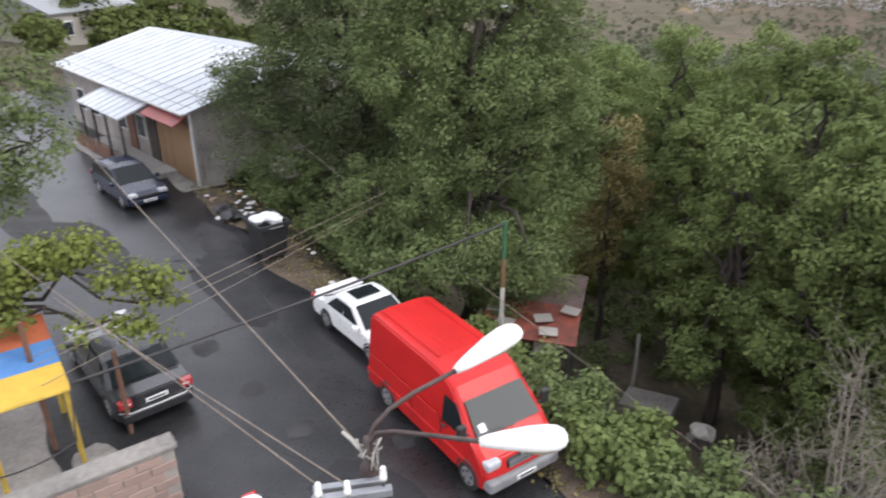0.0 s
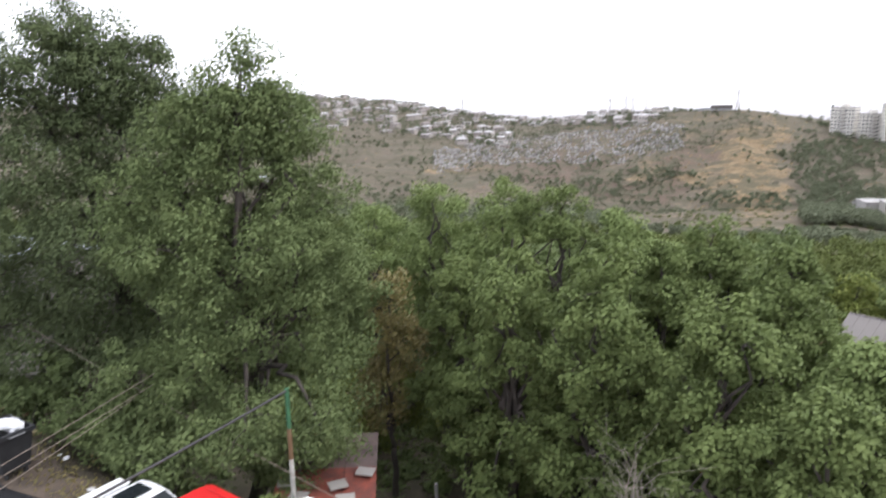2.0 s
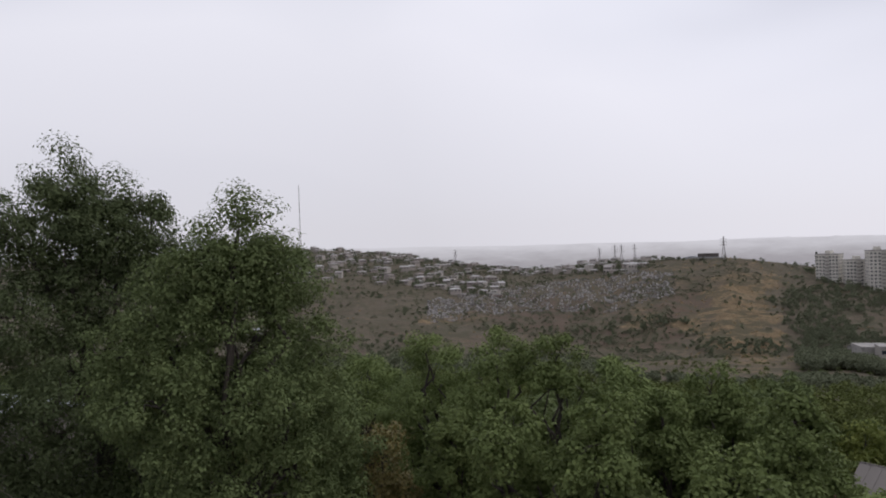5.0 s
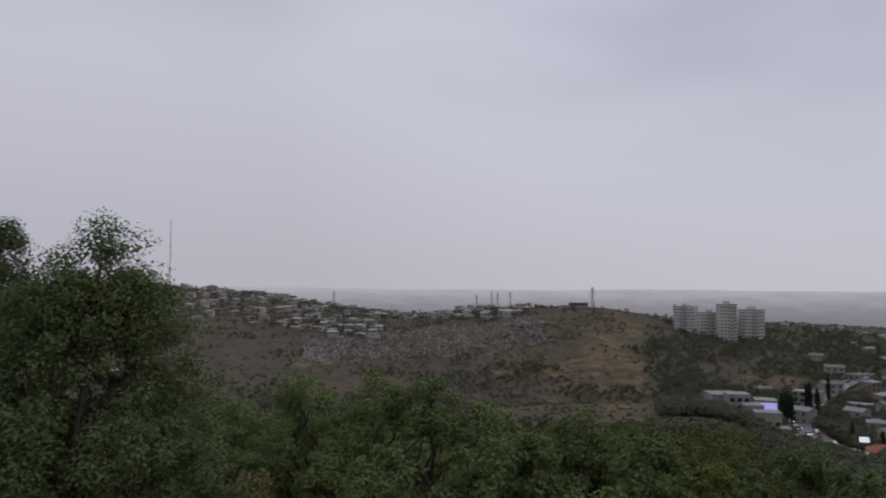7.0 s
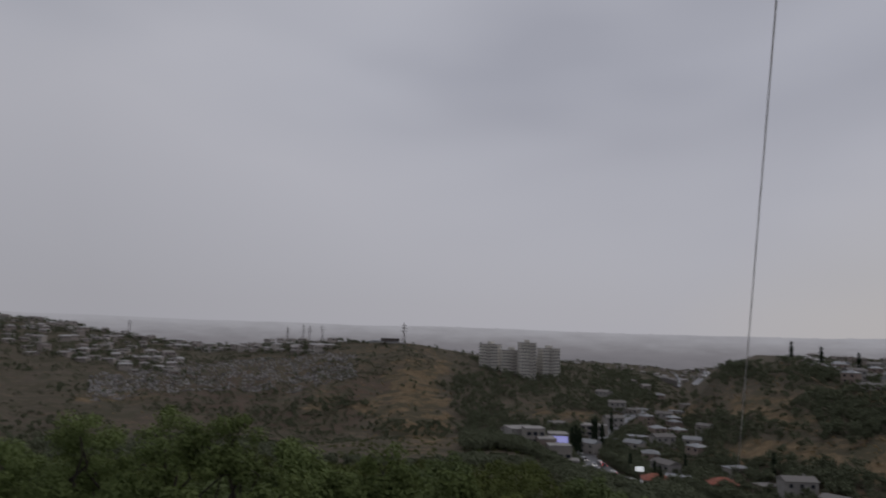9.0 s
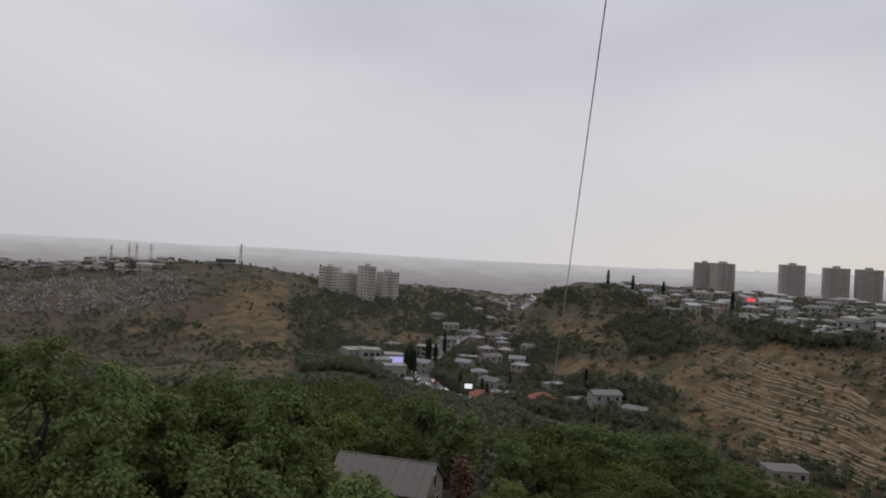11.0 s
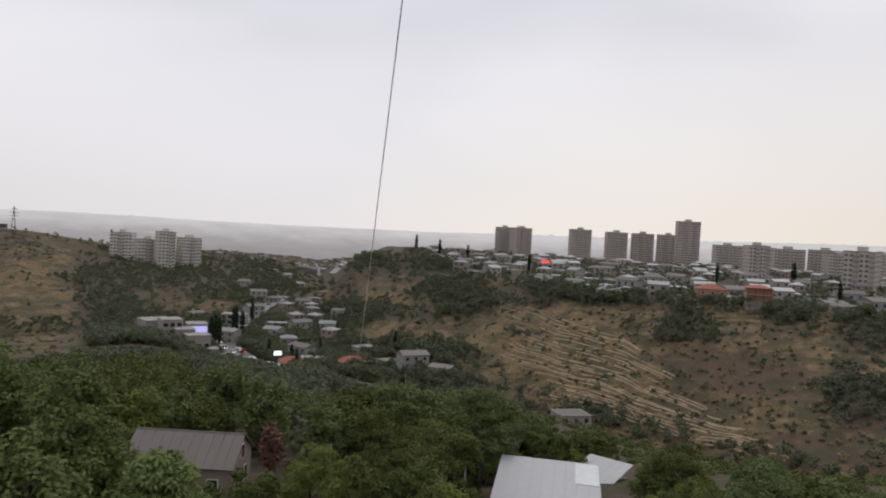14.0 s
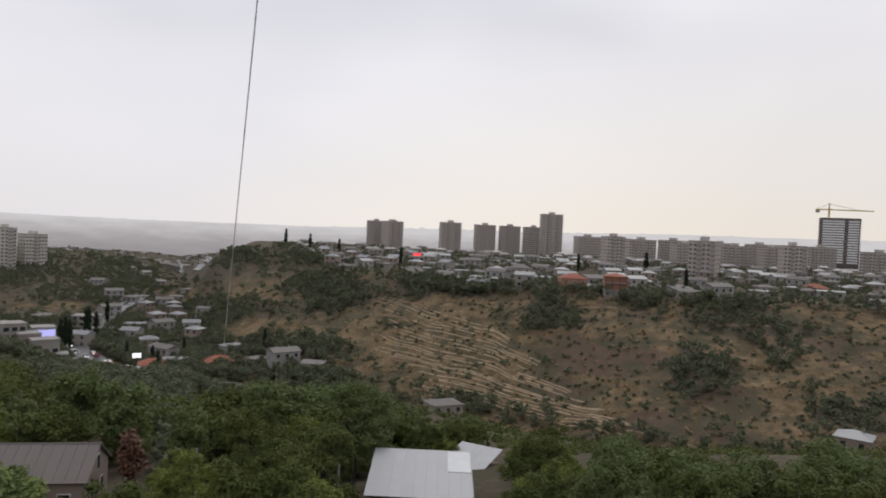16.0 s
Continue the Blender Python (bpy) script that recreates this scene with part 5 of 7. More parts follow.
# patched and cracked asphalt
M_PATCH = mat("newer_asphalt", (0.034, 0.034, 0.036), (0.02, 0.02, 0.022), scale=1.5, fine=30, rough=0.6, bump=0.2, spec=0.2)
M_GRIT = mat("worn_grit", (0.06, 0.059, 0.06), (0.028, 0.028, 0.029), scale=1.2, fine=20, rough=0.8, bump=0.3, spec=0.2)
for k, (a, b, ra, rr) in enumerate(((9.5, 5.4, 2.2, 0.9), (20.5, 6.6, 3.2, 0.8), (15.0, 5.0, 0.35, 0.3), (12.8, 5.3, 0.35, 0.35), (17.6, 4.7, 0.4, 0.35), (27.0, 3.4, 3.5, 1.3), (33.0, 2.0, 4.0, 1.0), (24.0, 7.6, 2.6, 0.6), (11.0, 7.0, 0.3, 0.25))):
    bm = bmesh.new()
    vs = []
    for i in range(26):
        t = i / 26 * 2 * math.pi
        q = 1 + 0.35 * noise.noise(Vector((math.cos(t) * 1.7, math.sin(t) * 1.7, k * 3.3)))
        p = A * (a + ra * q * math.cos(t)) + B * (b + rr * q * math.sin(t))
        vs.append(bm.verts.new((p.x, p.y, 0.0345 + 0.0012 * k)))
    bm.faces.new(vs)
    bmesh.ops.recalc_face_normals(bm, faces=bm.faces[:])
    if bm.faces[:][0].normal.z < 0:
        bmesh.ops.reverse_faces(bm, faces=bm.faces[:])
    tagged(link_mesh("road_patch", bm, M_GRIT if k in (2, 3, 4, 8, 5, 6, 7) else M_PATCH), "worn patch in the wet asphalt", "road", kind="structure")
for k, (a0, b0, a1, b1) in enumerate(((8.5, 6.0, 13.5, 4.2), (14, 6.9, 26, 6.4), (18, 3.0, 30, 4.2))):
    pts = []
    for i in range(40):
        f = i / 39
        p = A * (a0 + (a1 - a0) * f) + B * (b0 + (b1 - b0) * f + 0.16 * noise.noise(Vector((f * 14, k * 5, 0))))
        pts.append((p.x, p.y, 0.031))
    tagged(link_mesh("road_crack", tube(pts, 0.012, 4), M_GRIT), "crack filled with grit in the asphalt", "road", kind="structure")

# ---- street lamp, poles and cables ----
M_LAMPWHITE = mat("lamp_enamel", (0.80, 0.80, 0.79), (0.66, 0.65, 0.63), scale=2.5, rough=0.45)
M_BOWL = mat("lamp_bowl", (0.52, 0.47, 0.33), (0.42, 0.37, 0.25), scale=5, rough=0.3)
M_STEEL = mat("rusting_steel", (0.085, 0.055, 0.048), (0.035, 0.026, 0.024), scale=5, rough=0.7, bump=0.2)
M_GALV = mat("galvanised_arm", (0.33, 0.34, 0.36), (0.22, 0.225, 0.24), scale=3, rough=0.5, metal=0.4)
M_PORC = mat("porcelain", (0.80, 0.79, 0.76), (0.62, 0.6, 0.56), scale=8, rough=0.2, coat=0.7)
M_CABLE = mat("dark_cable", (0.045, 0.04, 0.042), (0.03, 0.028, 0.028), scale=5, rough=0.7)
M_OLDCABLE = mat("dusty_cable", (0.25, 0.2, 0.16), (0.16, 0.13, 0.105), scale=5, rough=0.85)
M_ROPE = mat("pale_cord", (0.42, 0.4, 0.36), (0.3, 0.28, 0.25), scale=9, rough=0.9)


def lamp_head(parent, base, tip):
    """A cobra-head lamp: enamel hood that widens and rounds off, with a bowl under it."""
    p, q = Vector(base), Vector(tip)
    d = (q - p).normalized()
    side = d.cross(Vector((0, 0, 1))).normalized()
    up = side.cross(d)
    L = (q - p).length
    def ring(bm, f, w, h, drop, n=14):
        c = p + d * (L * f)
        return [bm.verts.new(c + side * (w * math.cos(a)) + up * (h * math.sin(a) if math.sin(a) > 0 else drop * math.sin(a))) for a in [k * 2 * math.pi / n for k in range(n)]]
    def shell(rows):
        bm = bmesh.new()
        rs = [ring(bm, *r) for r in rows]
        for a, b in zip(rs, rs[1:]):
            for k in range(len(a)):
                bm.faces.new((a[k], a[(k + 1) % len(a)], b[(k + 1) % len(a)], b[k]))
        bm.faces.new(list(reversed(rs[0])))
        bm.faces.new(rs[-1])
        bmesh.ops.recalc_face_normals(bm, faces=bm.faces[:])
        return bm
    h = part("lamp_head", shell([(0.0, 0.045, 0.05, 0.04), (0.1, 0.075, 0.07, 0.05), (0.3, 0.115, 0.09, 0.06), (0.55, 0.155, 0.11, 0.065), (0.78, 0.17, 0.115, 0.065), (0.9, 0.15, 0.1, 0.06), (0.97, 0.1, 0.07, 0.05), (1.0, 0.04, 0.03, 0.02)]), M_LAMPWHITE, parent, "white enamel lamp head", True)
    part("bowl", shell([(0.46, 0.06, 0.0, 0.07), (0.52, 0.12, 0.0, 0.12), (0.7, 0.145, 0.0, 0.15), (0.86, 0.12, 0.0, 0.13), (0.95, 0.06, 0.0, 0.08)]), M_BOWL, h, "yellowed bowl", True)


PX, PY = -0.83, 5.86
lamp = thing("street_lamp", pose(0, 0, 0), "pole with two white lamp heads on curved rusty arms", "street lamp")
part("pole", tube([(PX, PY, -0.2), (PX, PY, 3.0), (PX, PY, 6.12)], [0.11, 0.09, 0.055], 14), M_STEEL, lamp, smooth=True)
part("arm", tube([(PX, PY, 5.75), (PX, PY, 6.05), (PX + 0.06, PY + 0.07, 6.22), (PX + 0.22, PY + 0.17, 6.36), (PX + 0.48, PY + 0.33, 6.46), (0.16, 6.5, 6.57)], 0.026, 8), M_STEEL, lamp, smooth=True)
part("arm", tube([(PX + 0.02, PY - 0.02, 5.8), (PX + 0.03, PY - 0.03, 6.08), (PX + 0.1, PY - 0.08, 6.25), (PX + 0.3, PY - 0.2, 6.37), (PX + 0.7, PY - 0.38, 6.47), (0.34, 5.32, 6.53)], 0.024, 8), M_STEEL, lamp, smooth=True)
lamp_head(lamp, (0.08, 6.44, 6.56), (0.82, 7.1, 6.7))
lamp_head(lamp, (0.3, 5.33, 6.52), (1.12, 5.28, 6.62))
ca = part("crossarm", box(-0.62, 0.2, -0.045, 0.045, -0.05, 0.05, 0.008), M_GALV, lamp)
ca.matrix_local = pose(PX + 0.06, PY - 0.3, 5.66, 0, 0, 12)
cb = part("crossarm", box(-0.6, 0.15, -0.04, 0.04, -0.03, 0.03, 0.006), M_GALV, lamp)
cb.matrix_local = pose(PX + 0.02, PY - 0.12, 5.64, 0, 0, 12)


def insulator(x, y, z):
    i = part("insulator", tube([(x, y, z), (x, y, z + 0.05), (x, y, z + 0.055), (x, y, z + 0.1), (x, y, z + 0.105), (x, y, z + 0.15), (x, y, z + 0.17)], [0.038, 0.042, 0.026, 0.038, 0.026, 0.034, 0.022], 14), M_PORC, lamp, "white porcelain insulator", True)
    part("pin", tube([(x, y, z - 0.12), (x, y, z + 0.02)], 0.012, 6), M_STEEL, i)


for x, y, z in ((-0.66, 5.6, 5.8), (-1.3, 5.43, 5.74), (-1.02, 5.5, 5.7)):
    insulator(x, y, z)
rw = random.Random(3)
wr = [(PX - 0.12, PY - 0.02, 6.12)]
for k in range(22):
    wr.append((PX + rw.uniform(-0.12, 0.14), PY + rw.uniform(-0.16, 0.12), 5.75 + rw.uniform(0, 0.3)))
part("wire_tangle", tube(wr, 0.014, 5), M_ROPE, lamp, "tangle of pale wire", True)
part("wire_end", tube([(PX - 0.1, PY, 5.98), (PX - 0.2, PY + 0.12, 6.0), (PX - 0.3, PY + 0.2, 6.03)], 0.02, 6), M_ROPE, lamp)
part("clamp", tube([(PX, PY, 5.55), (PX, PY, 5.75)], 0.1, 12), M_STEEL, lamp)


def cable(name, p, q, r, material, label, sag=0.0, n=24):
    p, q = Vector(p), Vector(q)
    pts = [p.lerp(q, i / n) - Vector((0, 0, sag * 4 * (i / n) * (1 - i / n))) for i in range(n + 1)]
    return tagged(link_mesh(name, tube(pts, r, 6), material, smooth=True), label, "cable", "overhead cables")


def on_ray(az, el, d):
    x, y = polar(az, d)
    return (x, y, EYE.z + d * math.tan(radians(el)))


far = Vector((PX, PY, 6.0)) + A * 46
cable("overhead_cable", (PX - 0.12, PY + 0.05, 6.0), (far.x, far.y, 6.2), 0.0095, M_OLDCABLE, "grey cable running above the road", 0.0)
gp = on_ray(5.15, -22.7, 19)
cable("overhead_cable", gp, on_ray(-32.9, -31.2, 14.2), 0.034, M_CABLE, "thick black cable slung across the road", 0.1)
cable("overhead_cable", on_ray(-32.9, -31.2, 14.2), on_ray(-33.6, -35.2, 13.9), 0.02, M_CABLE, "black cable running down the awning post", 0.0)
cable("overhead_cable", on_ray(-33.6, -35.2, 13.9), on_ray(-41, -35.5, 13.0), 0.018, M_CABLE, "black cable hanging along the yard", 0.15)
for e0, e1, a1 in ((-28.7, -20.1, -5.0), (-29.3, -20.9, -5.2), (-30.8, -21.6, -6.5)):
    cable("overhead_cable", on_ray(-35.0, e0, 14.5), on_ray(a1, e1, 22.0), 0.0085, M_OLDCABLE, "thin dusty wire strung to the elm", 0.05)
cable("overhead_cable", (-1.3, 5.43, 5.88), on_ray(-37, -18.5, 19.0), 0.008, M_OLDCABLE, "brown wire from a porcelain insulator", 0.0)
cable("overhead_cable", (-1.02, 5.5, 5.82), on_ray(-32.5, -25.0, 12.6), 0.008, M_OLDCABLE, "brown wire from a porcelain insulator", 0.0)
cable("overhead_cable", on_ray(-17.0, -11.6, 33), on_ray(24.5, -38.0, 14.5), 0.011, M_OLDCABLE, "grey wire passing through the tree crowns", 0.2)
# the aerial cable that hangs beside the balcony
foot, head = Vector(on_ray(66.36, -9.3, 8.0)), Vector(on_ray(68.45, 17.68, 3.4))
cable("hanging_cable", foot.lerp(head, 1.3), foot, 0.0034, M_LAMPWHITE, "thin grey cable hanging beside the balcony", 0.0, 12)

M_GREENPAINT = mat("green_paint", (0.05, 0.16, 0.07), (0.03, 0.09, 0.045), scale=5, rough=0.7)
M_YELLOW = mat("yellow_paint", (0.52, 0.36, 0.05), (0.34, 0.235, 0.04), scale=4, rough=0.65)
M_CHALK = mat("whitewash", (0.62, 0.6, 0.55), (0.42, 0.4, 0.36), scale=5, rough=0.85)
gx, gy = polar(5.05, 19)
gpole = thing("gate_post", pose(gx, gy, 0), "steel post painted white, yellow and green", "post")
part("lower_length", tube([(0, 0, ground(gx, gy) - 0.3), (0, 0, 0.95)], 0.07, 10), M_CHALK, gpole, "white lower length")
part("middle_length", tube([(0, 0, 0.95), (0, 0, 1.9)], 0.068, 10), M_OCHRE, gpole, "yellow middle length")
part("upper_length", tube([(0, 0, 1.9), (0, 0, 3.1)], 0.065, 10), M_GREENPAINT, gpole, "green upper length")

# ---- shack and debris below the verge ----
M_OLDROOF = mat("weathered_brown_sheet", (0.17, 0.12, 0.105), (0.085, 0.06, 0.055), scale=1.4, rough=0.85, bump=0.3)
M_SHACKRED = mat("rusted_red_sheet", (0.29, 0.07, 0.042), (0.10, 0.04, 0.033), scale=1.6, rough=0.75, bump=0.3)
shack = thing("shack", pose(*polar(8.1, 20.9), 0, 0, 0, -15) @ Matrix.Diagonal((0.9, 0.9, 1, 1)), "patched shack with a rusted red sheet roof", "shack")
gz = ground(*polar(9.6, 20.4))
part("wall", box(-1.5, 1.5, -2.1, 2.2, gz - 0.6, -0.75, 0.02), M_DARK, shack)
part("white_panel", box(0.3, 1.15, -2.2, -2.12, gz, -0.8, 0.01), M_PALE, shack, "whitewashed panel")
for i in range(3):
    for j in range(2):
        x, y = -1.7 + i * 1.15, -2.4 + j * 2.4
        part("roof_sheet", slab4([(x, y, -0.72 + 0.1 * j), (x + 1.13, y, -0.72 + 0.1 * j), (x + 1.13, y + 2.45, -0.6 + 0.1 * j), (x, y + 2.45, -0.6 + 0.1 * j)], 0.03), M_SHACKRED if j == 0 else M_OLDROOF, shack)
for x, y, z in ((-1.3, -0.9, 8), (-0.8, -1.75, -10), (0.45, -1.2, 20), (0.75, -2.0, 5), (1.35, -0.5, -15), (-0.9, 1.2, 0)):
    o = part("patch", box(-0.32, 0.32, -0.25, 0.25, -0.02, 0.02, 0.01), M_PALE, shack, "pale sheet patch")
    o.matrix_local = pose(x, y, -0.60 + 0.045 * (y + 2.4) + 0.06, 2, 0, z)
p = polar(19.3, 21.4)
o = link_mesh("concrete_slab", box(-0.95, 0.95, -0.5, 0.5, -0.1, 0.1, 0.03), M_CEMENT)
o.matrix_world = pose(*p, ground(*p) + 0.35, 12, -10, -38)
tagged(o, "broken grey concrete slab lying on rubble", "slab")
p = polar(24.3, 20.6)
o = link_mesh("stone_block", crumple(0.42, 3.3, 0.8), M_CHALK)
o.matrix_world = pose(*p, ground(*p) + 0.2)
tagged(o, "whitish limestone boulder among the debris", "stone")
for k in range(9):
    p = polar(rb.uniform(17, 28), rb.uniform(18.5, 22))
    o = link_mesh("stone", crumple(rb.uniform(0.15, 0.4), 50 + k, 0.6), M_CEMENT if k % 2 else M_DARK)
    o.matrix_world = pose(*p, ground(*p) + 0.05, 0, 0, 50 * k)
    tagged(o, "rough rubble stone on the dark slope", "stone", "rubble below the verge")
p = polar(17.6, 22.6)
o = link_mesh("fence_post", tube([(0, 0, -0.4), (0.02, 0, 1.1), (0, 0.03, 2.4)], [0.07, 0.065, 0.06], 8), M_CONC)
o.matrix_world = pose(*p, ground(*p))
tagged(o, "leaning concrete fence post in the shade", "post")

# ---- yard: awning, posts, tuff wall ----
M_AWN = [mat("orange_cloth", (0.42, 0.11, 0.045), (0.33, 0.085, 0.035), scale=2, rough=0.8), mat("blue_cloth", (0.07, 0.19, 0.42), (0.055, 0.145, 0.33), scale=2, rough=0.8), mat("yellow_cloth", (0.55, 0.35, 0.05), (0.44, 0.28, 0.04), scale=2, rough=0.8)]
awn = thing("awning", pose(0, 0, 0), "striped orange, blue and yellow awning on yellow posts", "awning")
c0 = Vector(on_ray(-32.98, -31.5, 14.4))
dirA, dirB = Vector((A.x, A.y, 0)), Vector((-B.x, -B.y, 0))
rise = Vector((0, 0, 0.22))
for k, (a0, a1) in enumerate(((1.65, 2.6), (0.85, 1.65), (0.0, 0.85))):
    p0, p1 = c0 + dirA * a0 + rise * a0, c0 + dirA * a1 + rise * a1
    part("cloth_stripe", slab4([p0 + dirB * 3.2, p1 + dirB * 3.2, p1, p0], 0.02), M_AWN[k], awn)
for b in (0.1, 1.6, 3.1):
    for a in (0.05, 2.5):
        p = c0 + dirB * b + dirA * a
        part("post", tube([(p.x, p.y, -0.05), (p.x, p.y, c0.z + 0.22 * a)], 0.055, 8), M_YELLOW, awn, "yellow steel post")
part("front_bar", tube([c0 - Vector((0, 0, 0.03)), c0 + dirB * 3.2 - Vector((0, 0, 0.03))], 0.035, 6), M_YELLOW, awn)
tagged(strip("yard_floor", 12.4, 24, -8, 0.5, 0.02, M_CEMENT, 1.0, 0.2), "worn cement yard beside the road", "pavement", kind="structure")
for az, el, h in ((-29.3, -35.9, 2.3), (-35.2, -30.5, 3.4)):
    d = 11 / math.tan(radians(-el)) if h < 3 else 15.5
    o = link_mesh("steel_post", tube([(0, 0, -0.2), (0.01, 0, h)], 0.055, 8), M_RUST)
    o.matrix_world = pose(*polar(az, d), 0)
    tagged(o, "rusty brown steel post at the yard", "post", "yard posts")
o = link_mesh("rubble_mound", crumple(0.45, 9.1, 0.35), M_CEMENT)
o.matrix_world = pose(*polar(-32.6, 14.6), 0.1)
tagged(o, "small heap of pale rubble by the post", "rubble")
M_TUFFBLOCK = mat("tuff_block", (0.36, 0.25, 0.21), (0.23, 0.165, 0.14), scale=2.5, rough=0.95, bump=0.5, obrand=0.6)
M_MORTAR = mat("mortar", (0.32, 0.29, 0.26), (0.22, 0.2, 0.18), scale=3, rough=0.95, bump=0.3)
wallm = Matrix.Translation(A * 12.0 + B * 2.25) @ pose(0, 0, 0, 0, 0, 216.87)
yw = tagged(link_mesh("wall_yard", box(0.02, 7.0, -0.17, 0.17, -0.1, 1.72, 0.01), M_MORTAR), "low yard wall of pinkish tuff blocks", "wall", kind="structure")
yw.matrix_world = wallm
part("coping", box(-0.05, 7.05, -0.24, 0.24, 1.72, 1.82, 0.02), M_CEMENT, yw)
bl = box(-0.245, 0.245, -0.2, 0.2, -0.095, 0.095, 0.018)
block_me = bpy.data.meshes.new("tuff_block")
bl.to_mesh(block_me)
bl.free()
block_me.materials.append(M_TUFFBLOCK)
for row in range(8):
    for k in range(14):
        x = 0.26 + 0.51 * k + (0.25 if row % 2 else 0)
        if x > 6.8:
            continue
        o = new("tuff_block", block_me)
        o.parent = yw
        o.matrix_local = pose(x, rb.uniform(-0.012, 0.012), 0.12 + row * 0.205, 0, 0, rb.uniform(-1, 1))

# ---- greenery near the road ----
def shrub(name, x, y, lobes, n, leaf, label, seed, per=55, size=0.12, r=0.4, aspect=0.4, z=None):
    ms = tree_parts(0.5, 0.05, lobes, n, r, per, size, leaf, seed, twigs=30, aspect=aspect, shell=0.35)
    return plant(name, ms, x, y, ground(x, y) if z is None else z, label, "shrub", "shrubs by the verge")


for k, (a, b, s) in enumerate(((12.0, 10.6, 0.3), (10.6, 10.5, 0.5), (9.0, 10.5, 0.6), (7.4, 10.5, 0.58), (5.8, 10.7, 0.6), (4.0, 11.2, 0.7), (14.0, 11.2, 0.4), (3.2, 13.6, 0.7), (1.8, 12.6, 1.0))):
    p = A * a + B * b
    shrub("verge_shrub", p.x, p.y, [(0, 0, 1.5 * s, 0.9 * s, 0.9 * s, 0.7), (0.5, 0.4, 2.2 * s, 0.8 * s, 0.8 * s, 0.7), (-0.6, 0.2, 1.9 * s, 0.8, 0.8, 0.6), (0.2, -0.6, 1.0, 0.8, 0.8, 0.6)], 95, M_ELM if k % 3 else M_WALNUT,
          "dense green shrub crowding the road edge", 60 + k, 60, 0.11 if k % 3 else 0.16, 0.34)
for k, (a, b) in enumerate(((25.6, 11.0), (28.0, 12.4), (22.0, 11.2), (19.6, 11.0), (23.5, 12.6), (17.4, 11.0), (30.6, 12.2))):
    p = A * a + B * b
    shrub("verge_shrub", p.x, p.y, [(0, 0, 1.3, 1.0, 1.0, 0.8), (0.8, 0.3, 2.0, 0.9, 0.9, 0.8), (-0.7, 0.4, 1.6, 0.9, 0.9, 0.7)], 80, M_ELM, "grey-green shrub at the edge of the verge", 80 + k, 55, 0.12, 0.38)
# yellowing tree between the elms and the walnut
x, y = polar(14.0, 26)
plant("young_tree", tree_parts(2.5, 0.12, [(0, 0, 8.4, 0.9, 0.9, 1.5), (0.5, 0.3, 6.6, 1.1, 1.1, 1.5), (-0.4, 0, 4.8, 1.1, 1.1, 1.4)], 120, 0.45, 70, 0.11, M_YELLOWING, 91), x, y, ground(x, y), "slender tree with yellow autumn leaves", "tree")
# trees of the yard side
x, y = polar(-36.5, 18.0)
plant("maple_tree", tree_parts(2.5, 0.12, [(2.2, -0.2, 4.3, 1.0, 0.9, 0.4), (3.6, -0.4, 3.7, 1.0, 0.6, 0.3), (0.9, -0.6, 4.0, 1.0, 0.9, 0.5), (4.2, -0.6, 3.3, 0.6, 0.5, 0.2), (1.0, -1.2, 3.2, 0.9, 0.5, 0.3), (2.7, -1.0, 2.75, 0.8, 0.4, 0.2), (3.9, -0.9, 2.7, 0.5, 0.3, 0.15)], 100, 0.36, 48, 0.115, M_LIGHTLEAF, 92, aspect=0.5), x, y, 0.0,
      "thin maple with pale green leaves over the yard", "tree")
x, y = polar(-35.5, 24)
plant("elm_tree", tree_parts(3.5, 0.2, [(0.6, 0, 9.5, 1.9, 1.9, 2.0), (1.6, 0, 7.0, 1.7, 1.7, 1.6), (-1.0, -0.5, 7.0, 1.8, 1.8, 1.6), (0.8, -1, 4.6, 1.7, 1.7, 1.3), (2.4, -0.6, 5.4, 1.2, 1.2, 1.0)], 260, 0.5, 60, 0.13, M_ELM, 93, aspect=0.3), x, y, 0.0,
      "grey-green elm at the edge of the yard", "tree")
x, y = polar(-21.0, 9.4)
shrub("yard_shrub", x, y, [(0, 0, 1.3, 0.8, 0.5, 0.5), (0.6, 0.2, 1.0, 0.6, 0.5, 0.4), (-0.7, -0.2, 1.1, 0.6, 0.5, 0.4)], 60, M_LIGHTLEAF, "small light green shrub by the yard wall", 94, 40, 0.12, 0.3)


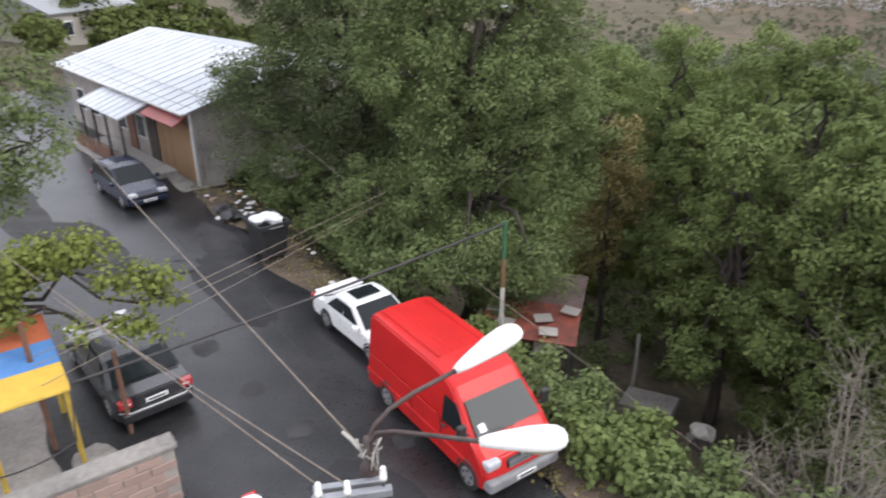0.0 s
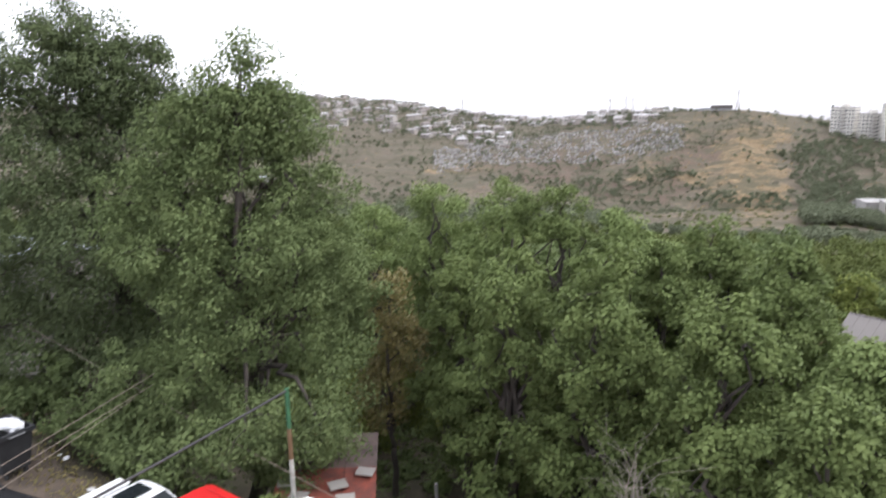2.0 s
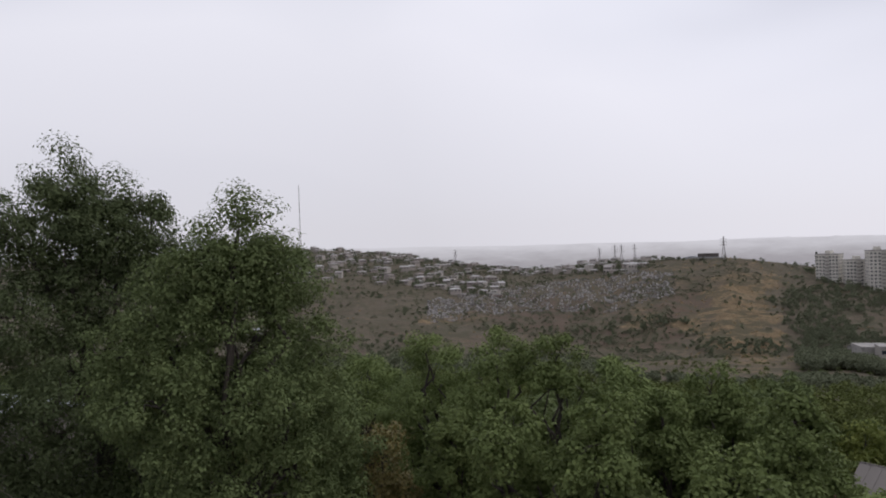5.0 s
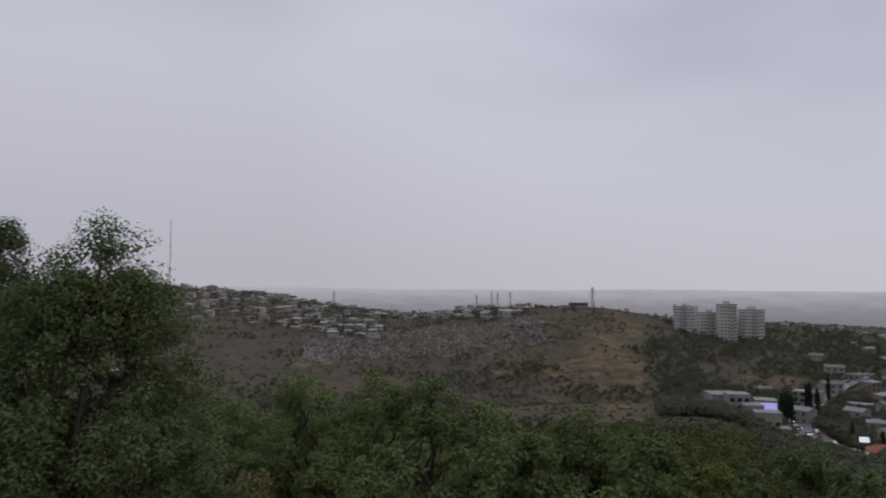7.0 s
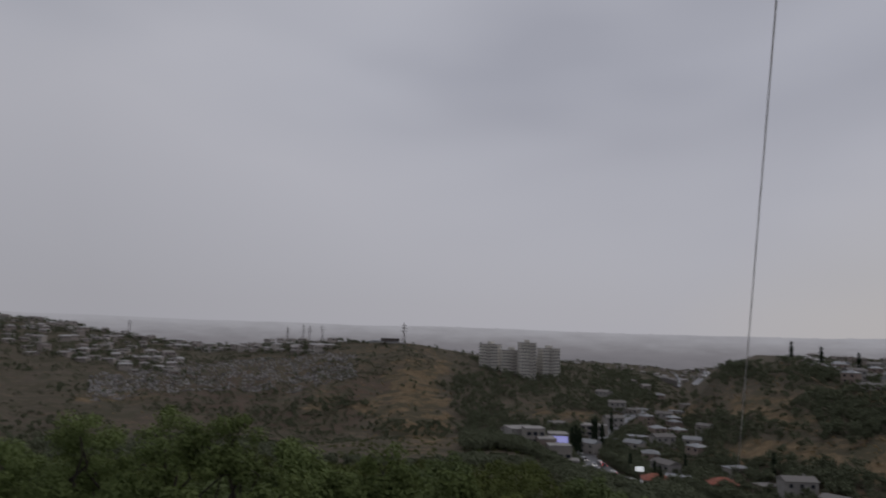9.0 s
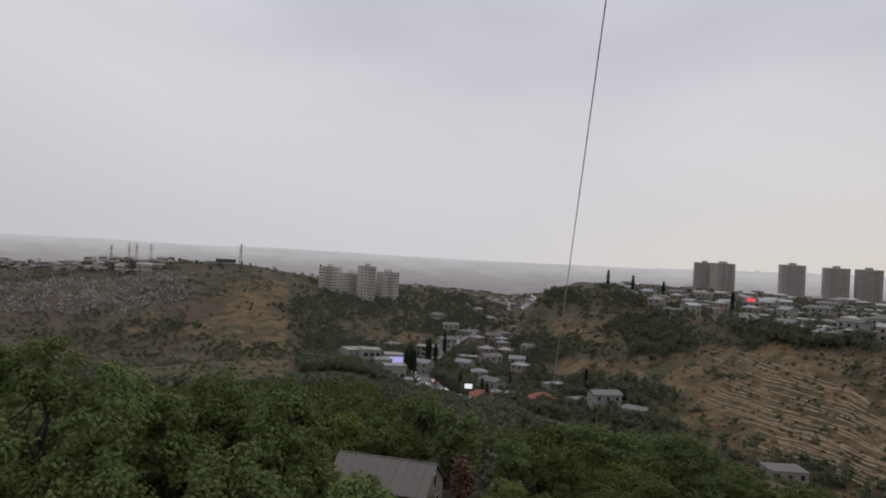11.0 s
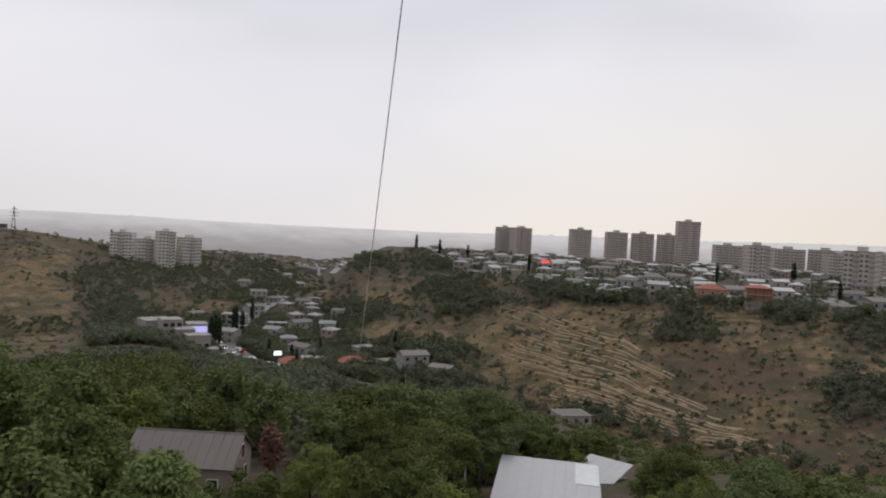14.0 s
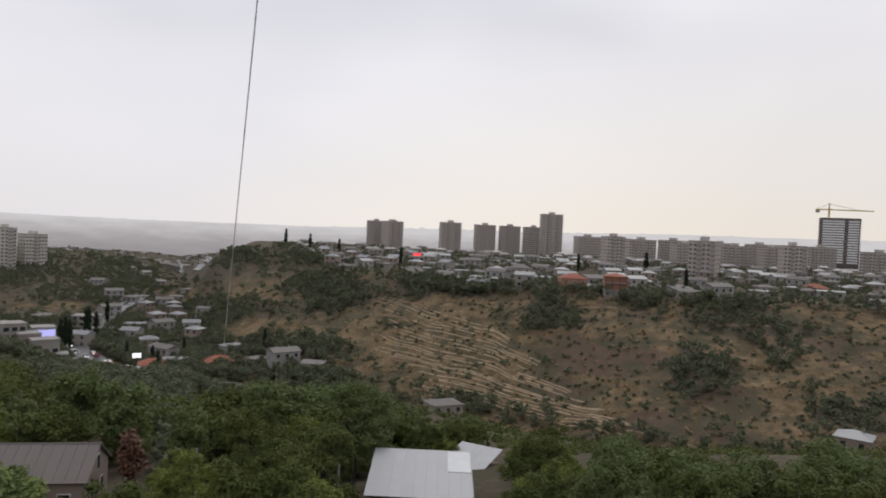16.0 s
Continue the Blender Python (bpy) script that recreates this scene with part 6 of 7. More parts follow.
def dead_tree(x, y, h, seed):
    rng = np.random.default_rng(seed)
    bm = bmesh.new()
    limb((0, 0, -0.4), (0.1, 0, h * 0.35), 0.1, 0.07, rng, bm, 4, 8, 0.05)
    tips = []
    for k in range(16):
        az, up = rng.uniform(0, 2 * math.pi), rng.uniform(0.25, 1.0)
        s = Vector((0.1, 0, h * rng.uniform(0.15, 0.4)))
        e = s + Vector((math.cos(az) * h * 0.38 * (1.15 - up), math.sin(az) * h * 0.38 * (1.15 - up), h * 0.6 * up))
        limb(s, e, 0.026, 0.008, rng, bm, 6, 5, 0.05)
        tips.append((s, e))
    tw = bmesh.new()
    for s, e in tips:
        for j in range(30):
            q = s.lerp(e, rng.uniform(0.3, 1.0))
            w = q + Vector(rng.normal(size=3)) * 0.42 + Vector((0, 0, 0.3))
            limb(q, w, 0.006, 0.003, rng, tw, 3, 3, 0.1)
            for m in range(2):
                v = q.lerp(w, rng.uniform(0.3, 0.9))
                limb(v, v + Vector(rng.normal(size=3)) * 0.2 + Vector((0, 0, 0.12)), 0.0045, 0.0025, rng, tw, 2, 3, 0.1)
    ob = thing("dead_tree", pose(x, y, ground(x, y)), "bare grey dead tree with fine twigs", "tree")
    part("trunk", bm, M_DEADWOOD, ob)
    tagged(part("twig", tw, M_DEADWOOD, ob), kind="stuff")


x, y = polar(35.6, 13.6)
dead_tree(x, y, 7.4, 7)
# low growth under the trees
spots = []
for i in range(1500):
    a, b = RNG.uniform(-12, 40), RNG.uniform(10.6, 45)
    p = A * a + B * b
    az = math.degrees(math.atan2(p.x, p.y))
    if 6 < az < 29 and math.hypot(p.x, p.y) < 23.5 or -13 < az < -8:
        continue
    spots.append((p.x, p.y, float(RNG.uniform(0.3, 0.9))))
scrub("undergrowth", spots, M_ELM, "rank green undergrowth beneath the trees", 0.16, 90)

# ---- distance: a glowing sheet painted with hazy plain and hills, far behind the valley ----
def backdrop():
    bm = bmesh.new()
    lo, hi = [], []
    n = 700
    for i in range(n + 1):
        az = -70 + 215 * i / n
        x, y = polar(az, 1950)
        e = float(np.interp(az, [-70, 11, 25, 45, 56, 70, 82, 97, 109, 145], [0.3, 0.2, 0.0, 0.03, -0.12, 0.02, 0.3, 0.55, 0.8, 0.9])) + 0.08 * noise.noise(Vector((az * 0.11, 0.5, 0))) + 0.05 * noise.noise(Vector((az * 0.4, 2.5, 0)))
        if noise.noise(Vector((az * 2.3, 9.0, 0))) > 0.22 and az > 45:
            e += 0.05 + 0.2 * max(0.0, noise.noise(Vector((az * 5.1, 4.0, 0))))
        lo.append(bm.verts.new((x, y, -130)))
        hi.append(bm.verts.new((x, y, EYE.z + 1950 * math.tan(radians(e)))))
    for i in range(n):
        bm.faces.new((lo[i], lo[i + 1], hi[i + 1], hi[i]))
    # haze is painted into the glow, which pales towards the top
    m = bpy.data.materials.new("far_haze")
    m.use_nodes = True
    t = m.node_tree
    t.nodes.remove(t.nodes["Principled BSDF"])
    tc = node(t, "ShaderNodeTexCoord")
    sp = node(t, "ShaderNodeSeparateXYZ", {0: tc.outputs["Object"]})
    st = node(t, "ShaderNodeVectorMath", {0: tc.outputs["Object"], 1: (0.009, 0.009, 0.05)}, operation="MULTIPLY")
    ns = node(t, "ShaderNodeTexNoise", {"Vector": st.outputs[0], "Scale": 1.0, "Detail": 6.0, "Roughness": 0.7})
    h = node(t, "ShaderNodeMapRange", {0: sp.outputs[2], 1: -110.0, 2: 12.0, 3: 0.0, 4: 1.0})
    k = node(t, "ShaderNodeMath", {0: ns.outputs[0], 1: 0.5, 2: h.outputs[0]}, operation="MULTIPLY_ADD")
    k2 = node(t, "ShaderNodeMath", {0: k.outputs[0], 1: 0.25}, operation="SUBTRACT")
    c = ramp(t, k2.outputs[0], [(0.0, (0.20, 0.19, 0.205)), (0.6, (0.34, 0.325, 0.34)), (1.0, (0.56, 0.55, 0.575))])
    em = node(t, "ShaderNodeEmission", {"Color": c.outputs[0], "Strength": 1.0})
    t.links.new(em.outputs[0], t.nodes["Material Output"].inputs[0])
    tagged(link_mesh("backdrop", bm, m), "glowing sheet with hazy far plain and hills painted on", "backdrop", kind="structure")


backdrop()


# ---- the road in the valley, its traffic and buildings ----
def ribbon(name, pts, w, material, label, lift=0.35):
    """A road laid over the land along bearings and ranges."""
    P = []
    for (a0, d0), (a1, d1) in zip(pts, pts[1:]):
        p, q = Vector(polar(a0, d0)), Vector(polar(a1, d1))
        k = max(2, int((q - p).length / 8))
        P += [p.lerp(q, i / k) for i in range(k)]
    P.append(Vector(polar(*pts[-1])))
    bm = bmesh.new()
    rows = []
    for i, p in enumerate(P):
        d = (P[min(i + 1, len(P) - 1)] - P[max(i - 1, 0)]).normalized()
        s = Vector((-d.y, d.x)) * w / 2
        z = max(ground(p.x + s.x * f, p.y + s.y * f) for f in (-0.5, 0, 0.5)) + lift
        rows.append([bm.verts.new((p.x + s.x * f, p.y + s.y * f, z)) for f in (-1, -0.5, 0, 0.5, 1)])
    for r, q in zip(rows, rows[1:]):
        for k in range(4):
            bm.faces.new((r[k], r[k + 1], q[k + 1], q[k]))
    bmesh.ops.recalc_face_normals(bm, faces=bm.faces[:])
    tagged(link_mesh(name, bm, material), label, "road", kind="structure")


M_FARROAD = mat("grey_asphalt", (0.15, 0.15, 0.155), (0.10, 0.10, 0.105), scale=0.1, rough=0.4)
VALLEY = [(75.5, 236), (73, 248), (70, 262), (66.5, 283), (63, 298), (60.5, 308), (58.6, 322), (57, 345), (55.7, 372), (55.6, 400), (56.6, 440), (58, 500), (60, 600)]
ribbon("valley_road", VALLEY, 11, M_FARROAD, "grey main road along the valley bottom", 0.5)
ribbon("far_road", [(63.7, 1150), (64.3, 1270), (64.6, 1420), (64.5, 1560), (64.0, 1800)], 11, M_FARROAD, "pale road climbing out of the far valley", 1.2)
ribbon("far_road", [(62.3, 1250), (62.7, 1400), (62.6, 1600), (62.2, 1800)], 8, M_FARROAD, "pale road climbing out of the far valley", 1.2)
M_HEAD = lamp_mat("headlamp_glow", (1.0, 0.95, 0.85), 3.0)
M_BRAKE = lamp_mat("brake_glow", (1.0, 0.08, 0.05), 2.5)


def far_car(paint, label):
    ob = thing("distant_car", pose(0, 0, 0), label, "car", "traffic in the valley")
    part("body", loft_body([(2.1, 0.25), (2.12, 0.6), (1.0, 0.85), (0.4, 1.4), (-1.1, 1.42), (-1.9, 0.95), (-2.1, 0.8), (-2.1, 0.28)], 1.75, 0.85, 1.42, 0.2), paint, ob)
    part("windscreen", slab4([(0.98, -0.7, 0.9), (0.98, 0.7, 0.9), (0.44, 0.6, 1.34), (0.44, -0.6, 1.34)], 0.03), M_GLASS, ob)
    for s in (-1, 1):
        part("headlight", box(2.0, 2.14, s * 0.6 - 0.16, s * 0.6 + 0.16, 0.55, 0.75, 0.03), M_HEAD, ob)
        part("tail_light", box(-2.13, -2.0, s * 0.6 - 0.16, s * 0.6 + 0.16, 0.6, 0.78, 0.03), M_BRAKE, ob)
        for x in (1.3, -1.3):
            part("wheel", tube([(x, s * 0.78 - 0.1, 0.3), (x, s * 0.78 + 0.1, 0.3)], 0.3, 10), M_RUBBER, ob)
    return ob


cars = [far_car(M_WHITE, "distant white car with lit headlamps"), far_car(M_BLUE, "distant dark car with lit headlamps"), far_car(M_ALLOY, "distant silver car with lit headlamps")]
fc = random.Random(14)
for k in range(26):
    i = fc.choice([4, 5, 6, 6, 7, 7, 8, 8, 3, 1])
    (a0, d0), (a1, d1) = VALLEY[i], VALLEY[i + 1]
    f = fc.random()
    p, q = Vector(polar(a0, d0)), Vector(polar(a1, d1))
    c, d = p.lerp(q, f), (q - p).normalized()
    lane = fc.choice((-1, 1))
    c = c + Vector((-d.y, d.x)) * 2.6 * lane
    ang = math.degrees(math.atan2(d.y, d.x)) + (180 if lane > 0 else 0)
    m = pose(c.x, c.y, ground(c.x, c.y) + 1.15, 0, 0, ang)
    if k < 3:
        cars[k].matrix_world = m
    else:
        copy_thing(cars[k % 3], m)
for az, d in ((63.8, 1160), (64.2, 1240), (64.45, 1330), (64.6, 1420), (64.55, 1500), (64.4, 1600), (62.4, 1290), (62.7, 1400), (62.65, 1500), (64.2, 1680)):
    for k in range(3):
        x, y = polar(az + fc.uniform(-0.08, 0.08), d + fc.uniform(-30, 30))
        copy_thing(cars[k], pose(x, y, ground(x, y) + 1.9, 0, 0, -90 - az))

M_BLUEGLOW = lamp_mat("shopfront_glow", (0.5, 0.5, 1.0), 0.6)
M_SIGNWHITE = lamp_mat("billboard_glow", (0.95, 1.0, 1.0), 0.75)
M_LED = lamp_mat("led_red", (1.0, 0.05, 0.06), 2.2)


def annex(az, d, w, dep, h, wall, label, turn=0.0, rows=1):
    """A flat-roofed building with window bands and a parapet."""
    ob = thing("commercial_building", facing(az, d, turn), label, "building", "buildings by the valley road")
    part("wall", box(-w / 2, w / 2, -dep / 2, dep / 2, -4, h, 0.05), wall, ob)
    part("parapet", box(-w / 2 - 0.2, w / 2 + 0.2, -dep / 2 - 0.2, dep / 2 + 0.2, h, h + 0.7, 0.05), M_CONC, ob)
    n = max(3, int(w / 3))
    for r in range(rows):
        for i in range(n):
            x = -w / 2 + w * (i + 0.5) / n
            part("window", box(x - 1.0, x + 1.0, -dep / 2 - 0.06, -dep / 2 + 0.02, 1.0 + r * 3.2, 2.6 + r * 3.2, 0.03), M_WINDOW, ob)
    return ob


annex(50.6, 356, 13, 12, 8.0, M_CONC, "long grey flat-roofed building on the hill foot", 20, 2)
annex(51.6, 344, 9, 9, 10.0, M_PALE, "pale building with a raised roof storey", 14, 3)
annex(52.6, 338, 8, 9, 8.5, M_TUFF, "grey block between the white buildings", 12, 2)
annex(53.6, 330, 10, 8, 9.0, M_PALE, "white building stepped down to the road", 12, 2)
annex(54.6, 326, 6, 7, 5.5, M_CONC, "low concrete garage beside the white building", 5, 1)
bb = annex(53.5, 354, 9, 9, 11.0, M_PALE, "building with a bluish lit upper storey", 8, 2)
part("lit_front", box(-4.2, 4.2, -4.75, -4.62, 7.6, 10.6, 0.02), M_BLUEGLOW, bb, "bluish lit shop front")
annex(55.2, 318, 9, 7, 3.5, M_PINK, "low red kiosk beside the main road", 10)
annex(56.3, 448, 14, 10, 6.0, M_PALE, "pale building behind the cypresses", -15, 2)
bill = thing("billboard", facing(59.7, 322, 10), "lit white billboard on a steel leg", "billboard")
part("leg", tube([(0, 0, -1), (0, 0, 6.0)], 0.25, 8), M_STEEL, bill)
part("panel", box(-1.7, 1.7, -0.15, 0.15, 5.6, 7.6, 0.05), M_SIGNWHITE, bill)
part("frame", box(-1.85, 1.85, 0.16, 0.3, 5.45, 7.75, 0.05), M_STEEL, bill)
led = annex(80.8, 520, 10, 8, 6.5, M_PALE, "small shop carrying a red light sign", 0, 2)
sg = part("sign_board", box(-2.9, 2.9, -0.2, 0.0, 7.4, 9.4, 0.03), M_DARKPANEL, led)
for k in range(2):
    part("bar", box(-2.5, 2.5, -0.32, -0.2, 7.65 + k * 0.85, 8.2 + k * 0.85, 0.02), M_LED, sg, "red light letters")
for az, d, turn, wall, roof, fl, lab in ((65.6, 322, 15, M_PALE, M_REDROOF, 1, "white house with a broad red roof"), (93.4, 336, 12, M_PINK, M_REDROOF, 2, "two-storey pink tuff house with a hipped red roof"),
                                         (60.9, 322, 10, M_PALE, M_REDROOF, 1, "small house with a dark red roof"), (86.0, 345, -10, M_PALE, M_TIN, 1, "house with a wide white tin roof"),
                                         (89.2, 420, 0, M_PALE, M_GREYROOF, 2, "white two-storey house on the plateau"), (110.8, 420, 10, M_PINK, M_REDROOF, 1, "low house with a red roof on the plateau")):
    house(facing(az, d, turn), 12, 9, fl, wall, roof, 2.2, lab, hip=True)
rd = thing("unfinished_house", facing(96.7, 322, 8), "unfinished red brick house with open floors", "house", "hillside houses")
part("plinth", box(-5, 5, -4, 4, -6, 2.2, 0.05), M_CONC, rd)
for k in range(2):
    part("floor_slab", box(-5.2, 5.2, -4.4, 4.2, 2.2 + 3 * k, 2.45 + 3 * k, 0.03), M_CONC, rd)
    part("brick_wall", box(-4.7, 4.7, -2.6, 3.8, 2.45 + 3 * k, 5.2 + 3 * k, 0.03), M_PINK, rd)
    for x in (-4.6, -1.6, 1.6, 4.6):
        part("column", box(x - 0.2, x + 0.2, -4.1, -3.7, 2.45 + 3 * k, 5.2 + 3 * k), M_REDROOF, rd)
part("roof", roof_bm(10, 8.4, 0, 8.2, 1.3, 0.3, True), M_REDROOF, rd)

# ---- houses on the near slope ----
M_OLDSHEET = mat("old_grey_sheet", (0.22, 0.2, 0.185), (0.15, 0.133, 0.122), scale=0.6, rough=0.9, obrand=0.15)
def grey_house():
    x, y = polar(53.5, 76)
    ob = thing("grey_house", pose(x, y, -16.2, 0, 0, -73), "old tuff house with a long grey sheet roof", "house")
    w, d, h = 10.6, 7.0, 3.2
    part("wall", box(-w / 2, w / 2, -d / 2, d / 2, -3, h, 0.03), M_TUFF, ob)
    for s in (-1, 1):
        bm = bmesh.new()
        tri = [(s * (w / 2 - 0.3), -d / 2 + 0.02, h), (s * (w / 2 - 0.3), d / 2 - 0.02, h), (s * (w / 2 - 0.3), 0, h + 2.1)]
        a = [bm.verts.new(p) for p in tri]
        b = [bm.verts.new((p[0] + s * 0.3, p[1], p[2])) for p in tri]
        bm.faces.new(a)
        bm.faces.new(list(reversed(b)))
        for i in range(3):
            bm.faces.new((a[i], b[i], b[(i + 1) % 3], a[(i + 1) % 3]))
        bmesh.ops.recalc_face_normals(bm, faces=bm.faces[:])
        part("gable", bm, M_TUFF, ob)
    for s in (-1, 1):
        for i in range(11):
            x0, x1 = -w / 2 - 0.3 + (w + 0.6) * i / 11, -w / 2 - 0.3 + (w + 0.6) * (i + 1) / 11 - 0.03
            c = [(x0, s * (d / 2 + 0.4), h - 0.15), (x1, s * (d / 2 + 0.4), h - 0.15), (x1, 0, h + 2.3), (x0, 0, h + 2.3)]
            if s > 0:
                c.reverse()
            part("roof_sheet", slab4(c, 0.04), M_OLDSHEET, ob)
    part("ridge_cap", tube([(-w / 2 - 0.3, 0, h + 2.34), (w / 2 + 0.3, 0, h + 2.34)], 0.1, 6), M_OLDSHEET, ob)
    part("lean_to_roof", slab4([(-w / 2 - 3.2, -3, h - 1.2), (-w / 2 + 0.1, -3, h - 0.2), (-w / 2 + 0.1, 3, h - 0.2), (-w / 2 - 3.2, 3, h - 1.2)], 0.05), M_REDTIN, ob, "faded pink lean-to roof")
    part("lean_to_wall", box(-w / 2 - 3.0, -w / 2, -2.8, 2.8, -3, h - 1.3, 0.03), M_TUFF, ob)
    for z, y0, hh in ((h - 0.2, -0.3, 1.5), (0.4, -2.0, 1.6), (0.4, 0.9, 1.6)):
        fr = part("window", box(w / 2 - 0.02, w / 2 + 0.05, y0, y0 + 0.9, z, z + hh, 0.02), M_FRAME, ob)
        part("pane", box(w / 2 + 0.045, w / 2 + 0.07, y0 + 0.1, y0 + 0.8, z + 0.1, z + hh - 0.1), M_WINDOW, fr)
    for x0 in (-3.5, 0.5, 3.5):
        fr = part("window", box(x0 - 0.6, x0 + 0.6, -d / 2 - 0.05, -d / 2 + 0.02, 0.6, 2.0, 0.02), M_FRAME, ob)
        part("pane", box(x0 - 0.5, x0 + 0.5, -d / 2 - 0.07, -d / 2 - 0.045, 0.7, 1.9), M_WINDOW, fr)


grey_house()
M_ZINC = mat("white_zinc_sheet", (0.43, 0.44, 0.46), (0.32, 0.33, 0.345), scale=0.7, rough=0.5, metal=0.2, obrand=0.12)


M_NEWZINC = mat("new_zinc_sheet", (0.56, 0.58, 0.60), (0.48, 0.50, 0.52), scale=1.0, rough=0.45, metal=0.2)


def tin_shed(name, m, w, d, h, tilt, n, label, wall=None, patch=False):
    ob = thing(name, m, label, "shed", "tin-roofed sheds")
    part("wall", box(-w / 2 + 0.3, w / 2 - 0.3, -d / 2 + 0.3, d / 2 - 0.3, -3.5, h - 0.25, 0.03), wall or M_TUFF, ob)
    for i in range(n):
        x0, x1 = -w / 2 + w * i / n, -w / 2 + w * (i + 1) / n - 0.02
        sh = part("roof_sheet", slab4([(x0, -d / 2, h), (x1, -d / 2, h), (x1, d / 2, h + tilt), (x0, d / 2, h + tilt)], 0.04), M_ZINC, ob)
        part("seam", tube([(x1, -d / 2, h + 0.04), (x1, d / 2, h + tilt + 0.04)], 0.022, 5), M_ZINC, sh)
    if patch:
        y0, y1 = d * 0.02, d * 0.47
        part("patch_sheet", slab4([(w * 0.26, y0, h + tilt * (0.5 + y0 / d) + 0.05), (w * 0.49, y0, h + tilt * (0.5 + y0 / d) + 0.05), (w * 0.49, y1, h + tilt * (0.5 + y1 / d) + 0.05), (w * 0.26, y1, h + tilt * (0.5 + y1 / d) + 0.05)], 0.03), M_NEWZINC, ob, "newer bright zinc sheet")
    return ob


p = polar(82.0, 57.5)
tin_shed("tin_shed", pose(*p, -11.85, 0, 0, -83), 8.4, 9.0, 2.7, 0.9, 9, "shed with a broad flat white zinc roof", patch=True)
p = polar(86.0, 75)
tin_shed("tin_shed", pose(*p, -16.3, 0, 0, -112), 5.0, 5.4, 3.0, 1.1, 5, "smaller shed with a pale sloping zinc roof")
p = polar(115.2, 72)
tin_shed("tin_shed", pose(*p, -12.2, 0, 0, -95), 7, 7, 2.8, 0.8, 7, "shed with a bluish zinc roof in the trees")
p = polar(112.8, 58)
tin_shed("tin_shed", pose(*p, -11.1, 0, 0, -112), 7, 4, 2.6, 0.4, 7, "low shed with a pale sheet roof")
for az, d, top in ((64.3, 62, -17.0), (75.3, 57, -17.8), (70, 205, -11.3)):
    x, y = polar(az, d)
    z = ground(x, y)
    o = link_mesh("utility_pole", tube([(0, 0, -0.4), (0, 0, EYE.z + d * math.tan(radians(top)) - z)], [0.11, 0.08], 8), M_CONC)
    o.matrix_world = pose(x, y, z)
    tagged(o, "slim grey concrete utility pole among trees", "pole", "utility poles")
x, y = polar(59.6, 74)
plant("autumn_tree", tree_parts(1.5, 0.1, [(0, 0, 4.5, 1.0, 1.0, 1.8), (0.3, 0.2, 3.0, 1.2, 1.2, 1.4)], 90, 0.5, 30, 0.3, mat("russet_leaf", (0.2, 0.09, 0.05), (0.09, 0.045, 0.03), scale=0.5, island=0.6, rough=0.7), 95), x, y, ground(x, y), "small tree with russet brown leaves beside the house", "tree")

# ---- terraces on the slope opposite ----
M_TERRACE = mat("terrace_bank", (0.37, 0.285, 0.18), (0.19, 0.14, 0.09), scale=0.25, rough=0.95, bump=0.4)
tr = random.Random(77)


def terrace(a0, a1, f0, f1, h):
    """A low bank of dry stone and straw that follows the slope."""
    bm = bmesh.new()
    rows = []
    n = int((a1 - a0) / 0.22) + 2
    for i in range(n + 1):
        q = i / n
        az = a0 + (a1 - a0) * q
        df, db = (float(np.interp(az, BEARINGS, c)) for c in (COLS[0], COLS[2]))
        d = df + (db - df) * (f0 + (f1 - f0) * q) + 0.8 * noise.noise(Vector((az * 0.35, f0 * 20, 0)))
        x, y = polar(az, d)
        x2, y2 = polar(az, d + 1.0)
        z = ground(x, y)
        k = h * (0.75 + 0.4 * noise.noise(Vector((az * 0.9, f0 * 31, 4)))) * min(1.0, 0.15 + 6 * q, 0.15 + 6 * (1 - q))
        rows.append([bm.verts.new((x, y, z - 0.4)), bm.verts.new((x * 1.0008, y * 1.0008, z + k)), bm.verts.new((x2, y2, max(ground(x2, y2), z) + k * 0.6))])
    for r, s in zip(rows, rows[1:]):
        for k in range(2):
            bm.faces.new((r[k], s[k], s[k + 1], r[k + 1]))
    bmesh.ops.recalc_face_normals(bm, faces=bm.faces[:])
    return tagged(link_mesh("terrace_bank", bm, M_TERRACE), "pale terrace bank of stone and dry straw", "terrace", "hillside terraces", "structure")


for k in range(26):      # the banks fan out as they climb away
    c = 0.09 + 0.021 * k + tr.uniform(-0.005, 0.005)
    lean = 0.002 + 0.042 * max(0.0, c - 0.12)
    a_lo = 77.5 + tr.uniform(0, 2) if k > 6 else 80 + tr.uniform(0, 3)
    a_hi = (99.5 - 0.45 * k if k < 14 else 92.5 - 0.3 * (k - 14)) + tr.uniform(-2.5, 1)
    cur = a_lo
    while cur < a_hi - 0.6:
        ln = min(tr.uniform(3, 9) if k < 12 else tr.uniform(1.2, 5), a_hi - cur)
        f0, f1 = c - lean * (cur - 86), c - lean * (cur + ln - 86)
        if tr.random() < (0.95 if k < 12 else 0.75) and min(f0, f1) > 0.02:
            terrace(cur, cur + ln, f0, f1, tr.uniform(0.45, 0.85) if k < 8 else tr.uniform(0.2, 0.55))
        cur += ln + tr.uniform(0.15, 1.2)
for f, a0, a1 in ((0.55, 77, 81), (0.7, 78.5, 82), (0.85, 70.5, 73.5), (0.8, 93.5, 97), (0.9, 97.5, 100.5), (0.74, 104, 108), (0.95, 109, 116)):
    terrace(a0, a1, f, f + 0.03, 1.4)

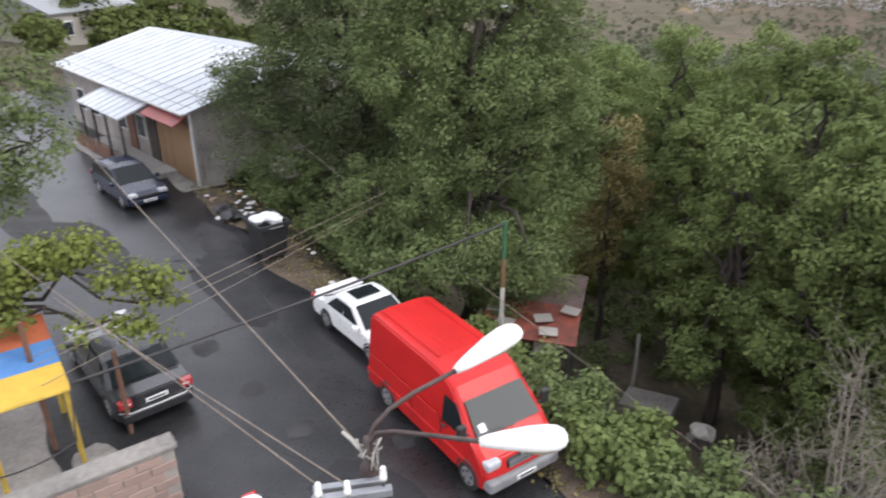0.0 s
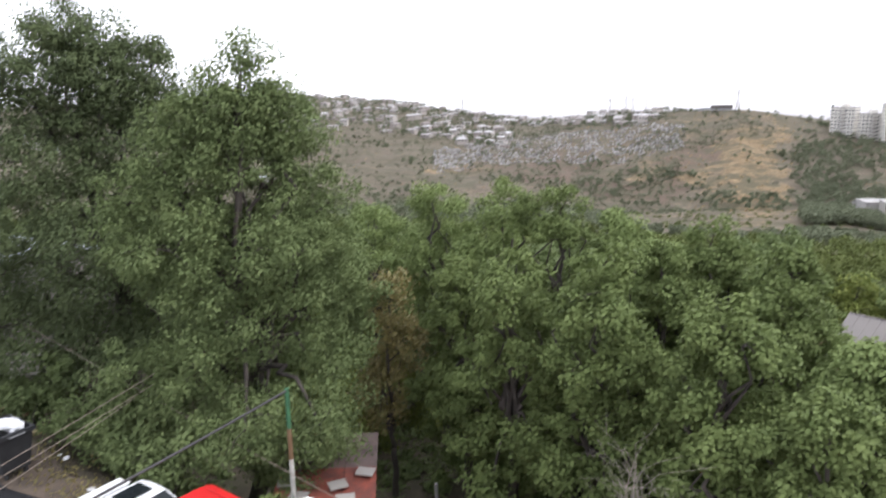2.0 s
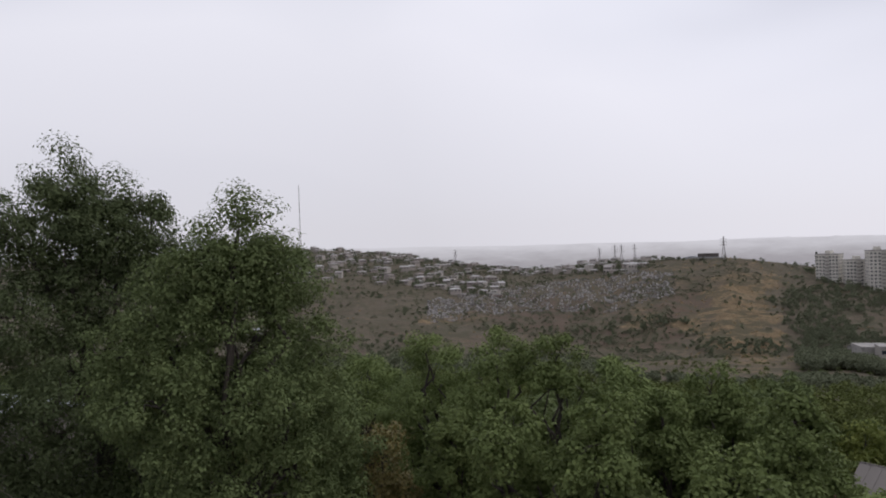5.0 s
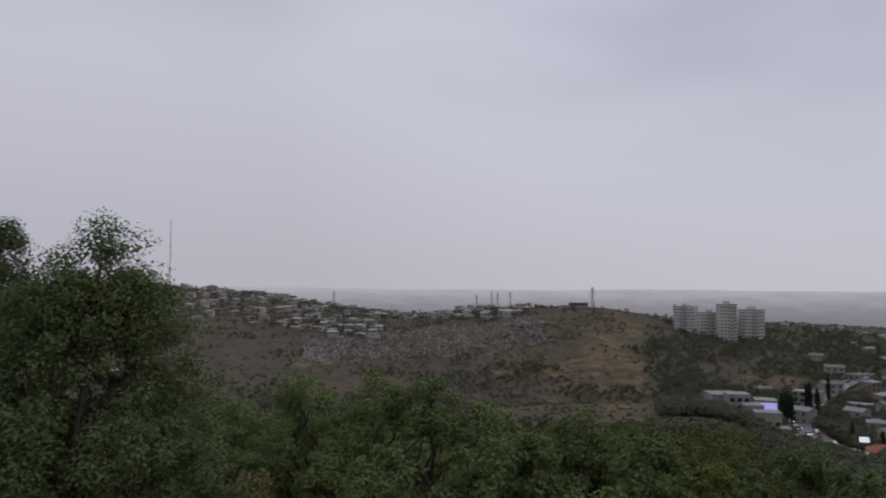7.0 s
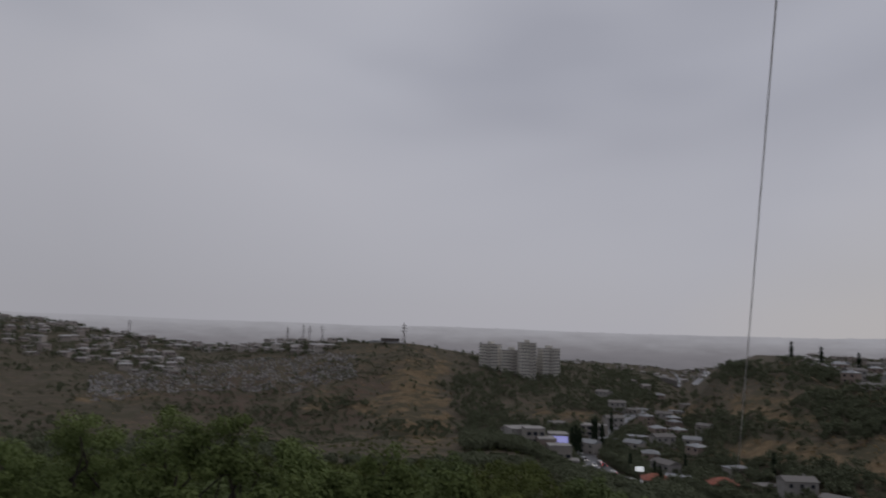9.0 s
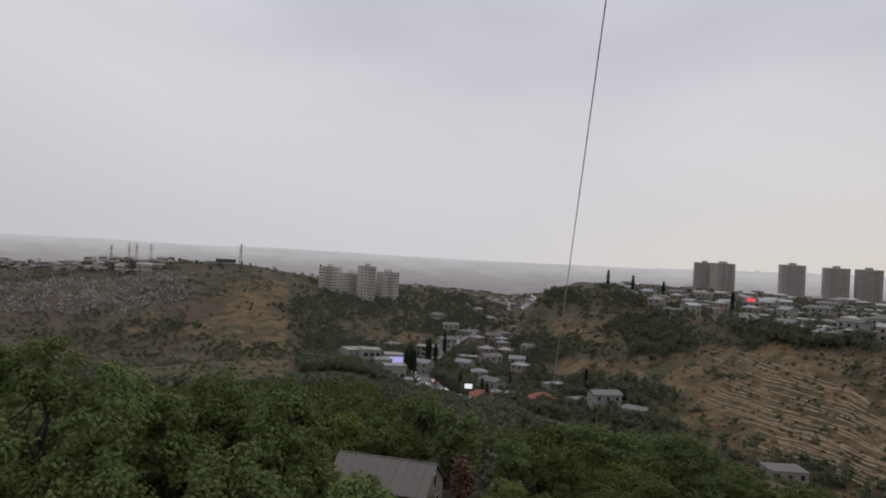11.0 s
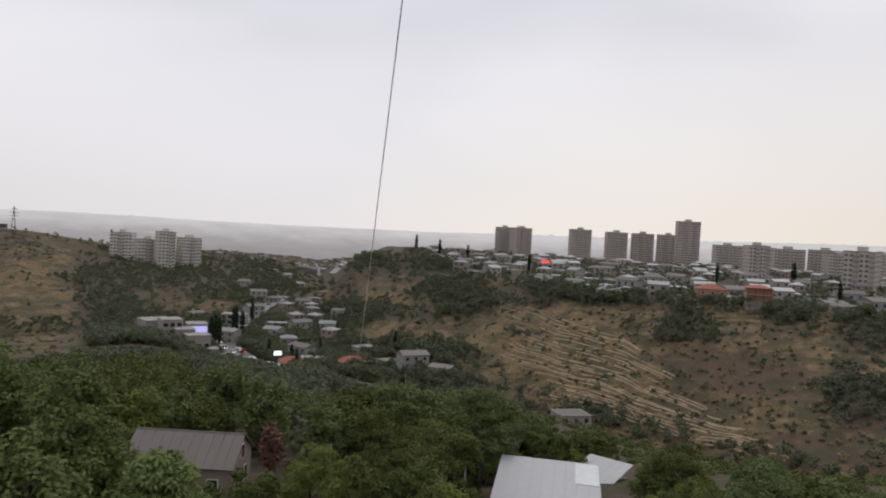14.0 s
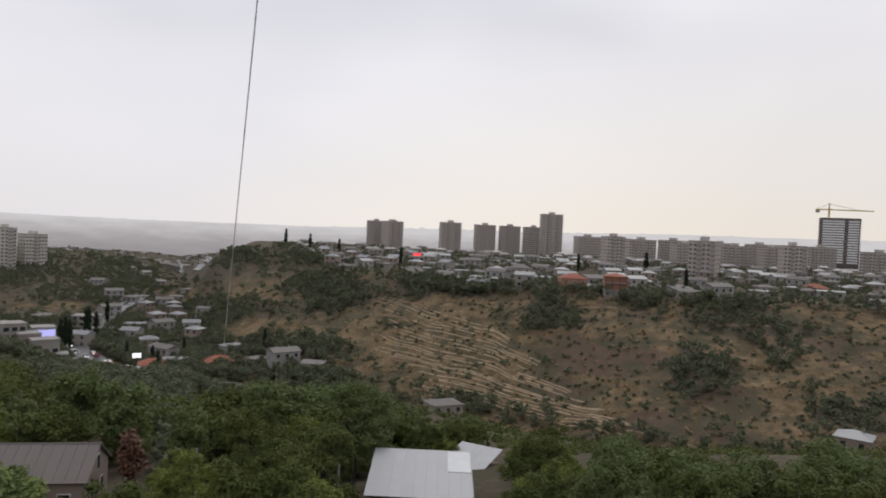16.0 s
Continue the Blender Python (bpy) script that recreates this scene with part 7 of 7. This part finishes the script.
# ---- graveyard on the left hill, pylons, mast, crane ----
rows = []
M_STONE = mat("grave_stone", (0.52, 0.50, 0.485), (0.09, 0.08, 0.075), scale=0.2, rough=0.8, island=0.8)
gv, gf = [], []
gr = random.Random(9)
for k in range(4200):
    az = gr.uniform(18, 37.5)
    df, db = (float(np.interp(az, BEARINGS, c)) for c in (COLS[0], COLS[2]))
    f = float(np.interp(az, [18, 26, 34, 37], [0.24, 0.45, 0.56, 0.6])) + gr.uniform(-1, 1) * float(np.interp(az, [18, 26, 34, 37], [0.07, 0.15, 0.22, 0.14]))
    if 0.5 * noise.noise(Vector((az * 0.9, f * 14, 3))) + 0.5 * gr.random() < 0.16 + 0.1 * (gr.random() < 0.4):
        continue
    x, y = polar(az, df + (db - df) * f)
    z, w, h, d = ground(x, y), gr.uniform(0.3, 0.9) * (2.0 if gr.random() < 0.06 else 1.0), gr.uniform(0.4, 1.6), gr.uniform(0.2, 0.8)
    n = len(gv)
    c, s = math.cos(radians(az)), -math.sin(radians(az))
    for dx, dy, dz in ((-w, -d, -0.3), (w, -d, -0.3), (w, d, -0.3), (-w, d, -0.3), (-w, -d, h), (w, -d, h), (w, d, h), (-w, d, h)):
        gv.append((x + dx * c - dy * s, y + dx * s + dy * c, z + dz))
    gf += [(n, n + 1, n + 5, n + 4), (n + 1, n + 2, n + 6, n + 5), (n + 2, n + 3, n + 7, n + 6), (n + 3, n, n + 4, n + 7), (n + 4, n + 5, n + 6, n + 7)]
me = bpy.data.meshes.new("gravestones")
me.from_pydata(gv, [], gf)
me.materials.append(M_STONE)
tagged(new("graveyard", me), "grey gravestones crowded over the hill", "graveyard", kind="stuff")


def pylon(az, d, h, label, z=None, arms=3, name="pylon", foot=0.1):
    x, y = polar(az, d)
    ob = thing(name, pose(x, y, ground(x, y) if z is None else z, 0, 0, -az), label, "pylon", "pylons and masts")
    b = h * foot
    for sx in (-1, 1):
        for sy in (-1, 1):
            part("leg", tube([(sx * b, sy * b, 0), (sx * b * 0.25, sy * b * 0.25, h * 0.6), (sx * 0.15, sy * 0.15, h)], 0.22, 4), M_STEEL, ob)
    for k in range(9):
        f0, f1 = k / 9, (k + 1) / 9
        r0, r1 = b * max(0.12, 1 - 1.2 * f0), b * max(0.1, 1 - 1.2 * f1)
        for s in (-1, 1):
            part("brace", tube([(-r0 * s, -r0, h * f0), (r1 * s, -r1, h * f1)], 0.13, 4), M_STEEL, ob)
    for k in range(arms):
        z1 = h * (0.62 + 0.13 * k)
        part("crossarm", tube([(-h * 0.14, 0, z1), (0, 0, z1 + h * 0.03), (h * 0.14, 0, z1)], 0.2, 4), M_STEEL, ob)
    return ob


pylon(41.1, 752, 23, "dark lattice pylon on the hilltop")
for az, d, h in ((31.9, 1150, 26), (33.1, 1150, 30), (33.6, 1180, 30), (34.6, 1160, 30), (20.4, 1180, 26)):
    pylon(az, d, h, "distant grey lattice pylon on the skyline", -22 if az > 30 else -18)
pylon(8.0, 1250, 118, "tall thin red and white broadcasting mast", 8, 0, "broadcast_mast", 0.016)
hb = thing("hilltop_building", facing(40.0, 770, 0, -8.5), "dark frame building on the hilltop", "building")
part("wall", box(-10, 10, -4, 4, 2.5, 5.5, 0.05), M_DARKPANEL, hb)
for x in (-9.5, -4.8, 0, 4.8, 9.5):
    part("column", box(x - 0.3, x + 0.3, -4, 4, -3, 2.5), M_CONC, hb)
part("roof", box(-10.5, 10.5, -4.5, 4.5, 5.5, 6.0, 0.05), M_GREYROOF, hb)
ar = thing("arena", facing(39.6, 1400, 0, -32), "long pale curved arena roof in the haze", "building")
part("roof", prism([(-60, 0), (60, 0), (50, 8), (20, 13), (-20, 14), (-50, 9)], -30, 30), M_TIN, ar)
ar2 = thing("arena", facing(60.6, 1150, 0, -62), "pale market hall roof in the gap", "building")
part("roof", prism([(-36, -10), (36, -10), (36, 4), (20, 8), (-10, 9), (-36, 5)], -20, 20), M_GREYROOF, ar2)


def tower_site():
    ob = thing("tower_under_construction", facing(112.1, 1150, 6, -8), "dark tower under construction with white bands", "building")
    part("core", box(-25, 25, -12, 12, -5, 66, 0.1), M_DARKPANEL, ob)
    for k in range(18):
        part("floor_slab", box(-25.6, 25.6, -12.8, 12.8, k * 3.6 + 2, k * 3.6 + 2.7), M_CONC, ob)
        if k < 17:
            for x0, x1 in ((-22, -9), (-9, 5), (10, 23)):
                part("white_panel", box(x0, x1, -12.6, -12.1, k * 3.6 + 2.7, k * 3.6 + 4.6), M_WHITE, ob)
    cr = thing("tower_crane", facing(111.4, 1165, 20, -8), "yellow tower crane over the building site", "crane", "pylons and masts")
    part("mast", box(-0.9, 0.9, -0.9, 0.9, 0, 82), M_YELLOW, cr)
    part("jib", box(-18, 60, -0.6, 0.6, 78, 79.5), M_YELLOW, cr)
    part("counterweight", box(-18, -13, -1.2, 1.2, 74, 78), M_CONC, cr)
    part("tie", tube([(-16, 0, 79.5), (0, 0, 87), (40, 0, 79.5)], 0.3, 4), M_YELLOW, cr)
    part("apex", box(-0.6, 0.6, -0.6, 0.6, 82, 88), M_YELLOW, cr)


tower_site()
# cypresses and poplars that stand up from the houses
cy = tree_parts(1.0, 0.15, [(0, 0, 3.5, 0.9, 0.9, 2.8), (0, 0, 7.5, 0.8, 0.8, 3.0), (0, 0, 11, 0.45, 0.45, 2.5)], 90, 0.55, 30, 0.4, M_CYPRESS, 96, twigs=10, shell=0.2)
for az, d, s in ((54.9, 385, 1.3), (55.2, 378, 1.2), (56.4, 410, 1.4), (56.2, 425, 1.2), (56.9, 402, 1.3), (54.6, 395, 1.1), (61.2, 318, 0.8), (60.8, 330, 0.8), (59.0, 344, 0.8), (72.2, 585, 1.3), (74.5, 600, 1.3), (70.3, 640, 1.4), (99.0, 480, 1.5),
                 (57.6, 455, 1.2), (47.3, 800, 1.3), (79.5, 480, 1.2), (93.8, 520, 1.2), (102.0, 380, 1.0), (69.0, 330, 0.9), (63.0, 352, 0.8)):
    x, y = polar(az, d)
    plant("cypress_tree", cy, x, y, ground(x, y), "dark narrow cypress between the houses", "tree", "cypresses in the valley", az * 7, s)
ROADSIDE = []
for (a0, d0), (a1, d1) in zip(VALLEY, VALLEY[1:]):
    p, q = Vector(polar(a0, d0)), Vector(polar(a1, d1))
    ROADSIDE += [tuple(p.lerp(q, i / 10)) for i in range(10)]
# gardens round the houses of the plateau and the hill town
town = []
for x, y in HOUSES:
    for _ in range(8):
        u, v = x + fc.gauss(0, 10), y + fc.gauss(0, 10)
        if all(math.hypot(u - p, v - q) > 6 for p, q in HOUSES) and all(math.hypot(u - p, v - q) > 11 for p, q in ROADSIDE):
            town.append((u, v, ground(u, v), fc.uniform(0.5, 0.95)))
for _ in range(17000):   # wooded bands of the slopes
    az, f = fc.choice([(fc.uniform(39, 119), fc.uniform(0.0, 1.02)), (fc.uniform(39, 64), fc.uniform(0.0, 1.0)), (fc.uniform(46, 76), fc.uniform(-0.28, 0.22)), (fc.uniform(46, 60), fc.uniform(-0.32, 0.0)), (fc.uniform(54, 70), fc.uniform(-0.5, -0.08)), (fc.uniform(56, 76), fc.uniform(0.05, 1.0)),
                       (fc.uniform(66, 118), fc.uniform(0.9, 1.04)), (fc.uniform(6, 44), fc.uniform(0.02, 1.0))])
    df, db = (float(np.interp(az, BEARINGS, c)) for c in (COLS[0], COLS[2]))
    x, y = polar(az, df + (db - df) * f)
    el = math.degrees(math.atan2(ground(x, y) - EYE.z, math.hypot(x, y)))
    if 55.4 < az < 60.6 and -45 < math.hypot(x, y) - float(np.interp(az, [55.4, 57, 58.6, 60.5], [380, 345, 322, 308])) < 6:
        continue      # nothing tall before the open stretch of road
    grown = cover(BUSHY, az, el)
    if az > 39 and f > 0.1 and grown < 0.5 + 0.35 * noise.noise(Vector((x * 0.03, y * 0.03, 8.0))) and fc.random() < ((0.97 if az > 75 or az < 46 else 0.9) if f < 0.88 else 0.88):
        continue
    if az <= 39 and noise.noise(Vector((x * 0.016, y * 0.016, 8.0))) < 0.1:
        continue
    if not all(math.hypot(x - p, y - q) > 6 for p, q in HOUSES) or any(math.hypot(x - p, y - q) < 8 for p, q in ROADSIDE):
        continue
    if 18 < az < 37.5 and abs(f - np.interp(az, [18, 26, 34, 37], [0.24, 0.45, 0.56, 0.6])) < 0.15 and fc.random() < 0.85:
        continue
    town.append((x, y, ground(x, y), fc.uniform(0.45, 0.95) * (0.75 if az < 45 else 1.0)))
# these far trees use the haze-greyed leaf as well
wood_mass("garden_trees", town, M_HAZED, "dark trees between houses and on the slopes", 0.72, 24, 6)
# backyards beyond the end of the road
for a, b, turn, wall, roof in ((66, -3, 20, M_PALE, M_TIN), (84, 14, 30, M_PALE, M_TIN), (70, -14, 0, M_TUFF, M_GREYROOF), (95, 0, 10, M_PALE, M_GREYROOF)):
    p = A * a + B * b
    house(pose(p.x, p.y, ground(p.x, p.y), 0, 0, 36 + turn), 10, 8, 1, wall, roof, 1.4, "low house at the far end of the road")
yard = []
for _ in range(110):
    a, b = fc.uniform(52, 120), fc.uniform(-26, 40)
    p = A * a + B * b
    if -4 < b < 14 and a < 62:
        continue
    yard.append((p.x, p.y, ground(p.x, p.y), fc.uniform(0.5, 0.9)))
wood_mass("garden_trees", yard, M_WOODS, "green garden trees at the end of the road", 0.4, 60, 12)
